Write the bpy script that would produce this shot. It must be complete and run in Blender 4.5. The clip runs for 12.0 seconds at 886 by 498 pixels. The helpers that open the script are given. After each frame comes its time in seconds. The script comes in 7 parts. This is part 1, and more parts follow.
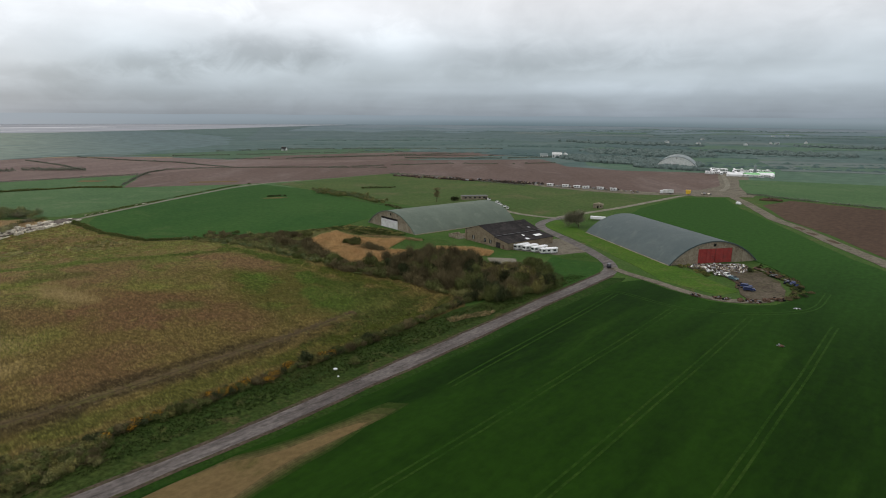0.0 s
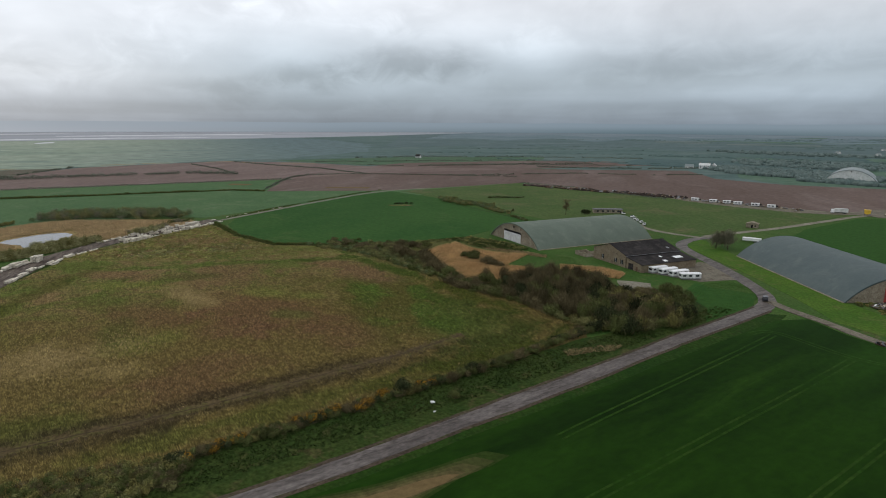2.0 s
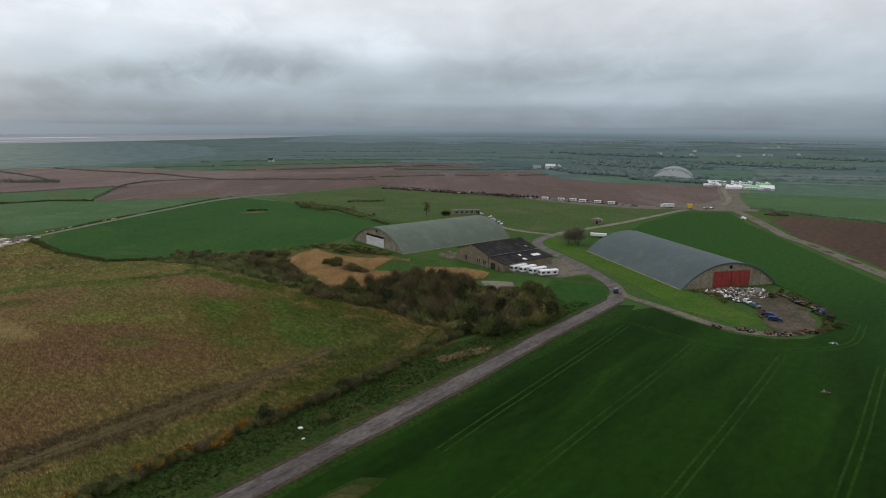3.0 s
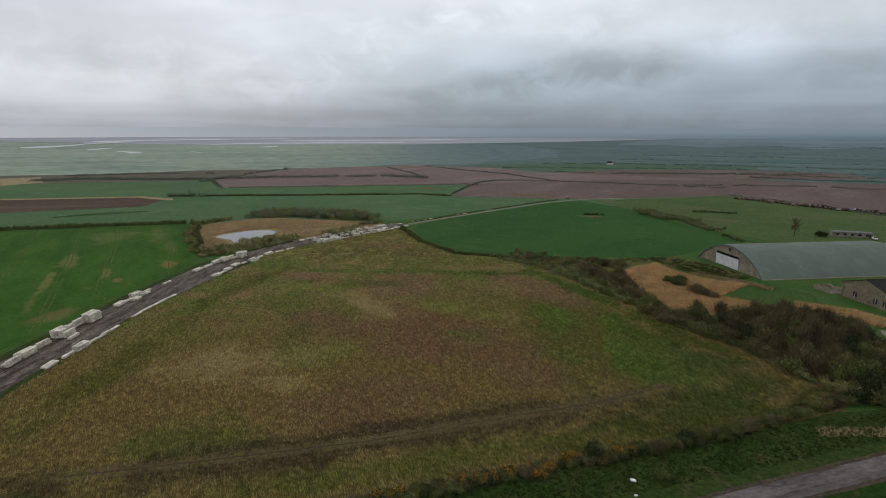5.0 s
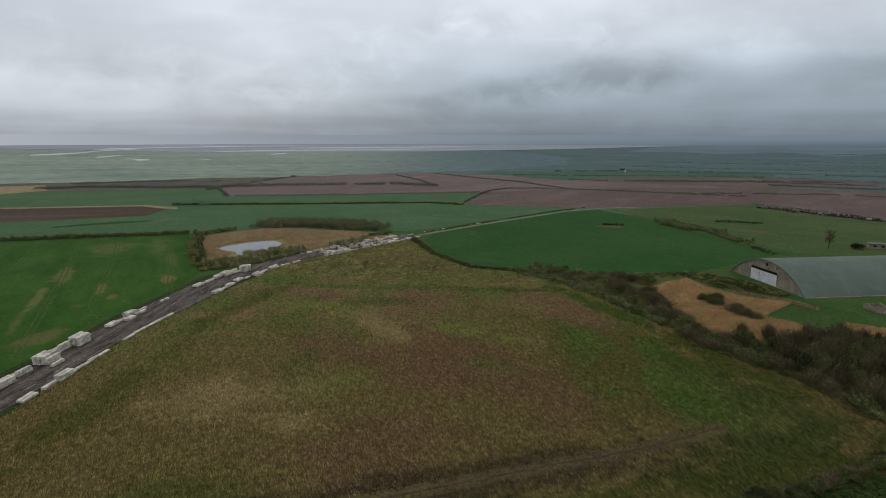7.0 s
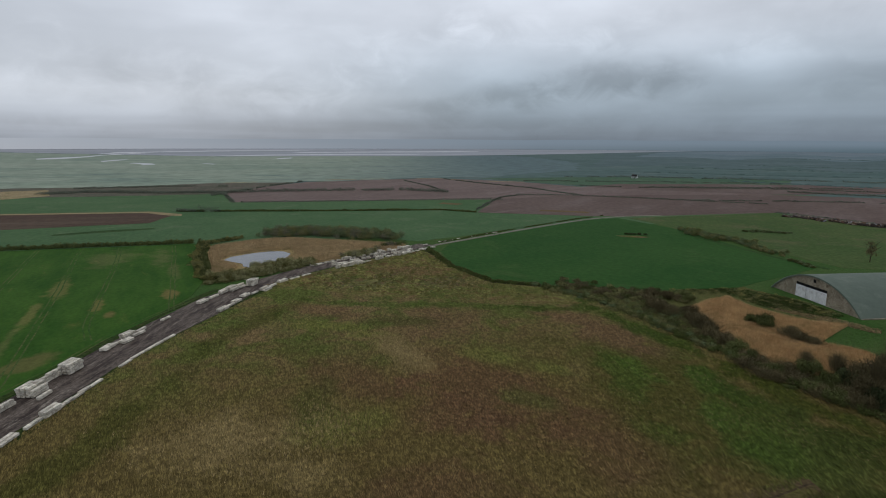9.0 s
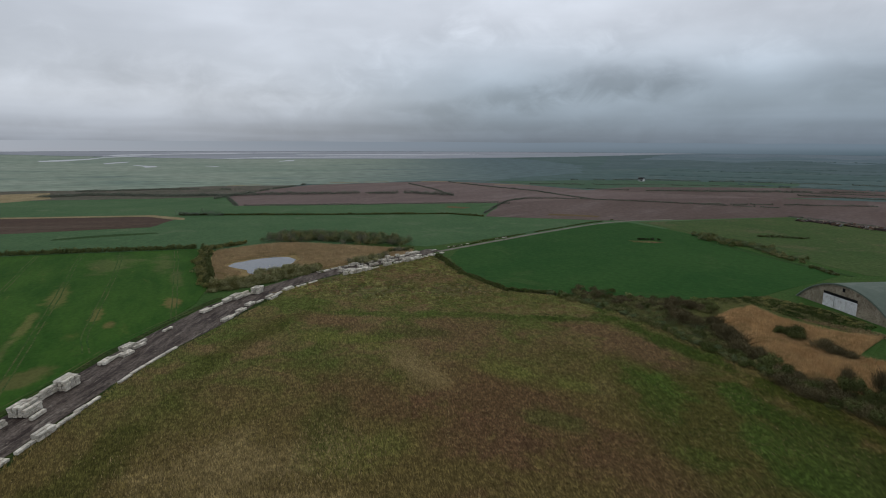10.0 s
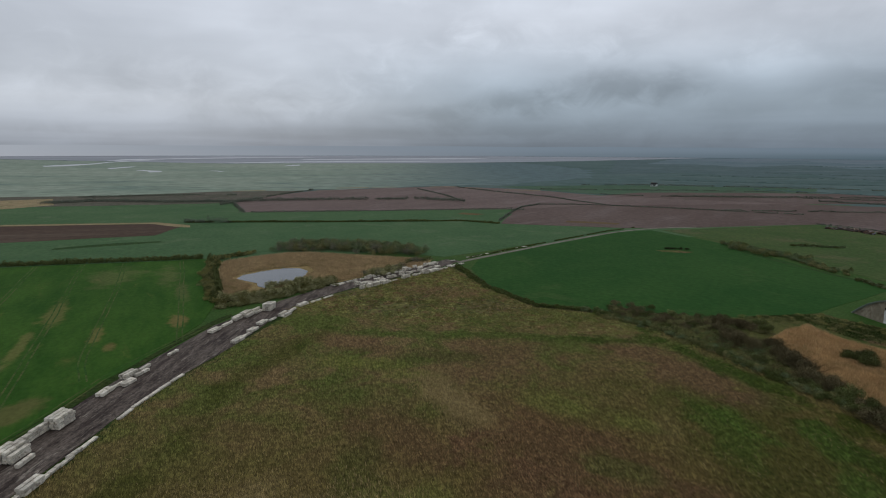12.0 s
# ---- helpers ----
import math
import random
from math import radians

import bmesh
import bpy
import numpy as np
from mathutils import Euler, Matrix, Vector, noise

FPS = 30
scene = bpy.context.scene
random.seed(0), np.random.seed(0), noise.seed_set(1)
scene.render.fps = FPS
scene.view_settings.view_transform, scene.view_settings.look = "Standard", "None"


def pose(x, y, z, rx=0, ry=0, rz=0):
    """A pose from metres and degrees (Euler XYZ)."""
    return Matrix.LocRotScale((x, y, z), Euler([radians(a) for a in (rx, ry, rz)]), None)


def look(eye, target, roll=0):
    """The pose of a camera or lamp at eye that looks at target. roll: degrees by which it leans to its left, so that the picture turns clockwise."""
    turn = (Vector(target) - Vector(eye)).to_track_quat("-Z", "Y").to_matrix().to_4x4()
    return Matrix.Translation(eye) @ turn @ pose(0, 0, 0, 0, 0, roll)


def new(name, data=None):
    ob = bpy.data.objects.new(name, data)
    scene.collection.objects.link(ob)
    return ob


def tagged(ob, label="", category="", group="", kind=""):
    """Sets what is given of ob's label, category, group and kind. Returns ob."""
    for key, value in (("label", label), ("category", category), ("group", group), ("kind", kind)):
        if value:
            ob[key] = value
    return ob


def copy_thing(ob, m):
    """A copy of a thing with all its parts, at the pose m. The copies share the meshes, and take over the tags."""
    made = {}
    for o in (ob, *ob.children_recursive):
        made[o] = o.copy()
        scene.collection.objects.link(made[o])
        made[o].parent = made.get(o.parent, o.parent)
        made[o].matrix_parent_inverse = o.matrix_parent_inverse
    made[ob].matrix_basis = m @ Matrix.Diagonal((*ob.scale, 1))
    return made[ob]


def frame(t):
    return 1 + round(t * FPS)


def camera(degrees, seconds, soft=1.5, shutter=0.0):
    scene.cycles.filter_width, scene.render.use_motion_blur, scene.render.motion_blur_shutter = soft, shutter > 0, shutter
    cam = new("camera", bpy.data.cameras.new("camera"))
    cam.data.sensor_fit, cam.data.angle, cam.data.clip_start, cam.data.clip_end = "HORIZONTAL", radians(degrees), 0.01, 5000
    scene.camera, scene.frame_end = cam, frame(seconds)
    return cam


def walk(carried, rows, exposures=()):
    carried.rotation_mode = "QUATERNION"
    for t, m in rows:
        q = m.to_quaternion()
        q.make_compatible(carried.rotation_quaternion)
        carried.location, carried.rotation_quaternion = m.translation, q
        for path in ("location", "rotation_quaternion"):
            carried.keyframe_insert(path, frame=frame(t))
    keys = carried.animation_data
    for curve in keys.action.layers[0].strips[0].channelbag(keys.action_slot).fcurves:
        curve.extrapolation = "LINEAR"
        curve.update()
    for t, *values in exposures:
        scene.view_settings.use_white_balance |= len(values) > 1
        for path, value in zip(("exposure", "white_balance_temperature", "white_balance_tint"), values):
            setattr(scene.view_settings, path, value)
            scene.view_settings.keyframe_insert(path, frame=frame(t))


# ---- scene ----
cam = camera(73.5, 12.0, soft=1.0)
PATH = [
    (0, (1.82, -0.80, 68.18), (-4.685, 6.471, 65.995), 0.36),
    (0.5, (-0.51, 4.07, 68.17), (-7.077, 11.304, 66.032), 0.50),
    (0.8, (-1.99, 6.88, 68.14), (-8.568, 14.107, 66.002), 0.44),
    (0.9, (-2.51, 7.76, 68.13), (-9.569, 14.511, 65.986), 0.42),
    (1, (-3.06, 8.57, 68.10), (-10.639, 14.741, 65.960), 0.40),
    (1.2, (-4.13, 10.26, 68.07), (-12.462, 15.349, 65.931), 0.25),
    (1.5, (-5.78, 12.69, 68.00), (-14.483, 17.129, 65.870), 0.03),
    (1.7, (-7.00, 14.04, 67.92), (-15.539, 18.797, 65.818), 0.13),
    (2, (-8.86, 15.98, 67.80), (-16.845, 21.640, 65.730), 0.29),
    (2.2, (-10.17, 17.05, 67.72), (-17.776, 23.204, 65.672), 0.34),
    (2.5, (-12.23, 18.39, 67.56), (-18.907, 25.564, 65.548), 0.42),
    (2.8, (-14.37, 19.55, 67.44), (-20.801, 26.943, 65.430), 0.45),
    (3, (-15.87, 20.26, 67.37), (-22.291, 27.652, 65.364), 0.48),
    (3.3, (-18.28, 21.24, 67.31), (-25.918, 27.374, 65.276), 0.21),
    (3.5, (-19.94, 21.76, 67.27), (-28.774, 25.973, 65.227), 0.02),
    (3.6, (-20.81, 22.06, 67.26), (-29.886, 25.712, 65.200), 0.11),
    (3.7, (-21.69, 22.34, 67.25), (-30.890, 25.675, 65.178), 0.20),
    (3.8, (-22.47, 22.68, 67.20), (-31.725, 25.842, 65.131), 0.20),
    (4, (-24.18, 23.26, 67.15), (-33.488, 26.296, 65.093), 0.20),
    (4.4, (-27.91, 24.35, 67.07), (-37.234, 27.336, 65.042), 0.20),
    (5.3, (-36.32, 26.77, 66.81), (-45.674, 29.719, 64.845), 0.19),
    (5.5, (-38.21, 27.03, 66.77), (-47.566, 29.965, 64.822), 0.19),
    (6, (-42.81, 27.82, 66.70), (-52.184, 30.715, 64.777), 0.12),
    (6.5, (-47.43, 28.13, 66.65), (-56.821, 30.994, 64.743), 0.13),
    (7, (-52.23, 28.08, 66.63), (-61.629, 30.927, 64.754), 0.12),
    (9, (-73.08, 26.46, 67.13), (-82.516, 29.243, 65.327), 0.24),
    (9.5, (-78.50, 25.82, 67.22), (-87.941, 28.592, 65.434), 0.23),
    (10, (-84.01, 25.00, 67.31), (-93.458, 27.751, 65.548), 0.27),
    (10.5, (-89.51, 24.11, 67.40), (-98.966, 26.848, 65.657), 0.32),
    (11, (-94.93, 23.21, 67.47), (-104.396, 25.935, 65.744), 0.31),
    (11.5, (-100.24, 22.31, 67.52), (-109.711, 25.027, 65.816), 0.29),
    (12, (-105.43, 21.38, 67.56), (-114.915, 24.078, 65.867), 0.24),
]
walk(cam, [(t, look(eye, target, roll)) for t, eye, target, roll in PATH],
     [(0.0, 0.49, 6740, 11), (1.0, 0.47, 6700, 11), (2.0, 0.32, 6480, 10), (3.0, 0.29, 6500, 10), (3.5, 0.30, 6520, 10), (5.5, 0.06, 6380, 10), (7.0, 0.0, 6280, 10), (9.0, -0.09, 6180, 10), (12.0, -0.20, 6160, 10)])

# ---- sky and sun ----
SUN_ELEVATION, SUN_AZIMUTH = 48.0, 95.0  # degrees; azimuth counted to the left from +y
world = bpy.data.worlds.new("overcast_sky")
scene.world = world
world.use_nodes = True


class Nodes:
    """Short notation for building node trees."""

    def __init__(self, tree):
        self.tree = tree
        tree.nodes.clear()

    def add(self, kind, **inputs):
        node = self.tree.nodes.new(kind)
        for key, value in inputs.items():
            self.put(node, key.replace("_", " "), value)
        return node

    def put(self, node, key, value):
        slot = node.inputs[int(key[1:])] if key[0] == "i" and key[1:].isdigit() else node.inputs[key]
        if isinstance(value, bpy.types.NodeSocket):
            self.tree.links.new(value, slot)
        else:
            slot.default_value = value

    def math(self, op, a, b=0.0, c=0.0):
        node = self.add("ShaderNodeMath")
        node.operation = op
        for n, v in enumerate((a, b, c)):
            self.put(node, f"i{n}", v)
        return node.outputs[0]

    def vec(self, op, a, b=(0, 0, 0)):
        node = self.add("ShaderNodeVectorMath")
        node.operation = op
        self.put(node, "i0", a)
        self.put(node, "i1", b)
        return node.outputs[1] if op in ("DOT_PRODUCT", "LENGTH", "DISTANCE") else node.outputs[0]

    def noise(self, where, scale, detail=4.0, rough=0.55, distort=0.0):
        node = self.add("ShaderNodeTexNoise", Vector=where, Scale=scale, Detail=detail, Roughness=rough, Distortion=distort)
        return node.outputs["Fac"]

    def ramp(self, fac, stops, ease="LINEAR"):
        node = self.add("ShaderNodeValToRGB", Fac=fac)
        node.color_ramp.interpolation = ease
        while len(node.color_ramp.elements) < len(stops):
            node.color_ramp.elements.new(0.5)
        for element, (place, colour) in zip(node.color_ramp.elements, stops):
            element.position = place
            element.color = (*colour, 1) if not isinstance(colour, float) else (colour, colour, colour, 1)
        return node.outputs["Color"]

    def step(self, value, low, high, to_low=0.0, to_high=1.0):
        node = self.add("ShaderNodeMapRange")
        node.interpolation_type = "SMOOTHSTEP"
        for n, v in enumerate((value, low, high, to_low, to_high)):
            self.put(node, f"i{n}", v)
        return node.outputs[0]

    def mix(self, fac, a, b, blend="MIX"):
        node = self.add("ShaderNodeMix")
        node.data_type, node.blend_type = "RGBA", blend
        for key, v in (("i0", fac), ("i6", a), ("i7", b)):
            if key != "i0" and isinstance(v, tuple) and len(v) == 3:
                v = (*v, 1)
            self.put(node, key, v)
        return node.outputs[2]


def make_sky():
    n = Nodes(world.node_tree)
    way = n.add("ShaderNodeTexCoord").outputs["Generated"]
    xyz = n.add("ShaderNodeSeparateXYZ", Vector=way).outputs
    up = n.math("MAXIMUM", xyz[2], 0.0)
    # the cloud deck is a flat layer: directions are met with a plane overhead
    over = n.math("DIVIDE", 1.0, n.math("ADD", up, 0.05))
    deck = n.add("ShaderNodeCombineXYZ", X=n.math("MULTIPLY", xyz[0], over), Y=n.math("MULTIPLY", xyz[1], over), Z=0.0).outputs[0]
    wide = n.noise(deck, 0.22, 3.0, 0.5, 0.2)
    # billows along the horizon, wider than they are high
    side = n.add("ShaderNodeMapping", Vector=way, Scale=(1.0, 1.0, 2.2)).outputs[0]
    billow = n.noise(side, 4.2, 4.0, 0.5, 0.2)
    fringe = n.noise(n.add("ShaderNodeMapping", Vector=way, Scale=(1.0, 1.0, 1.7)).outputs[0], 13.0, 5.0, 0.58, 0.5)
    layer = n.noise(n.add("ShaderNodeMapping", Vector=way, Scale=(1.0, 1.0, 16.0)).outputs[0], 2.6, 3.0, 0.5)
    base = n.ramp(up, [(0.0, (0.258, 0.280, 0.310)), (0.03, (0.352, 0.372, 0.402)), (0.068, (0.510, 0.520, 0.536)), (0.12, (0.590, 0.600, 0.614)),
                       (0.22, (0.66, 0.670, 0.684)), (0.5, (0.66, 0.670, 0.684)), (1.0, (0.60, 0.610, 0.624))])
    shade = n.math("MULTIPLY", n.step(wide, 0.3, 0.7, 0.94, 1.06), n.step(billow, 0.3, 0.7, 0.92, 1.08))
    shade = n.math("MULTIPLY", shade, n.math("MULTIPLY", n.step(layer, 0.3, 0.7, 0.985, 1.015), n.step(fringe, 0.25, 0.75, 0.95, 1.05)))
    # the deck hangs lower and bluer in the north than in the west
    west = n.step(n.vec("DOT_PRODUCT", way, (-math.sin(radians(110)), math.cos(radians(110)), 0.0)), 0.72, 0.99)
    under = n.step(up, 0.06, 0.20, 1.0, 0.0)
    north = n.math("MULTIPLY", n.math("SUBTRACT", 1.0, west), under)
    base = n.mix(north, base, n.mix(1.0, base, (0.680, 0.765, 0.815), "MULTIPLY"))
    # the ragged cloud masses in the west: azimuth, height, width, depth, strength
    for azimuth, height, wide_by, high_by, strength in ((67, 4.2, 0.065, 0.018, -0.30), (58, 5.4, 0.095, 0.024, -0.34), (75, 3.0, 0.080, 0.016, -0.18), (33, 5.0, 0.17, 0.020, -0.14), (46, 6.3, 0.060, 0.030, 0.26),
                                                        (53, 8.6, 0.11, 0.030, 0.18), (70, 7.6, 0.17, 0.040, 0.20), (30, 2.4, 0.26, 0.009, 0.12), (60, 3.0, 0.060, 0.007, 0.08), (84, 1.2, 0.30, 0.012, -0.10), (90, 9.0, 0.24, 0.10, 0.15), (104, 1.5, 0.34, 0.07, 0.30), (12, 2.9, 0.30, 0.016, 0.20), (63, 12.5, 0.16, 0.05, 0.14)):
        a, e = radians(azimuth), radians(height)
        middle = (-math.sin(a) * math.cos(e), math.cos(a) * math.cos(e), math.sin(e))
        off = n.vec("SUBTRACT", way, middle)
        along = n.math("DIVIDE", n.vec("DOT_PRODUCT", off, (math.cos(a), math.sin(a), 0.0)), wide_by)
        above = n.math("DIVIDE", n.vec("DOT_PRODUCT", off, (0.0, 0.0, 1.0)), high_by)
        far = n.math("SQRT", n.math("ADD", n.math("MULTIPLY", along, along), n.math("MULTIPLY", above, above)))
        far = n.math("ADD", far, n.math("MULTIPLY", n.math("SUBTRACT", fringe, 0.5), 2.6))
        shade = n.math("MULTIPLY", shade, n.step(far, 0.0, 1.7, 1.0 + strength, 1.0))
    cloud = n.mix(1.0, base, shade, "MULTIPLY")
    clear = n.add("ShaderNodeTexSky")
    clear.sky_type, clear.sun_disc, clear.sun_elevation, clear.sun_rotation = "NISHITA", False, radians(SUN_ELEVATION), radians(-SUN_AZIMUTH)
    thin = n.mix(1.0, clear.outputs["Color"], (0.10, 0.10, 0.10), "MULTIPLY")
    both = n.mix(0.93, thin, n.mix(1.0, cloud, (0.985, 1.0, 1.03), "MULTIPLY"))
    surface = n.add("ShaderNodeBackground", Color=both, Strength=1.0)
    n.tree.links.new(surface.outputs[0], n.add("ShaderNodeOutputWorld").inputs[0])


make_sky()
sun = new("sun", bpy.data.lights.new("sun", "SUN"))
sun.data.energy, sun.data.angle, sun.data.color = 0.5, radians(30), (1.0, 0.97, 0.93)
sun.matrix_world = look((0, 0, 500), (500 * math.sin(radians(SUN_AZIMUTH)) * math.cos(radians(SUN_ELEVATION)), -500 * math.cos(radians(SUN_AZIMUTH)) * math.cos(radians(SUN_ELEVATION)),
                                     500 - 500 * math.sin(radians(SUN_ELEVATION))))


# ---- materials ----
def material(name, low, high, tint=None, big=0.02, fine=0.8, grain=0.5, rough=0.9, bump=0.3, metal=0.0, stretch=(1, 1, 1), turn=0.0, sharp=0.16, tint_at=(0.5, 0.7), random=0.0,
             island=0.0, local=False, specular=0.04, drift=None, thin=None, patches=(), gain=1.0):
    """A surface of two colours in wide patches, broken by fine grain, with a third colour in blotches."""
    m = bpy.data.materials.new(name)
    m.use_nodes = True
    n = Nodes(m.node_tree)
    spot = n.add("ShaderNodeTexCoord").outputs["Object"] if local else n.add("ShaderNodeNewGeometry").outputs["Position"]
    spot = n.add("ShaderNodeMapping", Vector=spot, Rotation=(0, 0, radians(turn))).outputs[0]
    close = n.add("ShaderNodeMapping", Vector=spot, Scale=tuple(s ** 0.35 for s in stretch)).outputs[0]
    spot = n.add("ShaderNodeMapping", Vector=spot, Scale=stretch).outputs[0]
    wide = n.noise(spot, big, 5.0, 0.6, 0.4)
    small = n.noise(close, fine, 5.0, 0.65)
    middle = n.noise(spot, (big * fine) ** 0.5, 4.0, 0.6)
    patch = n.math("ADD", n.math("MULTIPLY", wide, 0.65), n.math("MULTIPLY", middle, 0.35))
    colour = n.mix(n.step(patch, 0.5 - sharp, 0.5 + sharp), low, high)
    if patches:
        ragged = n.noise(n.add("ShaderNodeNewGeometry").outputs["Position"], 0.075, 6.0, 0.68, 0.5)
    if tint:
        blotch = n.noise(n.vec("ADD", spot, (311.0, 97.0, 13.0)), big * 2.3, 6.0, 0.65, 0.6)
        cover = n.step(blotch, *tint_at)
        if thin:
            cover = n.math("MULTIPLY", cover, n.step(n.vec("DOT_PRODUCT", n.add("ShaderNodeNewGeometry").outputs["Position"], thin[0]), thin[1], thin[2]))
        colour = n.mix(cover, colour, tint)
    if drift:
        direction, low_end, high_end, other = drift
        place = n.math("ADD", n.vec("DOT_PRODUCT", n.add("ShaderNodeNewGeometry").outputs["Position"], direction), n.math("MULTIPLY", n.math("SUBTRACT", wide, 0.5), 90.0))
        colour = n.mix(n.step(place, low_end, high_end), colour, other)
    for x, y, rx, ry, turned, strength, shade in patches:
        # a stand of other growth: an ellipse with a ragged rim
        place = n.add("ShaderNodeMapping", Vector=n.vec("SUBTRACT", n.add("ShaderNodeNewGeometry").outputs["Position"], (x, y, 0.0)), Rotation=(0, 0, radians(-turned))).outputs[0]
        off = n.vec("LENGTH", n.vec("MULTIPLY", place, (1 / rx, 1 / ry, 0.0)))
        off = n.math("ADD", off, n.math("MULTIPLY", n.math("SUBTRACT", ragged, 0.5), 3.2))
        colour = n.mix(n.step(off, 0.4, 1.25, strength, 0.0), colour, tuple(gain * c for c in shade))
    level = n.step(small, 0.25, 0.75, 1.0 - grain, 1.0 + grain)
    if random:
        info = n.add("ShaderNodeObjectInfo").outputs["Random"]
        level = n.math("MULTIPLY", level, n.step(info, 0.0, 1.0, 1.0 - random, 1.0 + random))
    if island:
        one = n.add("ShaderNodeNewGeometry").outputs["Random Per Island"]
        level = n.math("MULTIPLY", level, n.step(one, 0.0, 1.0, 1.0 - island, 1.0 + island))
    colour = n.mix(1.0, colour, level, "MULTIPLY")
    shader = n.add("ShaderNodeBsdfPrincipled", Base_Color=colour, Roughness=rough, Metallic=metal, Specular_IOR_Level=specular)
    if bump:
        tilt = n.add("ShaderNodeBump", Strength=bump, Distance=0.3, Height=small)
        n.put(shader, "Normal", tilt.outputs[0])
    n.tree.links.new(shader.outputs[0], n.add("ShaderNodeOutputMaterial").inputs[0])
    return m


# stands of different growth in the rough meadow, near ones dimmed to paint lens falloff: x, y, half length, half width,
# turn, strength, colour
PINK, GREEN, OLIVE, STRAW = (0.190, 0.118, 0.0620), (0.080, 0.124, 0.0235), (0.066, 0.078, 0.0144), (0.300, 0.225, 0.0960)
# darker pink and green: near growth dimmed for lens falloff, real dark strips too
DIMMED_PINK, DARK_GREEN, LIME = (0.158, 0.092, 0.0470), (0.056, 0.090, 0.0160), (0.165, 0.178, 0.0430)
MEADOW = ((-196, 132, 62, 30, -8, 0.7, (0.080, 0.086, 0.020)), (-216, 82, 34, 20, 20, 0.75, DIMMED_PINK), (-256, 138, 34, 14, 14, 0.8, PINK), (-281, 88, 22, 26, 40, 0.7, PINK), (-304, 45, 22, 9, 50, 0.75, PINK), (-186, 94, 20, 14, 10, 0.6, DIMMED_PINK),
          (-168, 48, 16, 24, 10, 0.65, DIMMED_PINK), (-234, 46, 24, 12, 30, 0.6, DIMMED_PINK), (-210, 66, 20, 12, 20, 0.7, DIMMED_PINK),
          (-252, 65, 16, 4.5, 18, 0.75, STRAW), (-240, 68, 8, 5, 30, 0.6, STRAW), (-204, 14, 16, 16, 10, 0.65, STRAW), (-186, 32, 12, 6, 40, 0.5, STRAW), (-222, 112, 12, 4, -30, 0.3, STRAW),
          (-284, 46, 16, 6, 62, 0.75, LIME), (-272, 58, 12, 6, 60, 0.6, LIME), (-237, 93, 14, 7, 40, 0.65, LIME), (-226, 104, 8, 5, 30, 0.5, LIME), (-206, 42, 9, 14, 20, 0.5, LIME),
          (-190, 143, 34, 8, -10, 0.85, DARK_GREEN), (-162, 134, 18, 9, -25, 0.75, DARK_GREEN), (-219, 124, 18, 7, -15, 0.65, GREEN), (-283, 72, 8, 14, -20, 0.45, DARK_GREEN), (-206, 90, 10, 6, 30, 0.45, GREEN), (-222, 36, 13, 8, -10, 0.4, DARK_GREEN),
          (-272, 32, 22, 7, 35, 0.3, GREEN), (-160, 10, 12, 16, 0, 0.5, DARK_GREEN), (-311, 62, 5, 30, -24, 0.7, GREEN), (-297, 102, 5, 34, -24, 0.7, GREEN), (-282, 140, 5, 20, -20, 0.75, DARK_GREEN),
          # the darkest eastern stands also carry the lens's corner darkening
          (-250, 154, 46, 5.5, 3, 0.9, DARK_GREEN), (-190, 157, 44, 5.5, 3, 0.85, OLIVE), (-140, 50, 6, 46, 0, 0.75, (0.096, 0.104, 0.0240)), (-160, 136, 34, 22, 5, 0.8, (0.092, 0.110, 0.0270)), (-151, 54, 8.0, 88, 0, 0.78, (0.056, 0.043, 0.0220)), (-142, 132, 10, 30, 0, 0.8, (0.052, 0.066, 0.0150)), (-156, 152, 26, 9, 5, 0.7, (0.056, 0.072, 0.0160)), (-196, 138, 30, 5, -30, 0.7, GREEN), (-172, 132, 14, 6, -15, 0.5, (0.070, 0.116, 0.0200)), (-219, 131, 9, 5, 0, 0.6, (0.084, 0.140, 0.0240)), (-182, 112, 9, 5, 30, 0.4, (0.084, 0.130, 0.0240)), (-136, 120, 5, 40, 0, 0.7, OLIVE), (-290, 16, 40, 6, -34, 0.6, OLIVE), (-214, -14, 44, 7, -20, 0.6, OLIVE))
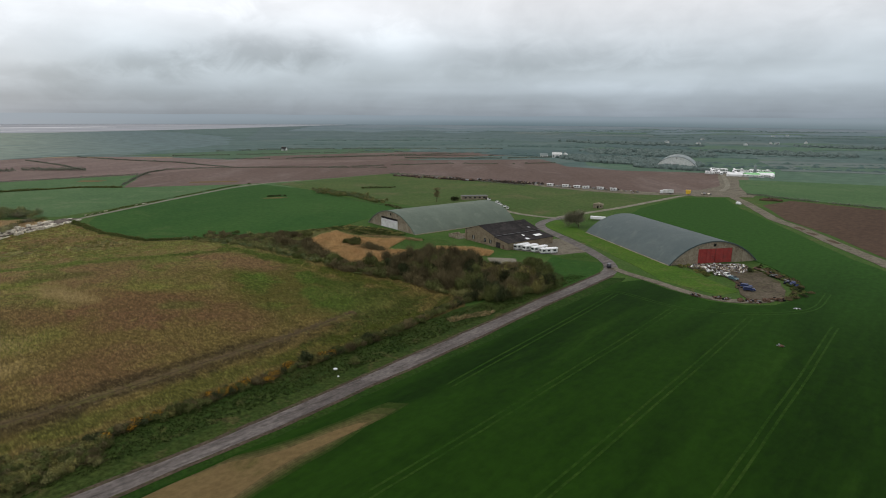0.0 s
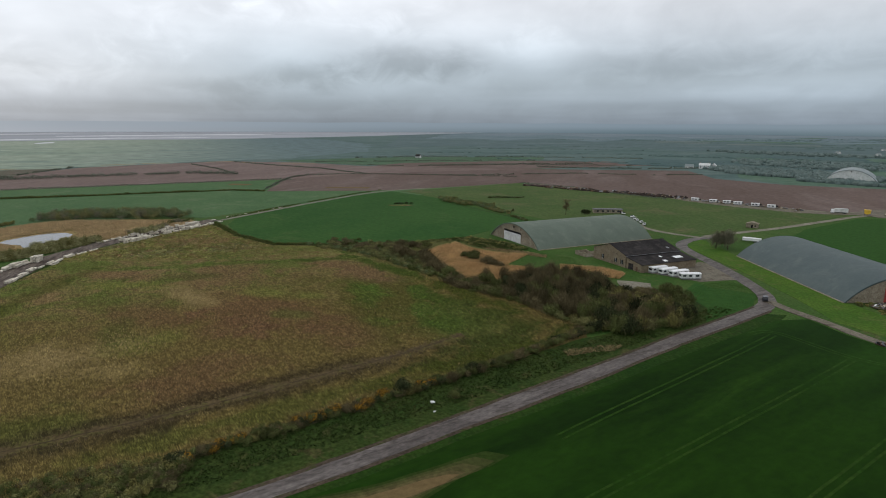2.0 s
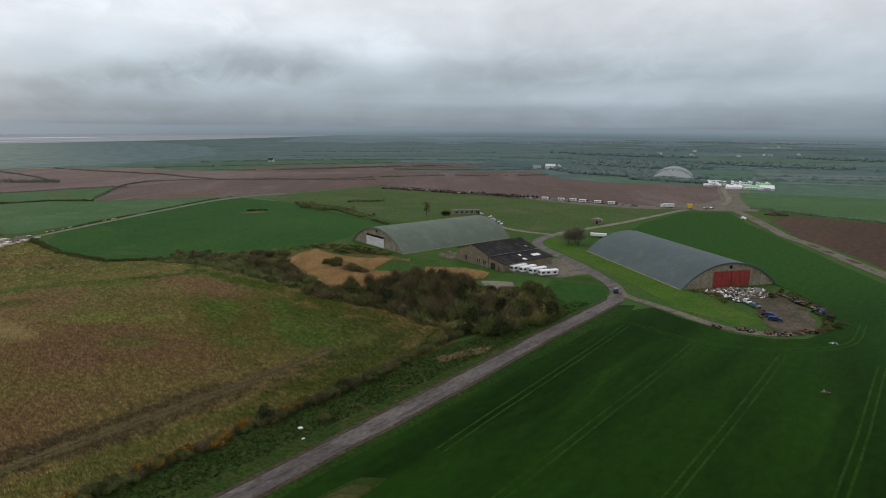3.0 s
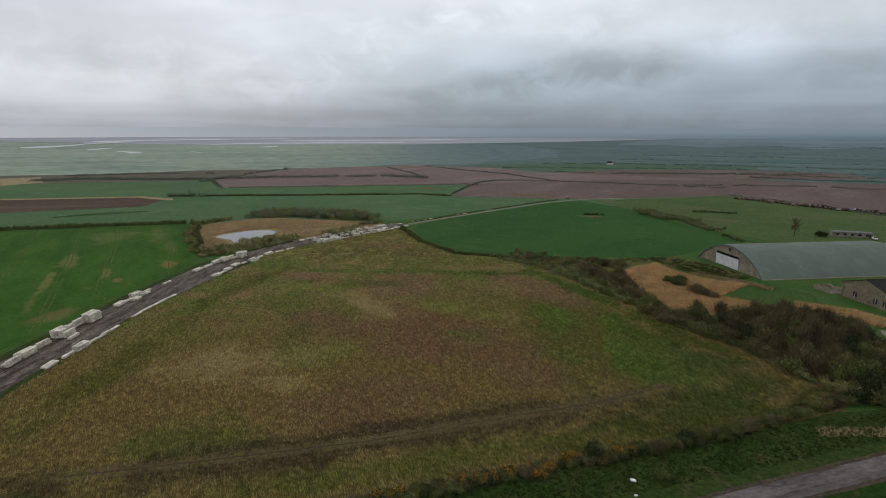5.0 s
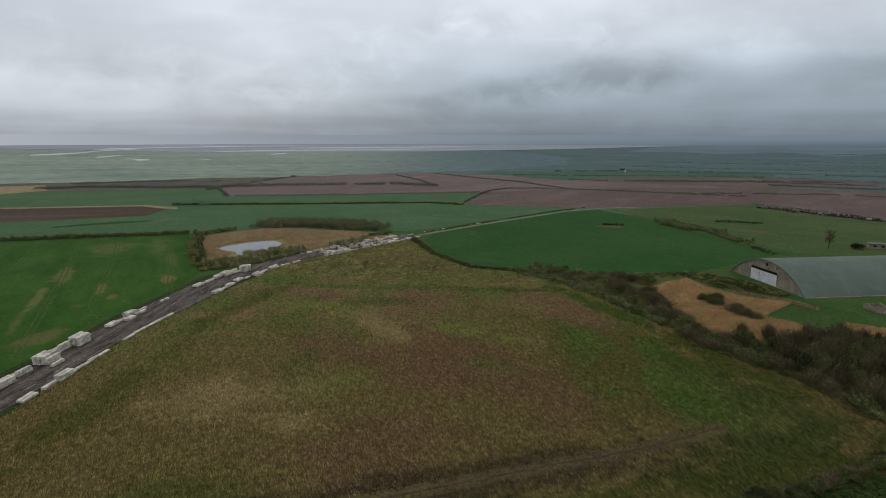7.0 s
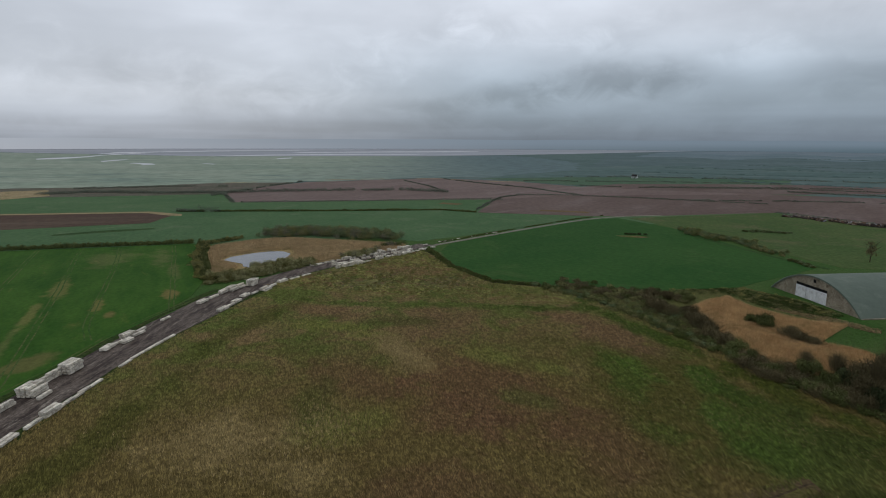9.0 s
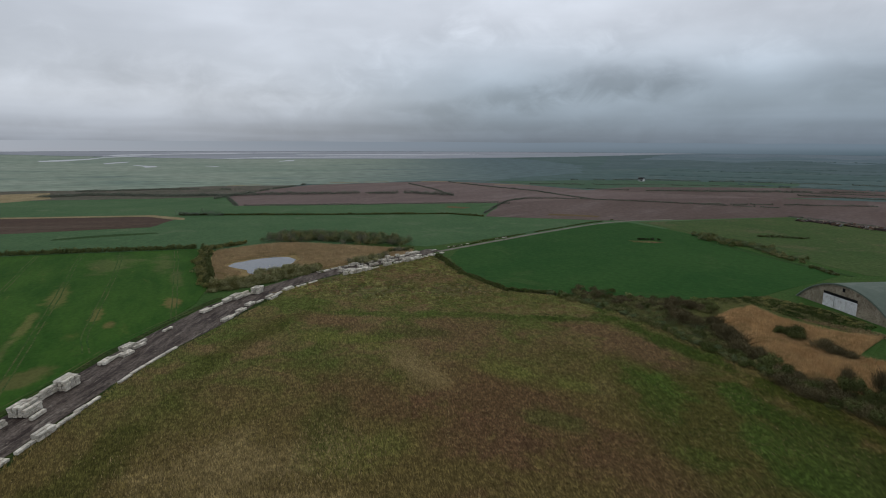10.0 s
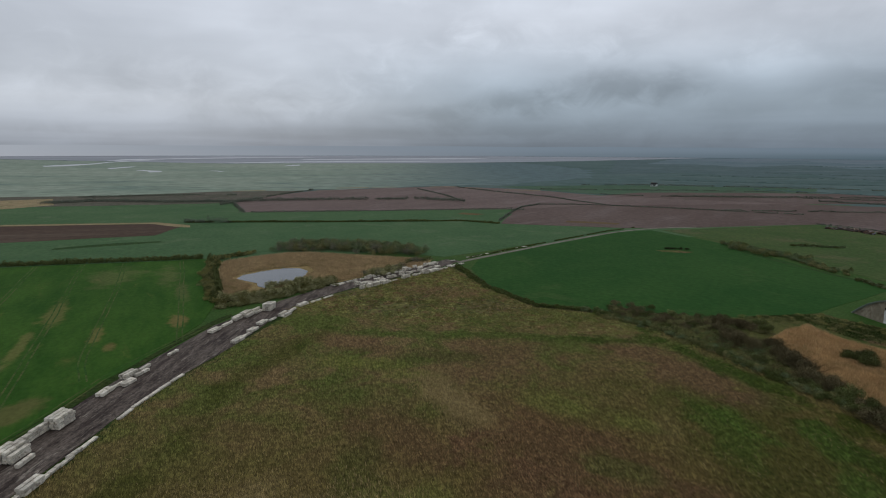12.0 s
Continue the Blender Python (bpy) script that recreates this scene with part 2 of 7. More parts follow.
M = {
    "ground": material("rough_pasture", (0.034, 0.078, 0.0155), (0.058, 0.094, 0.0241), (0.088, 0.088, 0.0344), 0.022, 0.9, 0.35, tint_at=(0.55, 0.72)),
    # distance haze is mixed into this blue-grey base colour
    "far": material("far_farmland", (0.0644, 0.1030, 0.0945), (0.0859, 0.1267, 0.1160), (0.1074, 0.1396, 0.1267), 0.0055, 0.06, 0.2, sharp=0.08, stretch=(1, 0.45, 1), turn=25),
    # pale base and drift to teal paint in haze and its change northwards
    "marsh": material("salt_marsh", (0.2000, 0.2450, 0.1850), (0.2600, 0.2950, 0.2280), (0.1500, 0.2000, 0.1600), 0.0050, 0.05, 0.26, stretch=(1.0, 0.30, 1), turn=8, drift=((0.28, 1, 0), -420, 260, (0.1000, 0.1400, 0.1400))),
    # drift: darkens eastwards, lens falloff painted into the grass colour
    "rough": material("rough_meadow", (0.0944, 0.0814, 0.0278), (0.1392, 0.0944, 0.0447), (0.0708, 0.0826, 0.0204), 0.022, 1.3, 0.5, bump=0.7, sharp=0.10, tint_at=(0.42, 0.60), patches=MEADOW, gain=0.64, drift=((1, 0, 0), -300, -195, (0.0979, 0.0732, 0.0251))),
    "moss": material("mossy_tussocks", (0.0624, 0.0720, 0.0179), (0.1280, 0.1200, 0.0399), (0.1120, 0.0784, 0.0371), 0.09, 0.5, 0.6, sharp=0.10, bump=0.9, tint_at=(0.48, 0.62), patches=((-366, 96, 14, 24, -25, 0.8, (0.1040, 0.0688, 0.0344)), (-336, 112, 9, 22, -30, 0.4, (0.1040, 0.0688, 0.0344)))),
    # drift: lightens northwards, lens falloff and sheen put into the crop colour
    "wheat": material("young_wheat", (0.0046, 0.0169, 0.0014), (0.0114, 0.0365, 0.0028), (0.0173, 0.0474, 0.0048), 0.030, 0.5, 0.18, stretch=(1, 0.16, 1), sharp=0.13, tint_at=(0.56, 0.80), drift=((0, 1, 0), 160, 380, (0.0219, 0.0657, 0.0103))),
    "striped_wheat": material("streaked_cereal", (0.0220, 0.0660, 0.0076), (0.0440, 0.0990, 0.0132), (0.1100, 0.1155, 0.0284), 0.045, 0.6, 0.16, stretch=(0.30, 1.0, 1), turn=-9, tint_at=(0.58, 0.80), patches=((-350, -17, 13, 3.2, 9, 0.75, (0.1650, 0.1232, 0.0436)), (-336, -42, 10, 2.6, 9, 0.65, (0.1650, 0.1298, 0.0436)), (-322, -35, 5, 2.2, 9, 0.7, (0.1650, 0.1232, 0.0436)), (-330, -64, 26, 2.2, 9, 0.55, (0.1650, 0.1408, 0.0473)), (-372, -66, 22, 4, 9, 0.55, (0.1650, 0.1430, 0.0473)),
                                      (-272, -46, 10, 5, -30, 0.6, (0.130, 0.104, 0.040)), (-296, -60, 24, 2.0, 9, 0.4, (0.140, 0.125, 0.048)), (-445, -60, 24, 14, 0, 0.4, (0.130, 0.120, 0.048)), (-440, -34, 30, 6, 9, 0.4, (0.130, 0.120, 0.048)), (-400, -22, 20, 3, 9, 0.4, (0.130, 0.112, 0.048)))),
    "grass": material("green_pasture", (0.0202, 0.0647, 0.0123), (0.0302, 0.0790, 0.0159), (0.0487, 0.0874, 0.0231), 0.012, 0.35, 0.20, tint_at=(0.56, 0.75)),
    # paler and less saturated than the near pasture: haze in the colour
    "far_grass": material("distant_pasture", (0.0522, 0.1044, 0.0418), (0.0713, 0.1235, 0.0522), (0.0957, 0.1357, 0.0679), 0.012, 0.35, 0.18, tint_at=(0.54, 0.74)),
    "pale_grass": material("grazed_pasture", (0.0451, 0.0804, 0.0212), (0.0672, 0.0943, 0.0296), (0.0902, 0.0943, 0.0423), 0.014, 0.4, 0.28),
    "bright_grass": material("verge_grass", (0.0390, 0.0911, 0.0120), (0.0608, 0.1116, 0.0155), (0.0780, 0.1023, 0.0258), 0.05, 0.9, 0.30),
    "verge": material("rough_verge", (0.0202, 0.0403, 0.0081), (0.0360, 0.0504, 0.0117), (0.0648, 0.0562, 0.0223), 0.06, 0.9, 0.5, bump=0.6, tint_at=(0.54, 0.72)),
    "plough": material("ploughed_soil", (0.128, 0.092, 0.080), (0.162, 0.120, 0.105), (0.180, 0.140, 0.126), 0.008, 0.22, 0.18, stretch=(1, 0.3, 1), turn=-40),
    "soil": material("dark_soil", (0.062, 0.040, 0.0275), (0.082, 0.054, 0.0378), (0.100, 0.074, 0.0533), 0.010, 0.3, 0.20, stretch=(1, 0.15, 1)),
    "sand": material("sandy_bare_soil", (0.1120, 0.0768, 0.0330), (0.1376, 0.0976, 0.0440), (0.0760, 0.0656, 0.0220), 0.05, 0.9, 0.18, stretch=(1, 0.4, 1), tint_at=(0.54, 0.74)),
    "dry": material("dry_grass", (0.230, 0.175, 0.090), (0.300, 0.235, 0.130), (0.12, 0.12, 0.05), 0.06, 0.8, 0.3),
    "asphalt": material("worn_asphalt", (0.0636, 0.0516, 0.0456), (0.1204, 0.1032, 0.0929), (0.0396, 0.0301, 0.0249), 0.20, 1.1, 0.38, rough=0.62, stretch=(1, 0.16, 1), bump=0.15, tint_at=(0.48, 0.66), sharp=0.14, specular=0.2),
    # pale tint blotches: worn spots, and puddle glints painted as colour
    "runway": material("old_runway_concrete", (0.040, 0.029, 0.0240), (0.122, 0.098, 0.0800), (0.200, 0.172, 0.1400), 0.34, 1.9, 0.6, rough=0.7, stretch=(0.16, 1.0, 1), turn=-162, bump=0.3, tint_at=(0.57, 0.66), sharp=0.12),
    "gravel": material("gravel_yard", (0.120, 0.106, 0.0808), (0.170, 0.152, 0.1170), (0.080, 0.064, 0.0464), 0.1, 1.2, 0.3),
    "water": material("pond_water", (0.020, 0.026, 0.030), (0.024, 0.030, 0.034), None, 0.05, 2.0, 0.05, rough=0.10, bump=0.02, specular=0.22),
    # pale base colour stands in for sky reflected by shallow water
    "mud": material("estuary_mud", (0.2000, 0.2096, 0.2304), (0.2400, 0.2512, 0.2720), (0.3200, 0.3296, 0.3488), 0.0016, 0.012, 0.12, rough=0.6, bump=0.0, stretch=(1.0, 0.13, 1), sharp=0.08, specular=0.08),
    "leaf": material("hawthorn_leaves", (0.066, 0.080, 0.0258), (0.102, 0.112, 0.0378), None, 0.4, 2.0, 0.25, random=0.25, island=0.22, bump=0.0),
    "twig": material("bare_twigs", (0.092, 0.078, 0.0396), (0.132, 0.108, 0.0550), None, 0.4, 2.0, 0.25, random=0.22, island=0.20, bump=0.0),
    "dark_leaf": material("ivy_leaves", (0.026, 0.035, 0.0146), (0.042, 0.050, 0.0215), None, 0.4, 2.0, 0.3, random=0.3, island=0.4, bump=0.0),
    "olive_leaf": material("willow_leaves", (0.1344, 0.1296, 0.0413), (0.1980, 0.1776, 0.0619), None, 0.4, 2.0, 0.3, random=0.3, island=0.3, bump=0.0),
    "pale_leaf": material("blackthorn_blossom_leaves", (0.150, 0.150, 0.0533), (0.225, 0.215, 0.0903), None, 0.5, 2.0, 0.3, random=0.2, island=0.35, bump=0.0),
    "scrub_leaf": material("scrub_leaves", (0.1416, 0.1416, 0.0557), (0.2064, 0.1968, 0.0805), None, 0.5, 2.0, 0.3, island=0.28, bump=0.0),
    "gorse": material("gorse_flowers", (0.3960, 0.1920, 0.0168), (0.5520, 0.2820, 0.0264), None, 0.6, 3.0, 0.3, island=0.4, bump=0.0),
    # lightened and blued leaves, so that far hedges look hazy
    "far_leaf": material("hazed_hedge_leaves", (0.120, 0.136, 0.102), (0.160, 0.172, 0.130), None, 0.05, 0.5, 0.2, island=0.2, bump=0.0),
    "reed": material("dead_reed", (0.4104, 0.3046, 0.1685), (0.5292, 0.3996, 0.2290), (0.3024, 0.2484, 0.1188), 0.06, 0.7, 0.25, island=0.25, bump=0.0),
    "orange_reed": material("orange_dead_reed", (0.4600, 0.3013, 0.1426), (0.5865, 0.4025, 0.2012), (0.3450, 0.2530, 0.1150), 0.06, 0.7, 0.25, island=0.22, bump=0.0),
    "reed_soil": material("reed_litter", (0.210, 0.150, 0.0636), (0.275, 0.203, 0.0894), (0.140, 0.118, 0.0447), 0.08, 0.9, 0.3),
    "bark": material("bark", (0.055, 0.042, 0.0275), (0.080, 0.064, 0.0430), None, 0.5, 4.0, 0.4),
    # the blades carry the same painted eastward darkening
    "tuft": material("tussock_grass", (0.1770, 0.1534, 0.0543), (0.2478, 0.1711, 0.0842), (0.1298, 0.1534, 0.0393), 0.022, 0.75, 0.55, island=0.46, bump=0.0, sharp=0.10, tint_at=(0.42, 0.60), patches=MEADOW, gain=1.10, drift=((1, 0, 0), -300, -195, (0.1711, 0.1298, 0.0447))),
    "straw": material("straw_grass", (0.2500, 0.1850, 0.0820), (0.3400, 0.2600, 0.1200), None, 0.05, 1.0, 0.4, island=0.45, bump=0.0),
    "roof_a": material("weathered_green_sheeting", (0.108, 0.134, 0.1066), (0.126, 0.154, 0.1221), (0.146, 0.170, 0.1359), 0.05, 0.9, 0.06, rough=0.75, random=0.02, bump=0.03, specular=0.1),
    "roof_b": material("weathered_blue_grey_sheeting", (0.0567, 0.0793, 0.0793), (0.0712, 0.0939, 0.0919), (0.0858, 0.1085, 0.1030), 0.05, 0.9, 0.06, rough=0.6, random=0.02, bump=0.03, specular=0.2),
    "render": material("stained_cement_render", (0.195, 0.165, 0.1187), (0.300, 0.262, 0.1935), (0.135, 0.108, 0.0740), 0.25, 2.0, 0.25),
    "brick": material("old_brickwork", (0.175, 0.138, 0.0929), (0.235, 0.195, 0.1376), (0.120, 0.092, 0.0636), 0.25, 3.0, 0.3),
    "white_door": material("white_door_paint", (0.55, 0.55, 0.54), (0.68, 0.68, 0.67), (0.42, 0.40, 0.37), 0.3, 2.0, 0.12, rough=0.6, specular=0.3),
    "red_door": material("faded_red_paint", (0.2465, 0.0298, 0.0255), (0.3060, 0.0467, 0.0391), (0.1955, 0.0425, 0.0382), 0.2, 2.0, 0.18, rough=0.6, specular=0.3),
    # near-black in place of the unlit inside of openings; also on scrap
    "black": material("dark_opening", (0.012, 0.012, 0.013), (0.02, 0.02, 0.02), None, 0.5, 3.0, 0.2),
    "slate": material("mossy_dark_roofing", (0.022, 0.020, 0.020), (0.036, 0.033, 0.032), (0.055, 0.049, 0.044), 0.12, 1.5, 0.25, random=0.12),
    "caravan": material("caravan_white", (0.54, 0.55, 0.53), (0.68, 0.68, 0.66), (0.42, 0.44, 0.40), 0.3, 2.0, 0.08, rough=0.4, specular=0.3),
    "glass": material("dark_window_glass", (0.02, 0.025, 0.03), (0.03, 0.035, 0.04), None, 0.5, 2.0, 0.1, rough=0.1, bump=0.0, specular=0.5),
    "block": material("pale_stone_blocks", (0.520, 0.470, 0.380), (0.660, 0.610, 0.510), (0.360, 0.310, 0.240), 0.25, 1.6, 0.22, random=0.20, specular=0.2),
    "timber": material("pallet_timber", (0.16, 0.13, 0.10), (0.22, 0.18, 0.14), None, 0.5, 3.0, 0.3),
    "white": material("white_plastic", (0.72, 0.72, 0.72), (0.82, 0.82, 0.81), None, 0.5, 2.0, 0.08, rough=0.5, specular=0.3),
    "grey": material("grey_scrap", (0.16, 0.16, 0.165), (0.26, 0.26, 0.26), None, 0.4, 2.0, 0.3, random=0.4),
    "teal": material("dull_teal_paint", (0.050, 0.095, 0.110), (0.075, 0.125, 0.140), None, 0.4, 2.0, 0.2, rough=0.5, random=0.2, specular=0.3),
    "blue": material("blue_tarpaulin", (0.0130, 0.0238, 0.0821), (0.0194, 0.0346, 0.1123), None, 0.4, 2.0, 0.2, rough=0.5, random=0.2, specular=0.3),
    "rust": material("rusty_steel", (0.090, 0.056, 0.038), (0.135, 0.086, 0.060), None, 0.4, 2.0, 0.3, random=0.3),
    "yellow": material("yellow_paint", (0.60, 0.36, 0.03), (0.70, 0.44, 0.05), None, 0.4, 2.0, 0.1, rough=0.5, specular=0.3),
    "car": material("black_car_paint", (0.012, 0.013, 0.016), (0.018, 0.018, 0.022), None, 0.5, 3.0, 0.1, rough=0.25, bump=0.0, specular=0.5),
    "tyre": material("tyre_rubber", (0.02, 0.02, 0.02), (0.03, 0.03, 0.03), None, 1.0, 6.0, 0.2),
    "lamp": material("clear_lamp_glass", (0.55, 0.55, 0.55), (0.65, 0.65, 0.65), None, 1.0, 6.0, 0.1, rough=0.2, bump=0.0),
    "green_net": material("green_netting", (0.20, 0.48, 0.20), (0.28, 0.56, 0.28), None, 0.1, 1.0, 0.1),
    "dome": material("pale_sheeting", (0.1804, 0.2148, 0.2099), (0.2255, 0.2583, 0.2526), None, 0.05, 0.5, 0.08, rough=0.6, specular=0.2),
}


# ---- building helpers ----
def link_mesh(name, bm, mat, parent=None, label=""):
    me = bpy.data.meshes.new(name)
    bm.to_mesh(me)
    bm.free()
    me.materials.append(M[mat])
    ob = new(name, me)
    ob.parent = parent
    if label:
        ob["label"] = label
    return ob


def part(name, bm, mat, parent, label=""):
    return link_mesh(name, bm, mat, parent, label)


def thing(name, m, label, category, group="", kind=""):
    ob = new(name)
    ob.empty_display_size = 0.5
    ob.matrix_basis = m
    return tagged(ob, label, category, group, kind)


def box(bm, x0, x1, y0, y1, z0, z1, bevel=0.0, m=None):
    """Adds a box, with its upright and upper edges bevelled if asked."""
    made = bmesh.ops.create_cube(bm, size=1.0, matrix=Matrix.Translation(((x0 + x1) / 2, (y0 + y1) / 2, (z0 + z1) / 2)) @ Matrix.Diagonal((x1 - x0, y1 - y0, z1 - z0, 1)))
    verts = made["verts"]
    if bevel:
        edges = list({e for v in verts for e in v.link_edges})
        made = bmesh.ops.bevel(bm, geom=edges, offset=bevel, segments=1, affect="EDGES", profile=0.5)
        verts = made["verts"]
    if m:
        bmesh.ops.transform(bm, matrix=m, verts=verts)
    return bm


def boxes(*rows, bevel=0.0):
    bm = bmesh.new()
    for row in rows:
        box(bm, *row, bevel=bevel)
    return bm


def prism(points, y0, y1):
    """A solid from an outline in x and z, drawn from y0 to y1."""
    bm = bmesh.new()
    front = [bm.verts.new((x, y0, z)) for x, z in points]
    back = [bm.verts.new((x, y1, z)) for x, z in points]
    bm.faces.new(front)
    bm.faces.new(back[::-1])
    for k in range(len(points)):
        j = (k + 1) % len(points)
        bm.faces.new((front[j], front[k], back[k], back[j]))
    bmesh.ops.recalc_face_normals(bm, faces=bm.faces)
    return bm


def from_arrays(name, verts, faces, mat, parent=None):
    """A mesh from arrays, all faces with one number of corners."""
    me = bpy.data.meshes.new(name)
    verts, faces = np.asarray(verts, np.float32), np.asarray(faces, np.int32)
    count, corners = faces.shape
    me.vertices.add(len(verts))
    me.vertices.foreach_set("co", verts.ravel())
    me.loops.add(count * corners)
    me.loops.foreach_set("vertex_index", faces.ravel())
    me.polygons.add(count)
    me.polygons.foreach_set("loop_start", np.arange(0, count * corners, corners, dtype=np.int32))
    me.update(calc_edges=True)
    me.materials.append(M[mat])
    ob = new(name, me)
    ob.parent = parent
    return ob


def softened(points, every=5.0, sway=1.0, seed=0, closed=True):
    """An outline with points about every few metres, swaying a little from the straight line."""
    out = []
    count = len(points) if closed else len(points) - 1
    for k in range(count):
        a, b = Vector((*points[k], 0)), Vector((*points[(k + 1) % len(points)], 0))
        steps = max(1, int((b - a).length / every))
        for i in range(steps):
            p = a.lerp(b, i / steps)
            wave = noise.noise_vector(p * 0.03 + Vector((seed, 0, 0))) * sway + noise.noise_vector(p * 0.17 + Vector((0, seed, 0))) * sway * 0.4
            out.append((p.x + wave.x, p.y + wave.y))
    if not closed:
        out.append(points[-1])
    return out


def rounded(points, turns=2, closed=False):
    """Cuts the corners of a line."""
    for _ in range(turns):
        out = [] if closed else [points[0]]
        for k in range(len(points) if closed else len(points) - 1):
            (ax, ay), (bx, by) = points[k], points[(k + 1) % len(points)]
            out += [(ax * 0.75 + bx * 0.25, ay * 0.75 + by * 0.25), (ax * 0.25 + bx * 0.75, ay * 0.25 + by * 0.75)]
        points = out if closed else out + [points[-1]]
    return points


def sheet(name, points, z, mat, label, category="field", every=6.0, sway=1.2, seed=0):
    """A piece of land: a slab whose top lies at z and whose edge goes down into the ground."""
    bm = bmesh.new()
    z += 0.0012 * (seed % 19)
    outline = softened(points, every, sway, seed)
    top = [bm.verts.new((x, y, z)) for x, y in outline]
    low = [bm.verts.new((x, y, -0.4)) for x, y in outline]
    face = bm.faces.new(top)
    for k in range(len(top)):
        j = (k + 1) % len(top)
        bm.faces.new((top[k], low[k], low[j], top[j]))
    face.normal_update()
    if face.normal.z < 0:
        bmesh.ops.reverse_faces(bm, faces=bm.faces)
    bmesh.ops.triangulate(bm, faces=[face], ngon_method="EAR_CLIP")
    ob = link_mesh(name, bm, mat)
    return tagged(ob, label, category, kind="structure")


def strip(name, line, width, z, mat, label, category="road", sway=0.5, seed=0, every=5.0):
    """A road or track: a slab of one width along a line."""
    line = softened(rounded(line), every, sway, seed, closed=False)
    left, right = [], []
    for k, (x, y) in enumerate(line):
        a, b = line[max(0, k - 1)], line[min(len(line) - 1, k + 1)]
        d = Vector((b[0] - a[0], b[1] - a[1])).normalized()
        w = (width / 2) * (1 + 0.08 * noise.noise(Vector((x * 0.15, y * 0.15, seed))))
        left.append((x - d.y * w, y + d.x * w))
        right.append((x + d.y * w, y - d.x * w))
    bm = bmesh.new()
    rows = [[bm.verts.new((*p, h)) for p in side] for side, h in ((left, -0.3), (left, z), (right, z), (right, -0.3))]
    for k in range(len(line) - 1):
        for r in range(3):
            bm.faces.new((rows[r][k], rows[r + 1][k], rows[r + 1][k + 1], rows[r][k + 1]))
    bmesh.ops.recalc_face_normals(bm, faces=bm.faces)
    return tagged(link_mesh(name, bm, mat), label, category, kind="structure")


# ---- the land ----
def disc(name, x, y, radius, z, mat, label):
    bm = bmesh.new()
    rings = [bm.verts.new((x, y, z))]
    last = None
    for r in (300, 800, 1600, 3000, radius):
        ring = [bm.verts.new((x + r * math.cos(a * math.tau / 96), y + r * math.sin(a * math.tau / 96), z)) for a in range(96)]
        for a in range(96):
            b = (a + 1) % 96
            bm.faces.new((rings[0], ring[a], ring[b]) if last is None else (last[a], ring[a], ring[b], last[b]))
        last = ring
    return tagged(link_mesh(name, bm, mat), label, "ground", kind="structure")


disc("ground", -50, 20, 4750, 0.0, "far", "low green farmland reaching the horizon, tinted blue-grey for haze")


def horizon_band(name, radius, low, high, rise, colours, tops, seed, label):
    """Land and water too far off to shift: a self-lit ring with horizon haze painted in. Colours by azimuth, to the
    left from +y.
    """
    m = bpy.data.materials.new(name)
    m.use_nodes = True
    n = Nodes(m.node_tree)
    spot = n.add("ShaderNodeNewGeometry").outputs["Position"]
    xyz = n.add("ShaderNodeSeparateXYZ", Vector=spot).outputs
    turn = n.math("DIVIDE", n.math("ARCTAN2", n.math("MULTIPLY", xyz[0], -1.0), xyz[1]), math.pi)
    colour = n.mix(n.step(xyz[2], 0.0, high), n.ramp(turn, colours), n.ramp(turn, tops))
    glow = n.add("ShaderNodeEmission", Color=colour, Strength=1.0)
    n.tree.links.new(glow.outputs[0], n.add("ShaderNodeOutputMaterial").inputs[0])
    M[name] = m
    bm = bmesh.new()
    last = None
    for k in range(361):
        a = radians(k % 360)
        x, y = -50 + radius * math.cos(a), 20 + radius * math.sin(a)
        top = high + rise * noise.noise(Vector((math.cos(a) * 9, math.sin(a) * 9, seed)))
        pair = (bm.verts.new((x, y, low)), bm.verts.new((x, y, top)))
        if last:
            bm.faces.new((last[0], last[1], pair[1], pair[0]))
        last = pair
    return tagged(link_mesh(name, bm, name), label, "backdrop", kind="structure")


# ring colours fade from foot to top towards the sky, as haze
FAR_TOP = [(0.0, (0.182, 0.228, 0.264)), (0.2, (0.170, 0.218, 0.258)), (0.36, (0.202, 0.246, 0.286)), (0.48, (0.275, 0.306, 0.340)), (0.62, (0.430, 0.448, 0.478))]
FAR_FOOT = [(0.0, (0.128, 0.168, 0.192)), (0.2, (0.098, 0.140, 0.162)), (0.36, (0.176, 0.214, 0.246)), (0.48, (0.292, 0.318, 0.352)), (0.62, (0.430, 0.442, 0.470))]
horizon_band("backdrop", 4700, -2, 58, 2, FAR_FOOT, FAR_TOP, 1, "self-lit backdrop of hazy estuary and plain")
horizon_band("backdrop_hills", 4740, -2, 72, 6, FAR_TOP, FAR_TOP, 2, "self-lit strip of faint hazy hills on the horizon")
M["moss_tuft"] = material("yellow_tussock", (0.2152, 0.2368, 0.0649), (0.3901, 0.3632, 0.1295), (0.2959, 0.2018, 0.0971), 0.09, 0.9, 0.3, tint_at=(0.46, 0.60), sharp=0.10, island=0.35, bump=0.0, patches=((-366, 96, 12, 22, -25, 0.75, (0.3228, 0.2152, 0.1111)), (-336, 112, 9, 22, -30, 0.4, (0.3228, 0.2152, 0.1111))))
M["scrub_flat"] = material("brown_scrub_land", (0.074, 0.074, 0.050), (0.105, 0.096, 0.070), (0.135, 0.105, 0.085), 0.02, 0.2, 0.3)
M["marsh_green"] = material("marsh_edge_pasture", (0.050, 0.094, 0.054), (0.070, 0.116, 0.066), (0.088, 0.110, 0.080), 0.02, 0.2, 0.2, stretch=(0.3, 1, 1))
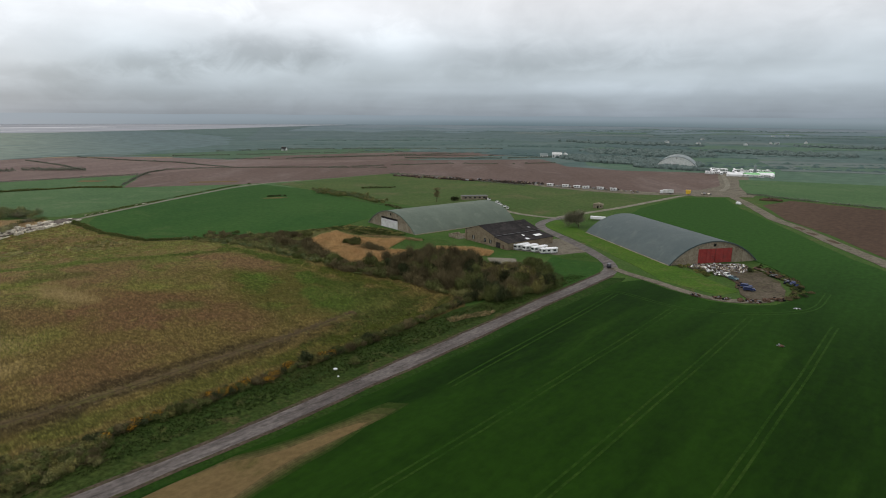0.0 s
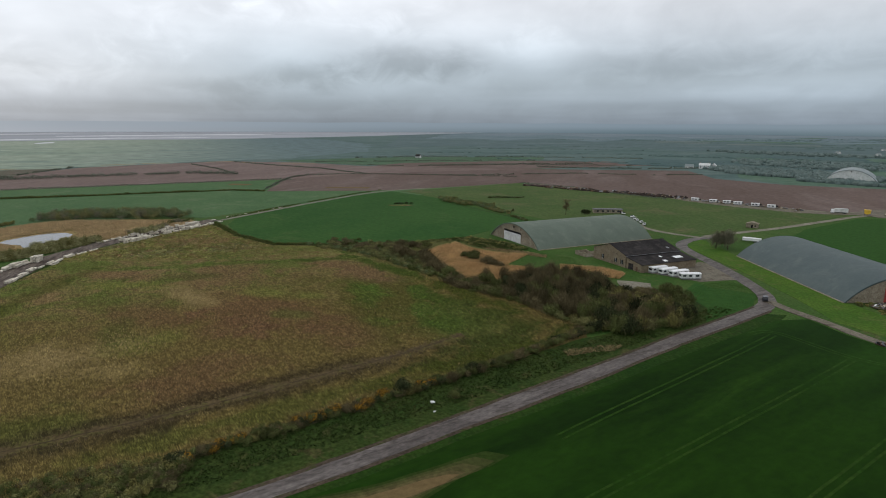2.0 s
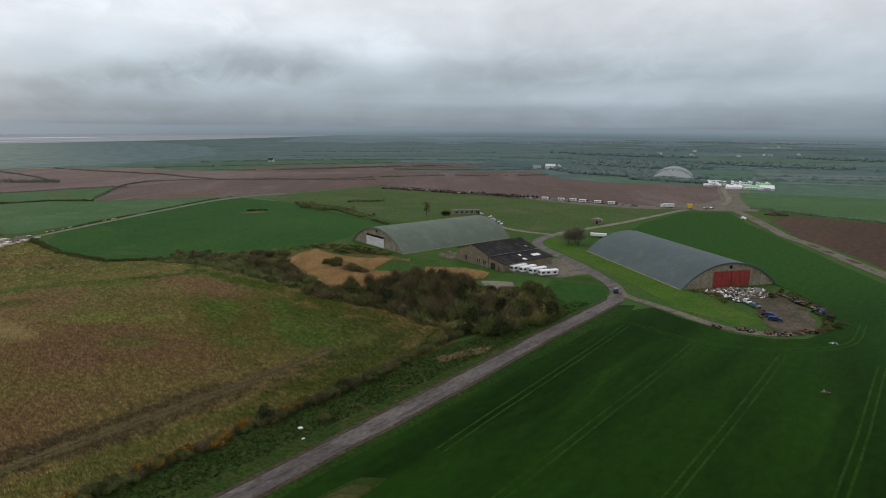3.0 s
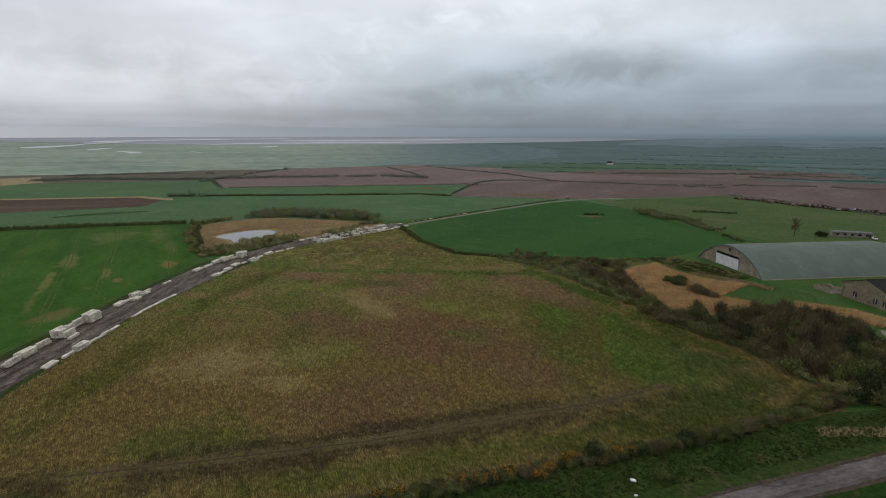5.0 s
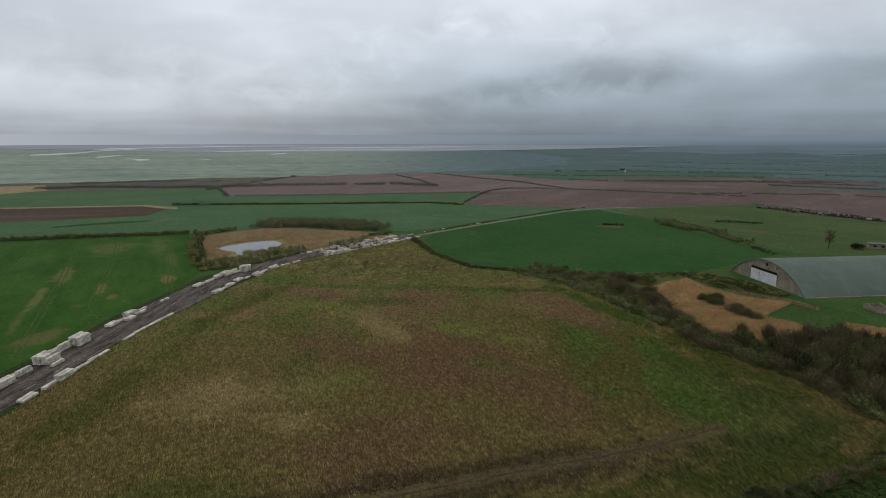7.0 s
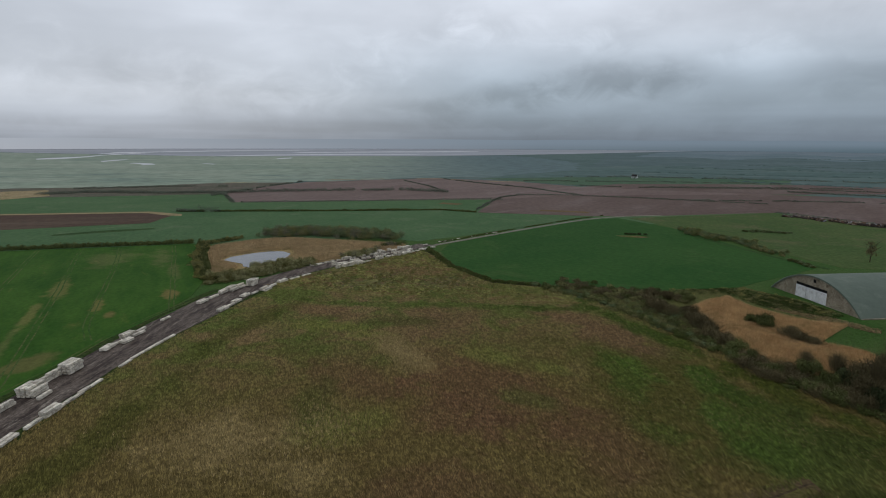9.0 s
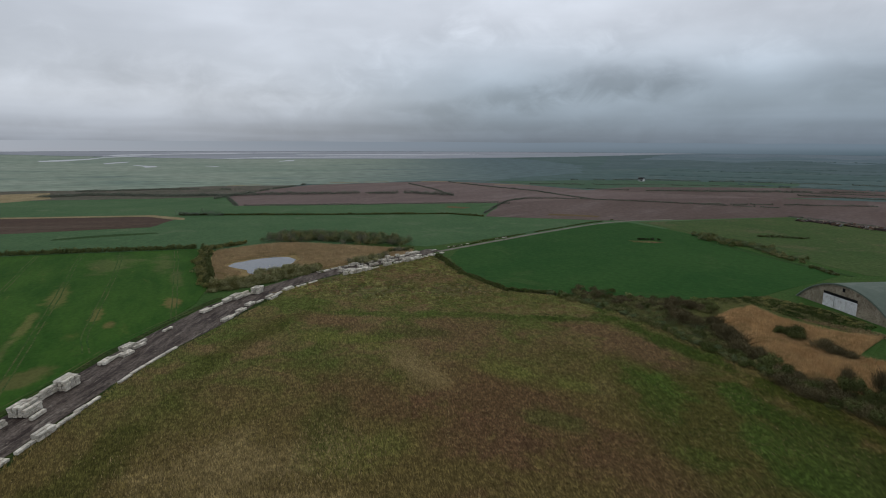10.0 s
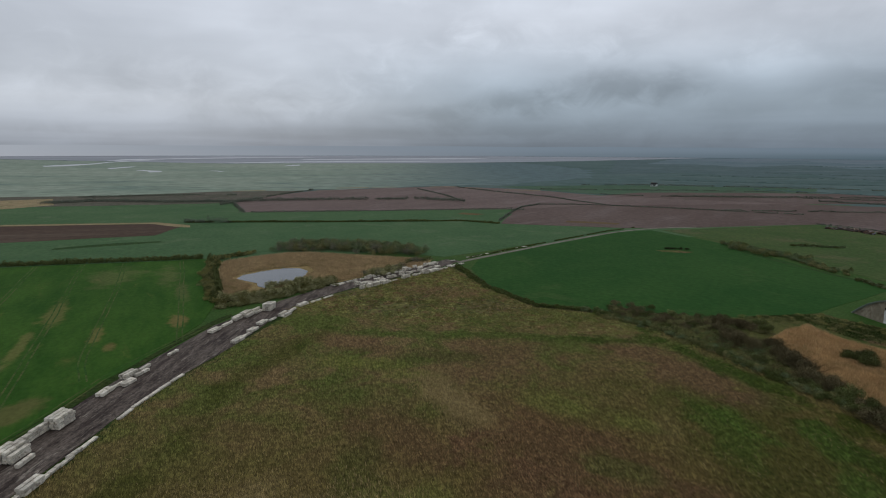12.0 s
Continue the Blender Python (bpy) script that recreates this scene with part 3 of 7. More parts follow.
# ploughed soil in a darker tone than the shore field
M["plough_dark"] = material("darker_ploughed_soil", (0.100, 0.070, 0.058), (0.130, 0.094, 0.080), (0.148, 0.112, 0.098), 0.008, 0.22, 0.18, stretch=(1, 0.3, 1), turn=-40)
M["hedge_leaf"] = material("hedge_leaves", (0.058, 0.078, 0.0206), (0.090, 0.104, 0.0310), None, 0.4, 2.0, 0.3, island=0.25, bump=0.0)
M["pale_gravel"] = material("pale_gravel", (0.150, 0.138, 0.1066), (0.225, 0.210, 0.1651), (0.105, 0.092, 0.0688), 0.12, 1.2, 0.3, tint_at=(0.52, 0.70))
M["far_green_leaf"] = material("pale_hawthorn_leaves", (0.1032, 0.1344, 0.0600), (0.1488, 0.1776, 0.0840), None, 0.4, 2.0, 0.3, island=0.30, bump=0.0)
M["grey_twig"] = material("grey_twigs", (0.136, 0.130, 0.088), (0.190, 0.180, 0.122), None, 0.4, 2.0, 0.3, island=0.28, bump=0.0)
M["willow_leaf"] = material("grey_willow_leaves", (0.2318, 0.2245, 0.1074), (0.3355, 0.3196, 0.1586), None, 0.4, 2.0, 0.3, island=0.30, bump=0.0)
# dark floor colour; under the field hedge it stands in for shadow
M["scrub_soil"] = material("dark_scrub_floor", (0.026, 0.030, 0.0086), (0.046, 0.044, 0.0146), (0.030, 0.046, 0.0095), 0.06, 0.9, 0.45)
M["olive_rough"] = material("rank_olive_grass", (0.050, 0.066, 0.0155), (0.090, 0.088, 0.0275), (0.120, 0.090, 0.0361), 0.06, 0.8, 0.5, bump=0.7)
M["mud_edge"] = material("muddy_road_edge", (0.046, 0.036, 0.0258), (0.076, 0.058, 0.0413), (0.040, 0.052, 0.0138), 0.3, 1.6, 0.4, stretch=(1, 0.4, 1))
M["yard_soil"] = material("trodden_yard_soil", (0.064, 0.052, 0.0361), (0.105, 0.088, 0.0636), (0.052, 0.052, 0.0224), 0.09, 1.1, 0.35)
M["dry_tuft"] = material("withered_grass", (0.210, 0.155, 0.080), (0.290, 0.215, 0.115), None, 0.05, 1.0, 0.3, island=0.35, bump=0.0)
# woodland leaves with aerial haze put into their colour
M["plain_leaf"] = material("hazed_woodland_leaves", (0.0936, 0.1300, 0.1222), (0.1352, 0.1716, 0.1560), None, 0.12, 0.5, 0.3)
M["lush_verge"] = material("lush_grass", (0.0109, 0.0328, 0.0047), (0.0203, 0.0437, 0.0067), (0.0390, 0.0468, 0.0134), 0.08, 0.9, 0.4, tint_at=(0.58, 0.74))
# three steps of painted haze, paler and bluer with distance
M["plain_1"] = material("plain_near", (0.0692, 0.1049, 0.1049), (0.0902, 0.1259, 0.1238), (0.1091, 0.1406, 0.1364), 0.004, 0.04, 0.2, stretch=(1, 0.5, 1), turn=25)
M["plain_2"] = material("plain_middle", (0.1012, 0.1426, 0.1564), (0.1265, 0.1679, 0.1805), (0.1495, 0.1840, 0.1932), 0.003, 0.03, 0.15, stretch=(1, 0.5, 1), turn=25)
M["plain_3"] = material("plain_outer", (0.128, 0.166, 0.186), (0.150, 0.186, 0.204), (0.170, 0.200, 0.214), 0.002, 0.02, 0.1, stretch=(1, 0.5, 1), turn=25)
sheet("marsh", [(-1060, -1500), (-905, -300), (-930, -30), (-1060, 80), (-1120, 290), (-1140, 460), (-1350, 740), (-1750, 960), (-2300, 1060), (-2680, 1060), (-2600, -160), (-3500, -1250), (-3600, -2600), (-1700, -3000)],
      0.05, "marsh", "salt marsh beside the estuary, haze painted into its grey-green colour", "marsh", 40, 40, 1)
sheet("estuary", [(-3400, -3200), (-3560, -1280), (-2640, -180), (-2560, 700), (-2870, 1540), (-3650, 2980), (-3900, 2600), (-4250, 2050), (-4580, 1150), (-4680, 0), (-4480, -1500), (-4000, -2500)],
      0.10, "mud", "wet grey tidal mudflats and shallow water", "water", 40, 18, 2)
# nested rings of the plain, each tinted hazier than the last
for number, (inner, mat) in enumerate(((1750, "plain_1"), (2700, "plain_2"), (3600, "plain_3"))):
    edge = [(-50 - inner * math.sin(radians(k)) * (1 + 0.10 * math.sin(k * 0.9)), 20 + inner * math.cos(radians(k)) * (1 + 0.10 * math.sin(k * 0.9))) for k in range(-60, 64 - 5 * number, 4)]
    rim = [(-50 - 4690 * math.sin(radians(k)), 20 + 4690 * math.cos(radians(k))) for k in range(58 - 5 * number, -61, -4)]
    sheet("distant_plain", edge + rim, 0.05 + 0.02 * number, mat, "distant plain, haze painted into its blue-grey colour", "ground", 60, 30, 90 + number)
# the sky's shine is partly gloss, partly painted into this pale base
M["wet_mud"] = material("pale_wet_mud", (0.2788, 0.2870, 0.3034), (0.3444, 0.3526, 0.3690), None, 0.003, 0.02, 0.08, rough=0.35, bump=0.0, specular=0.3)
for number, (rim, sway) in enumerate((([(-2316, -692), (-2362, -637), (-2592, -610), (-2844, -620), (-3137, -548), (-3300, -520), (-3200, -590), (-2896, -646), (-2677, -642), (-2537, -688), (-2413, -724)], 8),
                                      ([(-1790, -282), (-1880, -305), (-1933, -345), (-1960, -330), (-1900, -280), (-1830, -262)], 6), ([(-2060, -440), (-2180, -420), (-2290, -415), (-2260, -440), (-2120, -462)], 8),
                                      ([(-1812, -112), (-1850, -130), (-1875, -150), (-1885, -138), (-1840, -108)], 4), ([(-2250, 60), (-2320, 110), (-2420, 120), (-2400, 90), (-2310, 62)], 6),
                                      ([(-2640, -120), (-2800, 60), (-2860, 380), (-2840, 760), (-2920, 700), (-2960, 360), (-2880, 20), (-2720, -160)], 20), ([(-3300, 200), (-3400, 700), (-3500, 1300), (-3640, 1200), (-3560, 600), (-3420, 160)], 24),
                                      ([(-3100, -700), (-3500, -500), (-3900, 0), (-4000, 300), (-4120, 200), (-3900, -300), (-3500, -700)], 24))):
    sheet("creek", rim, 0.16, "wet_mud", "pale tidal water in the marsh, sky sheen painted into its colour", "water", 30, sway, 3 + number)

sheet("mid_ground", [(-900, -420), (-900, -30), (-1060, 90), (-1110, 320), (-860, 480), (-660, 690), (-500, 640), (-480, 100), (-470, -420)], 0.02, "far_grass", "green pasture between the fields", "ground", 14, 3, 36)
sheet("near_ground", [(-520, -320), (-520, 20), (-560, 330), (-540, 560), (-260, 620), (-150, 620), (120, 560), (330, 300), (330, -320)], 0.03, "ground", "rough green pasture round the old airfield", "ground", 12, 3, 3)
sheet("rough_field", [(-134, -90), (-129, -20), (-130, 60), (-131, 160), (-145, 175), (-206, 172), (-279, 164), (-312, 156), (-331, 127), (-372, 117), (-429, 119), (-394, 66), (-364, 33), (-313, 6), (-266, -18), (-230, -29), (-160, -50)],
      0.12, "rough", "rough brown and green tussocky meadow", "field", 6, 1.0, 4)
sheet("tussock_ground", [(-331, 127), (-372, 117), (-427, 118), (-394, 68), (-368, 36), (-356, 24), (-323, 66), (-307, 96), (-289, 132), (-284, 152), (-312, 152)], 0.16, "moss", "lumpy mossy ground with tussocks and brambles", "field", 5, 1.2, 5)
sheet("north_field", [(-416, 126), (-441, 140), (-473, 190), (-524, 285), (-530, 322), (-456, 329), (-316, 307), (-292, 236), (-299, 181), (-331, 132), (-372, 122)], 0.10, "grass", "smooth dark green grass field", "field", 6, 1.2, 6)
sheet("meadow", [(-528, 330), (-456, 334), (-312, 322), (-300, 345), (-232, 350), (-213, 366), (-199, 433), (-198, 530), (-273, 522), (-393, 496), (-525, 489)], 0.08, "pale_grass", "olive green grazed meadow", "field", 6, 1.5, 7)
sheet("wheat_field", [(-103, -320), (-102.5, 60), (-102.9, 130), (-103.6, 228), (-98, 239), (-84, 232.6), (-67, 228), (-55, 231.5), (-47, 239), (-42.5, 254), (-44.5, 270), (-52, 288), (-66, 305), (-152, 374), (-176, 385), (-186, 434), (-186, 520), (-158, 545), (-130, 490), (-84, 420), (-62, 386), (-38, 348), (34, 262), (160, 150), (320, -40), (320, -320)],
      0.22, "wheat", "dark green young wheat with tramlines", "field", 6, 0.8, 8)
sheet("ploughed_field", [(-122, 522), (-112, 566), (-45, 557), (120, 518), (330, 384), (330, 20), (184, 156), (56, 267), (-7, 335), (-30, 369), (-53, 405), (-71, 432), (-92, 457)], 0.10, "soil", "dark brown ploughed field", "field", 8, 1.5, 9)
sheet("east_pasture", [(-198, 722), (-176, 650), (-148, 580), (-45, 572), (250, 540), (250, 780), (-66, 768)], 0.10, "far_grass", "bright green pasture beyond the ploughed land", "field", 8, 2, 10)
sheet("north_ploughed_land", [(-860, 470), (-690, 640), (-640, 850), (-620, 905), (-720, 930), (-800, 860), (-860, 720), (-900, 560)], 0.075, "plough_dark", "brown ploughed land towards the plain", "field", 10, 4, 47)
sheet("road_side_ground", [(-256, 800), (-236, 740), (-214, 680), (-200, 620), (-206, 556), (-140, 566), (-146, 600), (-176, 690), (-200, 770), (-226, 812)], 0.09, "gravel", "grey trodden ground beside the far road", "ground", 6, 2, 48)
sheet("ploughed_headland", [(-602, 220), (-706, 274), (-860, 300), (-870, 440), (-700, 630), (-535, 828), (-432, 738), (-344, 735), (-244, 782), (-196, 640), (-200, 548), (-273, 528), (-393, 502), (-525, 495), (-536, 340), (-547, 312)], 0.06, "plough_dark", "brown headland between ploughed fields", "field", 8, 2, 82)
sheet("far_ploughed_field", [(-600, 508), (-680, 640), (-640, 700), (-530, 836), (-430, 742), (-344, 737), (-242, 788), (-192, 640), (-197, 548), (-273, 530), (-393, 504), (-525, 497)], 0.10, "plough_dark", "reddish brown ploughed field", "field", 8, 2, 11)
sheet("west_ploughed_field", [(-600, 216), (-706, 276), (-729, 377), (-672, 636), (-606, 506), (-540, 494), (-538, 335), (-547, 309)], 0.10, "plough_dark", "reddish brown ploughed field", "field", 8, 2, 12)
sheet("shore_ploughed_field", [(-752, -10), (-852, -25), (-912, -26), (-1056, 88), (-1110, 314), (-1000, 420), (-860, 470), (-690, 640), (-735, 377), (-713, 276)], 0.10, "plough", "wide reddish brown ploughed field by the marsh", "field", 8, 2, 13)
sheet("band_field", [(-860, -420), (-829, -36), (-752, -12), (-716, 266), (-694, 248), (-622, 190), (-664, -24), (-650, -50), (-682, -84), (-710, -330)], 0.10, "far_grass", "smooth green grass field", "field", 8, 2, 14)
sheet("bare_field", [(-560, -330), (-584, -164), (-598, -67), (-644, -56), (-672, -82), (-696, -330)], 0.10, "soil", "dark brown bare field", "field", 8, 2, 15)
sheet("field_margin", [(-697, -330), (-673, -84), (-645, -58), (-640, -48), (-655, -50), (-682, -80), (-706, -330)], 0.14, "dry", "strip of dry pale grass along a bare field", "field", 8, 1, 16)
sheet("middle_field", [(-520, -330), (-505, -137), (-497, -22), (-505, 20), (-500, 62), (-455, 122), (-470, 160), (-546, 300), (-598, 212), (-624, 186), (-662, -22), (-642, -48), (-598, -62), (-582, -150), (-556, -330)], 0.09, "far_grass", "green field with a dark ditch", "field", 8, 1.5, 17)
sheet("striped_field", [(-487, -330), (-484, -20), (-374, -5), (-342, -8), (-310, -20), (-284, -31), (-250, -43), (-222, -52), (-170, -72), (-110, -330)], 0.16, "striped_wheat", "green cereal field with thin yellowed streaks", "field", 6, 1, 18)
sheet("reed_ground", [(-464, -11), (-474, -9), (-486, 10), (-494, 28), (-492, 44), (-478, 66), (-462, 92), (-448, 112), (-434, 107), (-424, 96), (-410, 64), (-400, 48), (-384, 28), (-377, 8), (-386, -5), (-412, -8)], 0.12, "reed_soil", "bed of dead tan reeds round a pond", "reed bed", 5, 1.5, 19)
sheet("pond", [(-422, 0.4), (-431, 3.4), (-439, 14), (-445, 26), (-441, 34), (-432, 37.6), (-420, 36), (-407, 27), (-397, 15), (-402, 11.5), (-409, 11), (-415, 6)], 0.20, "water", "still grey pond among reeds", "pond", 2, 1.3, 20)
MARSH_REEDS = [(-268, 188), (-276, 204), (-279, 217), (-262, 214), (-249, 217), (-240, 221), (-233, 230), (-229, 221), (-221, 203), (-210, 209), (-203, 208), (-198, 198), (-197, 178), (-208, 173), (-228, 173), (-246, 182), (-257, 187)]
sheet("marsh_reed_ground", MARSH_REEDS, 0.13, "reed_soil", "bed of orange-brown dead reeds", "reed bed", 5, 1.2, 21)
sheet("back_reed_ground", [(-206, 226), (-190, 238), (-177, 238), (-173, 229), (-184, 224), (-200, 220)], 0.13, "reed_soil", "patch of dead reeds behind the thicket", "reed bed", 4, 1.2, 46)
sheet("corner_pasture", [(-150, 252), (-142, 250), (-126, 256), (-118, 238), (-117, 206), (-126, 222), (-144, 232)], 0.09, "grass", "green pasture corner beside the road", "field", 4, 1.0, 34)
sheet("rubble_ground", [(-345, 512), (-300, 502), (-230, 512), (-200, 532), (-190, 548), (-262, 534), (-340, 528)], 0.11, "gravel", "pale stony ground under the rubble bank", "yard", 5, 2.0, 35)
sheet("old_slab", [(-172, 227), (-167, 231), (-160, 234), (-152, 225), (-151, 219), (-160, 216), (-166, 221)], 0.11, "pale_gravel", "weathered grey slab behind the thicket", "slab", 4, 1, 22)
sheet("bright_verge", [(-202, 325), (-206, 346), (-190, 337), (-171, 321), (-100, 273), (-88, 268), (-62, 249), (-66, 238), (-91, 244), (-112, 262), (-138, 281), (-190, 314)], 0.10, "bright_grass", "bright yellow-green mown grass beside the hangar", "verge", 4, 0.8, 23)
sheet("field_side_verge", [(-111, -300), (-109, 60), (-110, 130), (-111, 232), (-105, 238), (-103.0, 228), (-102.2, 130), (-101.9, 60), (-102.4, -300)], 0.08, "lush_verge", "dark grass strip between road and wheat", "verge", 5, 0.5, 37)
sheet("roadside_verge", [(-133, -90), (-111, -90), (-110, 130), (-114, 232), (-124, 252), (-142, 248), (-146, 236), (-126, 200), (-132, 150), (-131, 40)], 0.07, "verge", "rough green verge with scattered weeds", "verge", 5, 1.0, 24)
SAND_LEFT = [(-97, -40), (-101, -20), (-102.3, 8), (-102.2, 34), (-101.9, 45), (-101.0, 53), (-98.4, 60), (-96.8, 68), (-95.8, 78), (-95.2, 86), (-94.2, 93)]
SAND_RIGHT = [(-92.8, 96), (-92.0, 90), (-92.3, 82), (-92.8, 72), (-92.3, 62), (-91.2, 52), (-89.8, 44), (-88.0, 8), (-91, -22)]
for number, rim in enumerate((2.8, 2.1, 1.5, 0.9, 0.4)):
    mix = (number + 0.6) / 5.4
    low = [(1 - mix) * p + mix * q for p, q in zip((0.011, 0.034, 0.003), (0.110, 0.080, 0.038))]
    M["thin_crop"] = material("thin_crop", tuple(0.82 * c for c in low), tuple(1.16 * c for c in low), None, 0.12, 0.9, 0.25)
    sheet("thin_crop", [(max(-102.5, x - rim * 0.8), min(y, 45) + (0.92 - 0.07 * number) * max(0, y - 45)) for x, y in SAND_LEFT] + [(x + rim * (1.1 if y < 80 else 0.2), min(y, 45) + (0.92 - 0.07 * number) * max(0, y - 45)) for x, y in SAND_RIGHT],
          0.232 + 0.006 * number, "thin_crop", "crop thinning out round a bare sandy strip", "field", 3, 0.8, 25)
sheet("sand_patch", [(x, min(y, 45) + 0.68 * max(0, y - 45)) for x, y in SAND_LEFT + SAND_RIGHT], 0.285, "sand", "bare sandy strip in the wheat", "field", 3, 0.8, 25)
for line in ([(-600, 280), (-588, 300), (-572, 318)],):
    strip("sandy_patch", line, 12, 0.14, "sand", "pale sandy patch in the ploughed land", "field", 2, 4)
strip("sandy_patch", [(-690, 205), (-672, 222)], 14, 0.14, "sand", "pale sandy patch in the grass", "field", 2, 5)
sheet("sandy_clearing", [(-958, -301), (-973, -252), (-882, -222), (-842, -259), (-850, -345), (-960, -345)], 0.16, "dry", "pale dry clearing at the marsh edge", "field", 6, 3, 26)
sheet("scrub_bank", [(-444, 266), (-438, 280), (-431, 286), (-429, 278), (-436, 266)], 0.16, "moss", "dry grass mound in the field", "field", 4, 1.5, 27)

# ---- roads and tracks ----
strip("road", [(-112, -320), (-109.5, 25), (-108.7, 55), (-109, 80), (-109.4, 105), (-110, 125), (-111.4, 160), (-112.8, 190), (-113, 226), (-114.5, 244), (-123, 259), (-139, 273), (-163, 291), (-189, 308), (-204, 321), (-209, 338), (-208, 352), (-203, 366)], 6.4, 0.12, "asphalt", "worn grey-brown asphalt farm road", "road", 0.5, 1)
strip("road", [(-210, 356), (-205, 390), (-198, 433), (-194, 490), (-190, 545), (-174, 582), (-184, 643), (-204, 698), (-226, 763), (-238, 795)], 5.0, 0.15, "pale_gravel", "pale worn farm road between fields", "road", 0.8, 2)
strip("road", [(-209, 352), (-232, 348), (-250, 352), (-262, 362)], 4.4, 0.14, "pale_gravel", "pale gravel lane to the back of a hangar", "road", 0.8, 3)
for number, side in enumerate((-3.2, 3.2)):
    strip("road_edge", [(x + side, y) for x, y in ((-112, -320), (-109.5, 25), (-108.7, 55), (-109, 80), (-109.4, 105), (-110, 125), (-111.4, 160), (-112.8, 190), (-113, 226), (-114, 238))], 1.2, 0.126, "mud_edge", "dark muddy edge of the farm road", "road", 0.7, 7 + number, 3.0)
strip("track", [(-436, 124), (-473, 186), (-527, 283), (-540, 330), (-536, 372)], 3.6, 0.13, "pale_gravel", "old pale airfield track across the fields", "track", 0.8, 4)
strip("loop_road", [(-118, 250), (-106, 244), (-95, 241), (-82, 235.2), (-66, 230.5), (-52, 239), (-48, 254)], 4.2, 0.25, "gravel", "grey-brown earth lane round the hangar yard", "road", 0.6, 5)
strip("track", [(-165, 575), (-145, 540), (-124, 505), (-98, 452), (-77, 427), (-59, 400), (-36, 364), (-13, 330), (50, 262), (180, 150)], 8.0, 0.24, "gravel", "pitted gravel track along the ploughed field", "track", 1.0, 6)
for k, (x, y) in enumerate(((-76, 426), (-66, 411), (-52, 392))):
    sheet("pothole", [(x - 5, y + 3), (x - 1, y + 2.5), (x + 3.5, y - 4), (x + 2, y - 6), (x - 3, y - 1)], 0.27, "soil", "muddy brown pothole in the track", "pothole", 2, 0.6, 140 + k)
sheet("junction", [(-205, 548), (-180, 540), (-150, 560), (-140, 585), (-165, 600), (-195, 592)], 0.17, "gravel", "wide gravel junction of farm roads", "road", 4, 1.5, 28)
sheet("yard", [(-92, 283), (-78, 297), (-64, 290), (-60, 283), (-54, 277), (-48.5, 264), (-46.5, 253), (-50, 243.5), (-56, 240), (-61, 246), (-66.5, 262), (-72, 268), (-82, 272)], 0.27, "yard_soil", "brown trodden yard before the hangar", "yard", 3, 1.0, 29)
sheet("apron", [(-172, 291), (-158, 288), (-140, 275), (-145, 266), (-150, 255), (-178, 248), (-176, 262)], 0.10, "gravel", "gravel yard by the caravans", "yard", 4, 1.0, 30)
strip("runway_verge", [(-128, -65), (-160, -52), (-231, -28.5), (-264, -17.5), (-289, -6), (-312, 7), (-340, 19), (-362, 31), (-391, 65), (-424, 112)], 4.2, 0.165, "verge", "strip of green weeds along the old runway", "verge", 0.9, 75, 3.0)
strip("runway_verge", [(-150, -87), (-200, -59.5), (-247, -42.5), (-282, -30.4), (-307, -20), (-340, -5.6), (-352, 3)], 3.4, 0.17, "verge", "strip of rough weeds between crop and runway", "verge", 0.9, 76, 3.0)
sheet("runway", [(-128, -66), (-160, -53), (-231, -29.5), (-264, -18.5), (-289, -7), (-312, 6), (-340, 18), (-363, 30), (-393, 64), (-430, 118), (-440, 127), (-446, 120), (-424, 90), (-402, 53), (-370, 22), (-351, 6.5), (-339, -3), (-307, -17.5), (-282, -28), (-247, -40), (-200, -57), (-128, -92)],
      0.20, "runway", "cracked dark old runway with mud, worn spots and painted puddle glints", "runway", 4, 0.7, 31)


def tramline(points, seed):
    for side in (-0.95, 0.95):
        line = []
        for k, (x, y) in enumerate(points):
            (ax, ay), (bx, by) = points[max(0, k - 1)], points[min(len(points) - 1, k + 1)]
            d = Vector((bx - ax, by - ay)).normalized()
            line.append((x - d.y * side, y + d.x * side))
        strip("tramline", line, 0.6, 0.245, "tramline", "soft yellow-green wheel line in the crop", "tramline", 0.3, seed)


M["thicket_soil"] = material("thicket_floor", (0.030, 0.032, 0.0120), (0.046, 0.046, 0.0172), None, 0.1, 1.0, 0.3)
M["ditch"] = material("ditch_weeds", (0.022, 0.052, 0.0120), (0.034, 0.064, 0.0172), None, 0.05, 0.6, 0.35)
# follows the wheat's painted northward lightening
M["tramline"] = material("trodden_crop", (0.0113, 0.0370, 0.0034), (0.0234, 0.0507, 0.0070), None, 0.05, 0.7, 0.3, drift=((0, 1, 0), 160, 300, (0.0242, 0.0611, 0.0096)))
M["yellowed"] = material("yellowed_crop", (0.052, 0.086, 0.020), (0.088, 0.094, 0.032), (0.030, 0.076, 0.014), 0.05, 0.6, 0.3, tint_at=(0.42, 0.6))
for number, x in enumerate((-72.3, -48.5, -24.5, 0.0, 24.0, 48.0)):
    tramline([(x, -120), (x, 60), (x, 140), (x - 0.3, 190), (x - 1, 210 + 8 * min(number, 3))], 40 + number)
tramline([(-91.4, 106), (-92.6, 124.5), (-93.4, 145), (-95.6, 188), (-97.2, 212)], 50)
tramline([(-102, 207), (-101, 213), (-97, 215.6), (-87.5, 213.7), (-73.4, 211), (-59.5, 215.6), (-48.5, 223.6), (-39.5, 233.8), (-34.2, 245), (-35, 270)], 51)
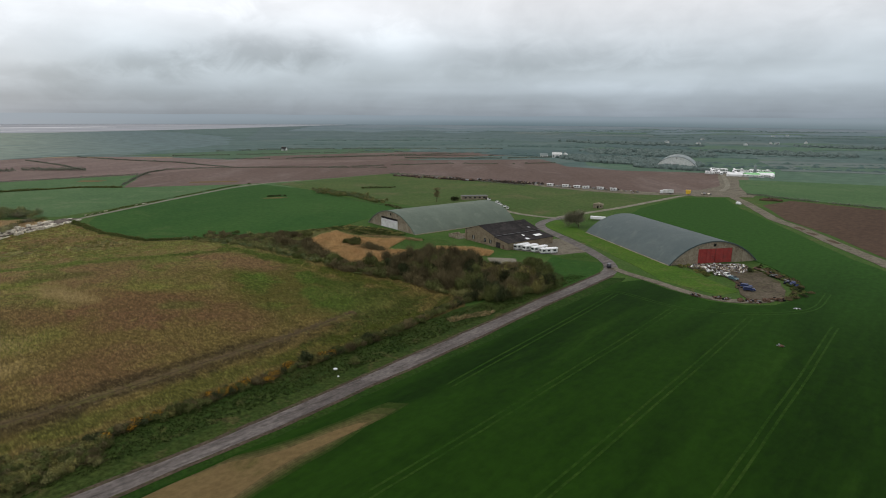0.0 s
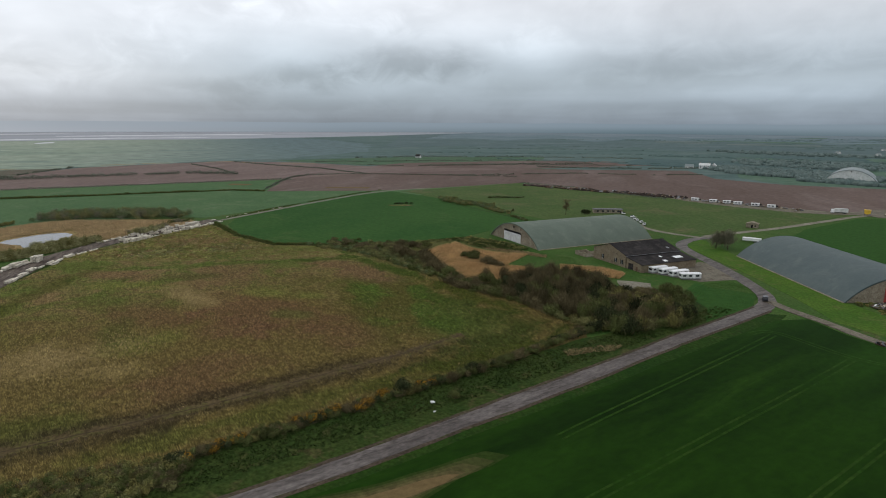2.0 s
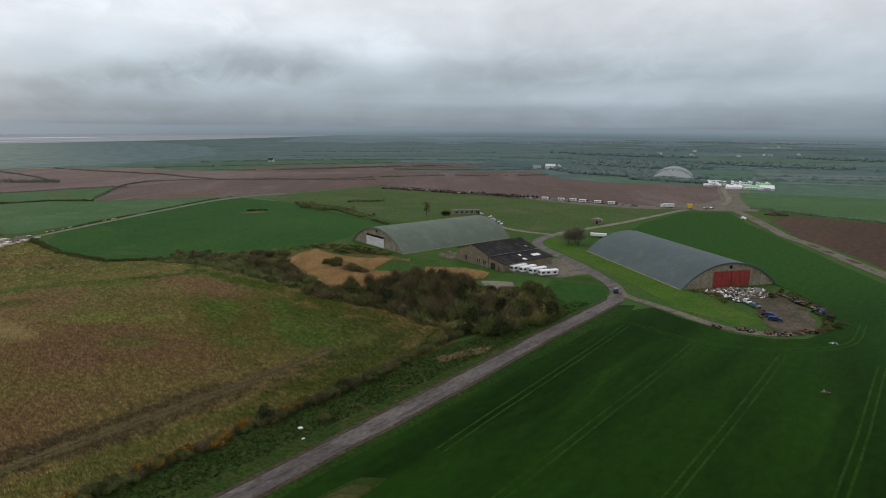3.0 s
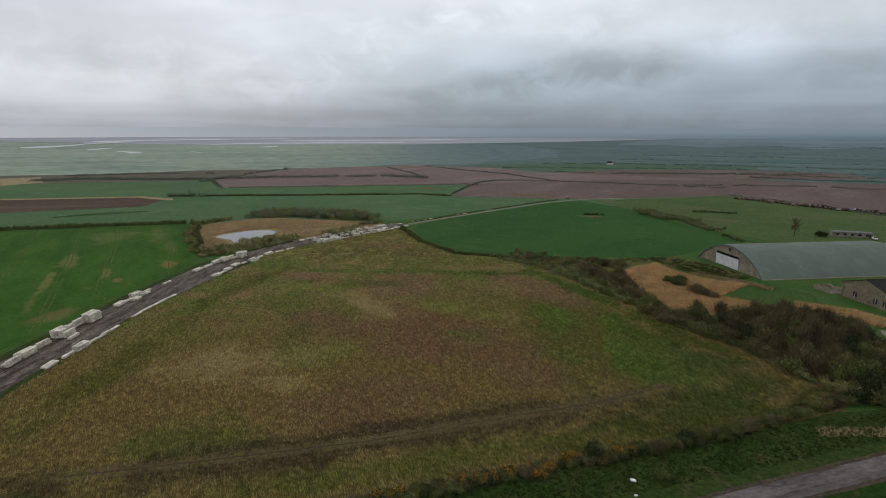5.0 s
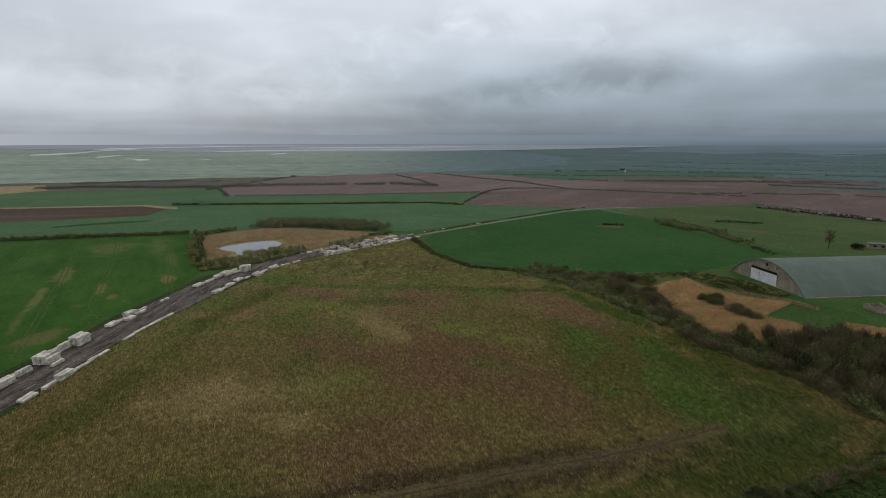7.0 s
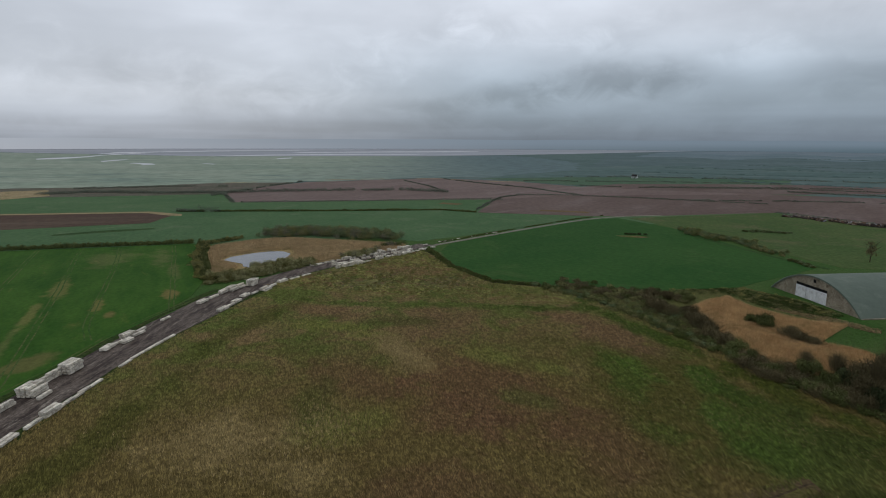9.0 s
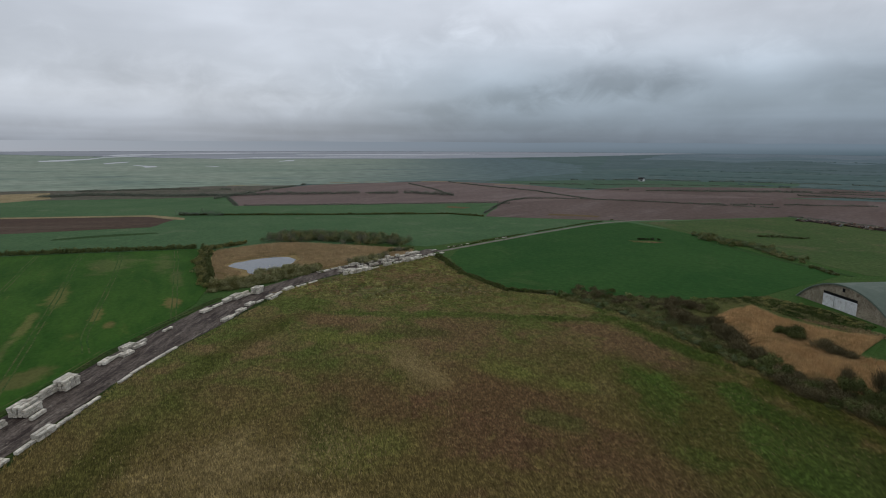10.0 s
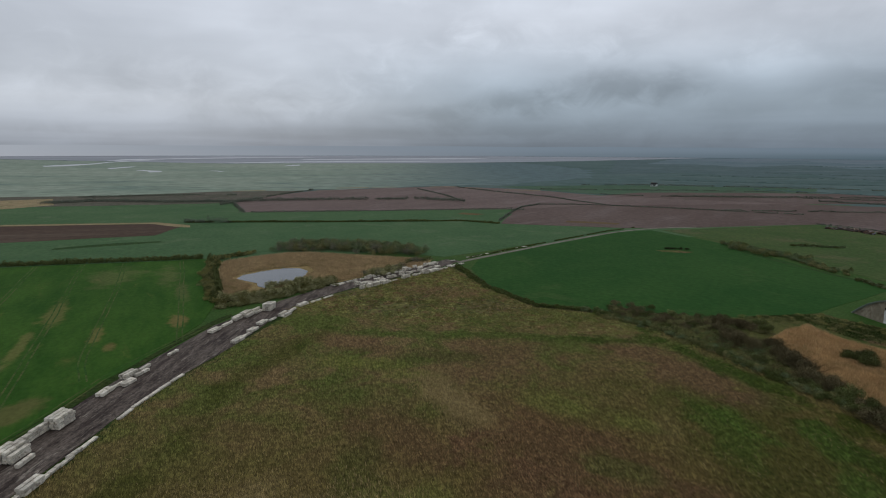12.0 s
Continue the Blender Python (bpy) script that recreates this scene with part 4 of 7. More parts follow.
for number, line in enumerate(([(-252, -47), (-275, -50), (-307, -55.4), (-360, -64), (-402, -72), (-484, -86)], [(-290, -34), (-310, -39.8), (-349, -44.7), (-404, -51.6), (-484, -64)], [(-322, -13), (-341, -15), (-405, -23), (-480, -33)], [(-225, -54), (-252, -42.2), (-266, -37), (-282, -32.4), (-301, -26), (-334, -8)],
                               [(-240, -68), (-300, -77), (-380, -92), (-486, -110)])):
    for side in (-0.95, 0.95):
        strip("tramline", [(x, y + side) for x, y in line], 0.55, 0.185, "yellowed", "yellowed wheel line in the crop", "tramline", 0.6, 60 + number)
sheet("ditch", [(-542, -122), (-548, -104), (-553, -84), (-561, -56), (-566, -60), (-564, -84), (-558, -106), (-550, -122)], 0.11, "ditch", "dark weedy ditch in the field", "ditch", 4, 1.6, 70)
M["trace"] = material("crushed_wet_grass", (0.0633, 0.0455, 0.0228), (0.0936, 0.0683, 0.0329), (0.0759, 0.0683, 0.0215), 0.07, 1.2, 0.4, tint_at=(0.46, 0.64))
M["rut"] = material("wet_rut", (0.0425, 0.0312, 0.0175), (0.0650, 0.0475, 0.0263), (0.0750, 0.0600, 0.0275), 0.1, 1.2, 0.4)
TRACE = [(-155, -14), (-152, 24), (-150.8, 43), (-151.2, 55), (-151.5, 65), (-151.2, 75), (-151.8, 86), (-151.8, 95), (-152.8, 110), (-155, 128)]
strip("dark_trace", TRACE, 6.4, 0.13, "trace", "broad dark vehicle trace through the meadow", "track", 1.2, 71, 3.0)
strip("wheel_rut", [(x + 2.4, y) for x, y in TRACE], 1.1, 0.135, "rut", "dark wheel rut in the trace", "track", 0.6, 72, 3.0)
strip("wheel_rut", [(x - 0.6, y) for x, y in TRACE], 0.5, 0.135, "rut", "dark wheel rut in the trace", "track", 0.6, 73, 3.0)


# ---- plants ----
def leaf_cloud(rng, lobes, count, size, flat=0.5):
    """Small leaf-like quads spread over the shells of several lobes (x, y, z, radius, height)."""
    verts = []
    weight = np.array([l[3] * l[4] for l in lobes])
    pick = rng.choice(len(lobes), count, p=weight / weight.sum())
    lobes = np.array(lobes)[pick]
    way = rng.normal(size=(count, 3))
    way /= np.linalg.norm(way, axis=1)[:, None]
    way[:, 2] = np.abs(way[:, 2]) * 1.0 - (rng.random(count) < 0.25) * 0.6
    depth = rng.uniform(0.62, 1.08, count)[:, None]
    centre = lobes[:, :3] + way * depth * lobes[:, [3, 3, 4]]
    centre[:, 2] = np.maximum(centre[:, 2], 0.1)
    a = np.cross(way, rng.normal(size=(count, 3)))
    a /= np.linalg.norm(a, axis=1)[:, None]
    b = np.cross(way + flat * rng.normal(size=(count, 3)), a)
    b /= np.linalg.norm(b, axis=1)[:, None]
    s = (size * rng.uniform(0.55, 1.3, count))[:, None]
    corners = np.stack([centre - a * s, centre + b * s * 0.6, centre + a * s, centre - b * s * 0.6], 1)
    return corners.reshape(-1, 3), np.arange(count * 4).reshape(-1, 4)


def twig_cloud(rng, spread, height, count, thick=0.05):
    """Thin upright twigs that fan out from the ground."""
    foot = rng.normal(size=(count, 3)) * (spread * 0.45, spread * 0.45, 0)
    top = foot * rng.uniform(1.1, 1.9, (count, 1)) + rng.normal(size=(count, 3)) * (0.35, 0.35, 0)
    top[:, 2] = height * rng.uniform(0.55, 1.05, count) * (1 - 0.35 * np.minimum(1, np.hypot(foot[:, 0], foot[:, 1]) / spread))
    foot[:, 2] = top[:, 2] * rng.uniform(0.0, 0.45, count)
    across = np.cross(top - foot, rng.normal(size=(count, 3)))
    across /= np.linalg.norm(across, axis=1)[:, None] / thick
    corners = np.stack([foot - across, foot + across, top + across * 0.3, top - across * 0.3], 1)
    return corners.reshape(-1, 3), np.arange(count * 4).reshape(-1, 4)


def stem(height, radius, lean, limbs, rng):
    """A tapered trunk with tapering limbs, as one mesh."""
    bm = bmesh.new()

    def tube(a, b, r0, r1):
        d = (b - a)
        turn = d.to_track_quat("Z", "Y").to_matrix().to_4x4()
        bmesh.ops.create_cone(bm, cap_ends=True, segments=6, radius1=r0, radius2=r1, depth=d.length, matrix=Matrix.Translation((a + b) / 2) @ turn)

    top = Vector((lean, lean * 0.3, height))
    tube(Vector((0, 0, -0.2)), top * 0.55, radius, radius * 0.7)
    tube(top * 0.55, top, radius * 0.7, radius * 0.2)
    for k in range(limbs):
        a = rng.uniform(0, math.tau)
        start = top * rng.uniform(0.35, 0.8)
        end = start + Vector((math.cos(a), math.sin(a), rng.uniform(0.6, 1.3))) * height * rng.uniform(0.22, 0.42)
        tube(start, end, radius * 0.4, radius * 0.08)
        fork = end + Vector((math.cos(a + 0.8), math.sin(a + 0.8), 0.8)) * height * 0.12
        tube(start.lerp(end, 0.6), fork, radius * 0.2, radius * 0.05)
    return bm


def make_bush(seed, mat, lobes, count, size, twigs=0, label="", name="bush", flowers=0):
    """A bush one metre high and about two metres wide, to be scaled where it stands."""
    rng = np.random.default_rng(seed)
    py = random.Random(seed)
    ob = thing(name, pose(0, 0, -50), label, "bush")
    shapes = [(py.uniform(-0.5, 0.5), py.uniform(-0.5, 0.5), py.uniform(0.15, 0.55), py.uniform(0.35, 0.6), py.uniform(0.3, 0.5)) for _ in range(lobes)]
    verts, faces = leaf_cloud(rng, shapes, count, size)
    leaves = len(faces)
    if twigs:
        more, sides = twig_cloud(rng, 0.75, 1.05, twigs, 0.016)
        faces = np.concatenate([faces, sides + len(verts)])
        verts = np.concatenate([verts, more])
    brush = len(faces) - leaves
    if flowers:
        more, sides = leaf_cloud(rng, [(x, y, z + 0.06, r, h) for x, y, z, r, h in shapes], flowers, size * 0.8)
        faces = np.concatenate([faces, sides + len(verts)])
        verts = np.concatenate([verts, more])
    crown = from_arrays("crown", verts, faces, mat, ob)
    crown.data.materials.append(M["twig"])
    crown.data.materials.append(M["gorse"])
    crown.data.polygons.foreach_set("material_index", np.repeat(np.arange(3, dtype=np.int32), (leaves, brush, flowers)))
    part("stem", stem(0.55, 0.05, 0.04, 4, py), "bark", ob)
    return ob


BUSHES = {
    "leafy": [make_bush(s, "leaf", 8, 1700, 0.055, 60, "dull green leafy hawthorn bush") for s in (1, 2, 3)],
    "bare": [make_bush(s, "twig", 8, 1300, 0.048, 300, "brown bare-twigged scrub bush") for s in (4, 5, 6)],
    "dark": [make_bush(s, "dark_leaf", 8, 1600, 0.055, 40, "very dark evergreen bush") for s in (7, 8)],
    "olive": [make_bush(s, "olive_leaf", 8, 1500, 0.052, 120, "olive willow bush with young leaves") for s in (9, 10)],
    "pale": [make_bush(s, "pale_leaf", 7, 800, 0.08, 40, "pale cream-green blackthorn bush") for s in (11, 12)],
    "gorse": [make_bush(s, "dark_leaf", 6, 600, 0.07, 160, "gorse bush with orange-yellow flowers", "gorse_bush", 480) for s in (13, 14)],
}


def plant(kind, x, y, wide, high, rng, z=0.05, group=""):
    source = rng.choice(BUSHES[kind])
    ob = copy_thing(source, pose(x, y, z, 0, 0, rng.uniform(0, 360)))
    ob.scale = (wide, wide * rng.uniform(0.85, 1.15), high)
    if group:
        ob["group"] = group
    return ob


def inside(x, y, points):
    hit = False
    for k in range(len(points)):
        (ax, ay), (bx, by) = points[k], points[k - 1]
        if (ay > y) != (by > y) and x < (bx - ax) * (y - ay) / (by - ay) + ax:
            hit = not hit
    return hit


def along(line, every, rng, sway):
    """Places every so often along a line, a little off it."""
    for (ax, ay), (bx, by) in zip(line, line[1:]):
        length = math.hypot(bx - ax, by - ay)
        k = rng.uniform(0, every)
        while k < length:
            yield ax + (bx - ax) * k / length + rng.gauss(0, sway), ay + (by - ay) * k / length + rng.gauss(0, sway)
            k += every * rng.uniform(0.6, 1.4)


def belt(line, wide, tall, kinds, label, seed, every=2.4, spread=1.2, name="hedge"):
    """A run of scrub grown into one another, a mesh of leaf clumps for each leaf kind."""
    rng, py = np.random.default_rng(seed), random.Random(seed)
    heaps = {}
    for x, y in along(line, every, py, spread):
        kind = py.choice(kinds)
        w, h = py.uniform(*wide), py.uniform(*tall)
        lobes = [(x + py.uniform(-0.5, 0.5) * w, y + py.uniform(-0.5, 0.5) * w, py.uniform(0.15, 0.5) * h, w * py.uniform(0.4, 0.6), h * py.uniform(0.35, 0.5)) for _ in range(4)]
        heaps.setdefault(kind, []).append(leaf_cloud(rng, lobes, 420, 0.10 + 0.035 * w))
    for kind, clouds in heaps.items():
        start = np.cumsum([0] + [len(v) for v, _ in clouds])
        ob = from_arrays(name, np.concatenate([v for v, _ in clouds]), np.concatenate([f + n for (_, f), n in zip(clouds, start)]), kind)
        tagged(ob, label, "hedge", kind="stuff")


def thicket(points, count, wide, tall, kinds, label, seed):
    """Low scrub that fills a piece of land, a mesh of small crowns for each leaf kind."""
    rng, py = np.random.default_rng(seed), random.Random(seed)
    heaps = {}
    xs, ys = [p[0] for p in points], [p[1] for p in points]
    while count > 0:
        x, y = py.uniform(min(xs), max(xs)), py.uniform(min(ys), max(ys))
        if inside(x, y, points):
            w, h = py.uniform(*wide), py.uniform(*tall)
            heaps.setdefault(py.choice(kinds), []).append(leaf_cloud(rng, [(x, y, h * 0.45, w, h * 0.55)], 150, 0.14))
            count -= 1
    for kind, clouds in heaps.items():
        start = np.cumsum([0] + [len(v) for v, _ in clouds])
        ob = from_arrays("thicket", np.concatenate([v for v, _ in clouds]), np.concatenate([f + n for (_, f), n in zip(clouds, start)]), kind)
        tagged(ob, label, "scrub", kind="stuff")


def hedge(line, wide, high, mat, label, seed, every=1.2, size=0.35, gaps=0.0, leaves=26, name="hedge"):
    """A hedge that cannot be counted into bushes: leaf clumps along a line, one mesh."""
    rng, py = np.random.default_rng(seed), random.Random(seed)
    verts, faces, n = [], [], 0
    for x, y in along(line, every * 0.55, py, wide * 0.15):
        if noise.noise(Vector((x * 0.05, y * 0.05, seed))) < gaps - 0.5:
            continue
        h = 1.3 * high * py.uniform(0.5, 1.25) * (0.8 + 0.5 * noise.noise(Vector((x * 0.08, y * 0.08, 3))))
        w = wide * py.uniform(0.35, 0.6)
        v, f = leaf_cloud(rng, [(x, y, h * 0.35, w, h * 0.62)], leaves, size * 0.8)
        verts.append(v)
        faces.append(f + n)
        n += len(v)
    ob = from_arrays(name, np.concatenate(verts), np.concatenate(faces), mat)
    return tagged(ob, label, "hedge", kind="stuff")


WOOD = [(-226, 167), (-206, 161.5), (-188, 163.5), (-166, 166.5), (-147, 166), (-134, 166), (-124.5, 173), (-120, 196), (-124, 208), (-134, 219), (-145, 227), (-152, 220), (-165, 216), (-182, 215), (-195, 205), (-193, 178), (-206, 171)]


def make_wood():
    py = random.Random(21)
    placed = []
    while len(placed) < 150:
        x, y = py.uniform(-228, -118), py.uniform(160, 234)
        if not inside(x, y, WOOD) or any(math.hypot(x - a, y - b) < 3.2 for a, b in placed):
            continue
        placed.append((x, y))
        tall = 4.6 + 4.6 * max(0.0, 1 - math.hypot((x + 158) * 0.8, y - 190) / 48) + py.uniform(-0.8, 1.2)
        east = (x + 190) / 60
        kind = py.choices(["leafy", "bare", "dark", "olive"], [2.0 + 1.4 * max(0, east), 4.6 - 3 * max(0, east), 1.0 + 2.6 * max(0, east), 0.5 + 0.4 * max(0, east)])[0]
        if y < 171 or x < -200:
            tall *= 0.62
        if math.hypot(x + 158, y - 219) < 12:
            tall = min(tall, 2.8)
        elif math.hypot(x + 147, y - 204) < 13:
            tall = min(tall, 4.6)
        plant(kind, x, y, py.uniform(2.9, 4.3), tall, py, group="thicket")
    for x, y, tall in ((-196, 181, 8.5), (-190, 190, 10.0), (-185, 181, 9.5), (-181, 196, 11.0), (-177, 186, 10.5), (-172, 178, 9.5), (-172, 201, 11.5), (-167, 190, 11.5), (-163, 181, 10.5), (-160, 199, 11.5),
                       (-158, 187, 11.0), (-168, 207, 9.0), (-188, 201, 10.0), (-202, 176, 7.5), (-150, 178, 9.0), (-141, 188, 9.0)):
        bare_tree(x, y, tall, 77 + int(x * -10), "tree", "bare brown tree with a few young leaves", "twig", 700, "thicket trees", spread=0.20, low=0.35, size=0.10, twigs=520)


def bare_tree(x, y, tall, seed, name="tree", label="bare spring tree", mat="twig", leaves=1500, group="", spread=0.24, low=0.42, size=0.13, twigs=0):
    py, rng = random.Random(seed), np.random.default_rng(seed)
    ob = thing(name, pose(x, y, 0.05), label, "tree", group)
    part("trunk", stem(tall * 0.85, tall * 0.022, tall * 0.03, 14, py), "bark", ob)
    lobes = [(py.uniform(-spread, spread) * tall, py.uniform(-spread, spread) * tall, py.uniform(low, 0.84) * tall, tall * py.uniform(0.10, 0.18), tall * py.uniform(0.10, 0.18)) for _ in range(12)]
    verts, faces = leaf_cloud(rng, lobes, leaves, size, 2.0)
    if twigs:
        more, sides = twig_cloud(rng, tall * spread * 1.1, tall, twigs, 0.045)
        more[:, 2] = tall * 0.25 + 0.75 * more[:, 2]
        faces = np.concatenate([faces, sides + len(verts)])
        verts = np.concatenate([verts, more])
    from_arrays("crown", verts, faces, mat, ob)
    return ob


make_wood()
belt([(-222, 166), (-204, 164), (-186, 166), (-166, 169), (-148, 169)], (1.8, 3.0), (1.8, 3.6), ["twig", "hedge_leaf", "twig", "leaf"], "brown-green scrub at the edge of the thicket", 111, 1.3, 1.0)
belt([(-148, 168), (-134, 168), (-126, 176), (-122, 196), (-127, 210)], (1.8, 3.0), (2.0, 4.0), ["leaf", "olive_leaf", "hedge_leaf", "scrub_leaf"], "olive scrub at the edge of the thicket", 112, 1.0, 1.4)
py = random.Random(5)
# field hedge beside the road: dark bushes, gorse in flower, pale blackthorn towards the south
for x, y in along([(-129.4, 34), (-129.6, 70), (-129.8, 110), (-130.4, 130), (-133, 146), (-134.6, 166)], 1.7, py, 0.7):
    flower = 36 < y < 50 or 58 < y < 71 or 74 < y < 86 or 94 < y < 99
    kind = "gorse" if flower and py.random() < 0.93 else py.choice(["leafy", "bare", "leafy", "leafy", "olive", "dark"])
    plant(kind, x, y, py.uniform(1.5, 2.4), py.uniform(1.6, 2.4) if flower else py.uniform(1.7, 3.1), py, group="field hedge")
belt([(-129.6, 34), (-129.8, 70), (-130, 110), (-130.6, 130), (-133, 146), (-134.6, 166)], (1.2, 1.9), (1.5, 2.6), ["leaf", "dark_leaf", "twig", "hedge_leaf"], "brown-green field hedge beside the road", 110, 1.5, 0.6)
plant("dark", -130.6, 90.3, 2.8, 4.2, py, group="field hedge")
plant("dark", -130, 112, 2.6, 3.4, py, group="field hedge")
plant("leafy", -120, 98.6, 1.7, 2.4, py, group="field hedge")
for _ in range(22):
    y = py.uniform(8, 38)
    plant(py.choice(["pale", "olive", "leafy", "leafy", "bare"]), py.uniform(-128.5, -120.5 + 0.06 * max(0, 20 - y)), y, py.uniform(1.2, 1.9), py.uniform(1.4, 2.2), py, group="blackthorn thicket")
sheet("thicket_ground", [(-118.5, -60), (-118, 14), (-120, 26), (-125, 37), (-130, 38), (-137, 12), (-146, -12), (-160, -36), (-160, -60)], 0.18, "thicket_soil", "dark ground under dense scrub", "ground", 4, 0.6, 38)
thicket([(-119, -50), (-118.5, 14), (-120, 26), (-125, 36), (-130, 38), (-137, 12), (-146, -12), (-160, -36), (-156, -50)], 1500, (0.8, 1.4), (1.1, 2.1), ["leaf", "hedge_leaf", "olive_leaf", "leaf", "scrub_leaf", "twig"],
        "dense knobbly blackthorn thicket in pale young leaf", 71)
plant("pale", -120.2, 32.4, 1.6, 1.9, py, group="blackthorn thicket")
belt([(-424, 121), (-372, 119), (-334, 128), (-320, 146)], (1.3, 2.0), (1.2, 2.2), ["hedge_leaf", "hedge_leaf", "leaf"], "dull green field hedge of hawthorn and willow", 51, 0.8, 0.8)
belt([(-320, 146), (-300, 154), (-284, 160), (-255, 163), (-215, 165)], (1.6, 2.6), (1.6, 3.0), ["hedge_leaf", "scrub_leaf", "far_green_leaf", "leaf"], "dull green field hedge of hawthorn and willow", 61, 0.7, 1.6)
sheet("scrub_ground", [(-334, 132), (-320, 146), (-300, 153), (-284, 158), (-200, 163), (-170, 169), (-180, 214), (-203, 208), (-222, 204), (-230, 222), (-240, 230), (-250, 244), (-268, 244), (-292, 238), (-298, 184), (-316, 158)], 0.115, "olive_rough", "rank olive grass and brambles round the reeds", "ground", 4, 1.4, 41)
# strip painted dark to give the shadow line at the hedge foot
sheet("hedge_ground", [(-426, 118), (-372, 116.5), (-333, 125.5), (-313, 149.5), (-284, 157.5), (-215, 162), (-215, 168), (-284, 164), (-318, 154), (-336, 130.5), (-372, 122), (-426, 124)], 0.17, "scrub_soil", "weedy ground under the field hedge, painted dark as its shadow", "ground", 4, 0.7, 42)
thicket([(-316, 150), (-284, 158.5), (-215, 162), (-224, 170), (-246, 178), (-266, 186), (-290, 182), (-303, 168)], 210, (1.4, 2.4), (1.2, 2.8), ["leaf", "scrub_leaf", "far_green_leaf", "twig"], "brown-green scrub between hedge and reeds", 72)
thicket([(-331, 127), (-372, 120), (-423, 117), (-394, 72), (-368, 42), (-356, 30), (-324, 70), (-309, 98), (-293, 132), (-290, 150), (-312, 150)], 1000, (0.4, 1.3), (0.3, 0.9), ["scrub_leaf", "olive_leaf", "olive_leaf", "pale_leaf"], "low clumps of bramble and tussock", 73)
thicket([(-300, 186), (-290, 236), (-262, 244), (-240, 238), (-258, 224), (-282, 220), (-287, 206), (-284, 190)], 130, (0.9, 2.0), (0.5, 1.3), ["scrub_leaf", "leaf", "olive_leaf"], "low brambles behind the reed bed", 74)
belt([(-322, 158), (-304, 168), (-290, 180), (-283, 194)], (2.0, 3.4), (1.6, 3.2), ["leaf", "twig", "scrub_leaf", "twig"], "patchy brown-green scrub beside the reeds", 52, 0.55, 4.0)
for x, y, w, h in ((-243, 201, 3.8, 5.4), (-239, 198, 3.4, 4.6), (-246, 198, 3.0, 4.0)):
    plant("leafy", x, y, w, h, py, group="scrub in the reeds")
for x, y, w, h in ((-229, 199, 3.6, 4.4), (-224, 198, 3.8, 4.0), (-220, 199, 3.2, 3.4), (-247, 176, 4.4, 5.6), (-241, 175, 4.2, 5.0), (-253, 178, 3.8, 4.8), (-268, 174, 4.6, 5.6), (-274, 176, 4.0, 5.0), (-263, 176, 3.6, 4.4), (-262, 184, 3.2, 4.2), (-236, 170, 4.0, 4.6), (-229, 171, 4.0, 4.8),
                   (-290, 186, 3.8, 4.2), (-284, 190, 3.4, 4.0)):
    plant("bare", x, y, w, h, py, group="scrub by the reeds")
for x, y, w, h in ((-222, 170, 3.6, 4.6), (-232, 166, 2.8, 3.2), (-240, 165, 2.6, 3.0), (-214, 168, 3.4, 4.4), (-251, 168, 2.8, 3.2), (-276, 194, 3.4, 4.4), (-283, 198, 3.2, 3.8)):
    plant("leafy", x, y, w, h, py, group="scrub by the reeds")
belt([(-372, -3), (-376, 12), (-384, 26), (-394, 37), (-402, 47)], (2.0, 3.4), (3.0, 5.8), ["willow_leaf", "scrub_leaf", "willow_leaf", "olive_leaf", "scrub_leaf"], "olive willow scrub round the pond", 53, 0.36, 2.2)
belt([(-364, -4), (-369, 8), (-377, 20), (-388, 34), (-396, 45)], (1.4, 2.4), (1.4, 2.8), ["willow_leaf", "scrub_leaf", "scrub_leaf"], "low willow scrub along the old runway", 70, 0.6, 1.6)
belt([(-411, 68), (-417, 78), (-424, 86)], (2.2, 3.6), (3.0, 5.0), ["scrub_leaf", "willow_leaf", "grey_twig"], "grey-green willow scrub beside the old runway", 66, 0.45, 2.2)
belt([(-438, 98), (-444, 106)], (2.2, 3.4), (3.4, 5.2), ["grey_twig", "leaf"], "grey-green willow scrub beside the old runway", 67, 0.9, 1.4)
belt([(-394, 14), (-400, 26), (-408, 36)], (2.0, 3.2), (3.0, 4.6), ["willow_leaf", "scrub_leaf", "willow_leaf"], "tall khaki willow scrub beside the pond", 62, 0.8, 1.0)
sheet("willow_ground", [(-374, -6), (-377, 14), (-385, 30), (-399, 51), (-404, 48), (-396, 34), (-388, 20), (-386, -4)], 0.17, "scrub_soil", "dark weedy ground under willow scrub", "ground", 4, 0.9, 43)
belt([(-374, -5), (-400, -10), (-440, -15), (-482, -14), (-498, 8)], (1.8, 3.0), (2.2, 3.8), ["leaf", "olive_leaf", "scrub_leaf"], "olive scrub hedge beside the reed bed", 54, 0.9, 1.4)
belt([(-506, 28), (-510, 46), (-500, 68), (-486, 88), (-472, 106)], (2.8, 4.4), (4.4, 8.0), ["scrub_leaf", "far_green_leaf", "far_green_leaf", "grey_twig", "scrub_leaf"], "wide belt of grey-green scrub", 55, 0.26, 6.5)
belt([(-449, 329), (-430, 325), (-412, 328), (-388, 332)], (2.2, 3.6), (2.2, 4.4), ["scrub_leaf", "far_green_leaf", "far_green_leaf", "leaf"], "strip of pale green bushes at the field corner", 56, 0.55, 4.2)
belt([(-384, 326), (-366, 321), (-352, 318)], (1.8, 3.0), (1.8, 3.2), ["far_green_leaf", "scrub_leaf", "leaf"], "strip of bushes at the field corner", 63, 0.8, 2.6)
belt([(-338, 314), (-318, 307)], (1.4, 2.2), (1.2, 2.2), ["far_green_leaf", "leaf"], "strip of bushes at the field corner", 68, 1.1, 1.2)
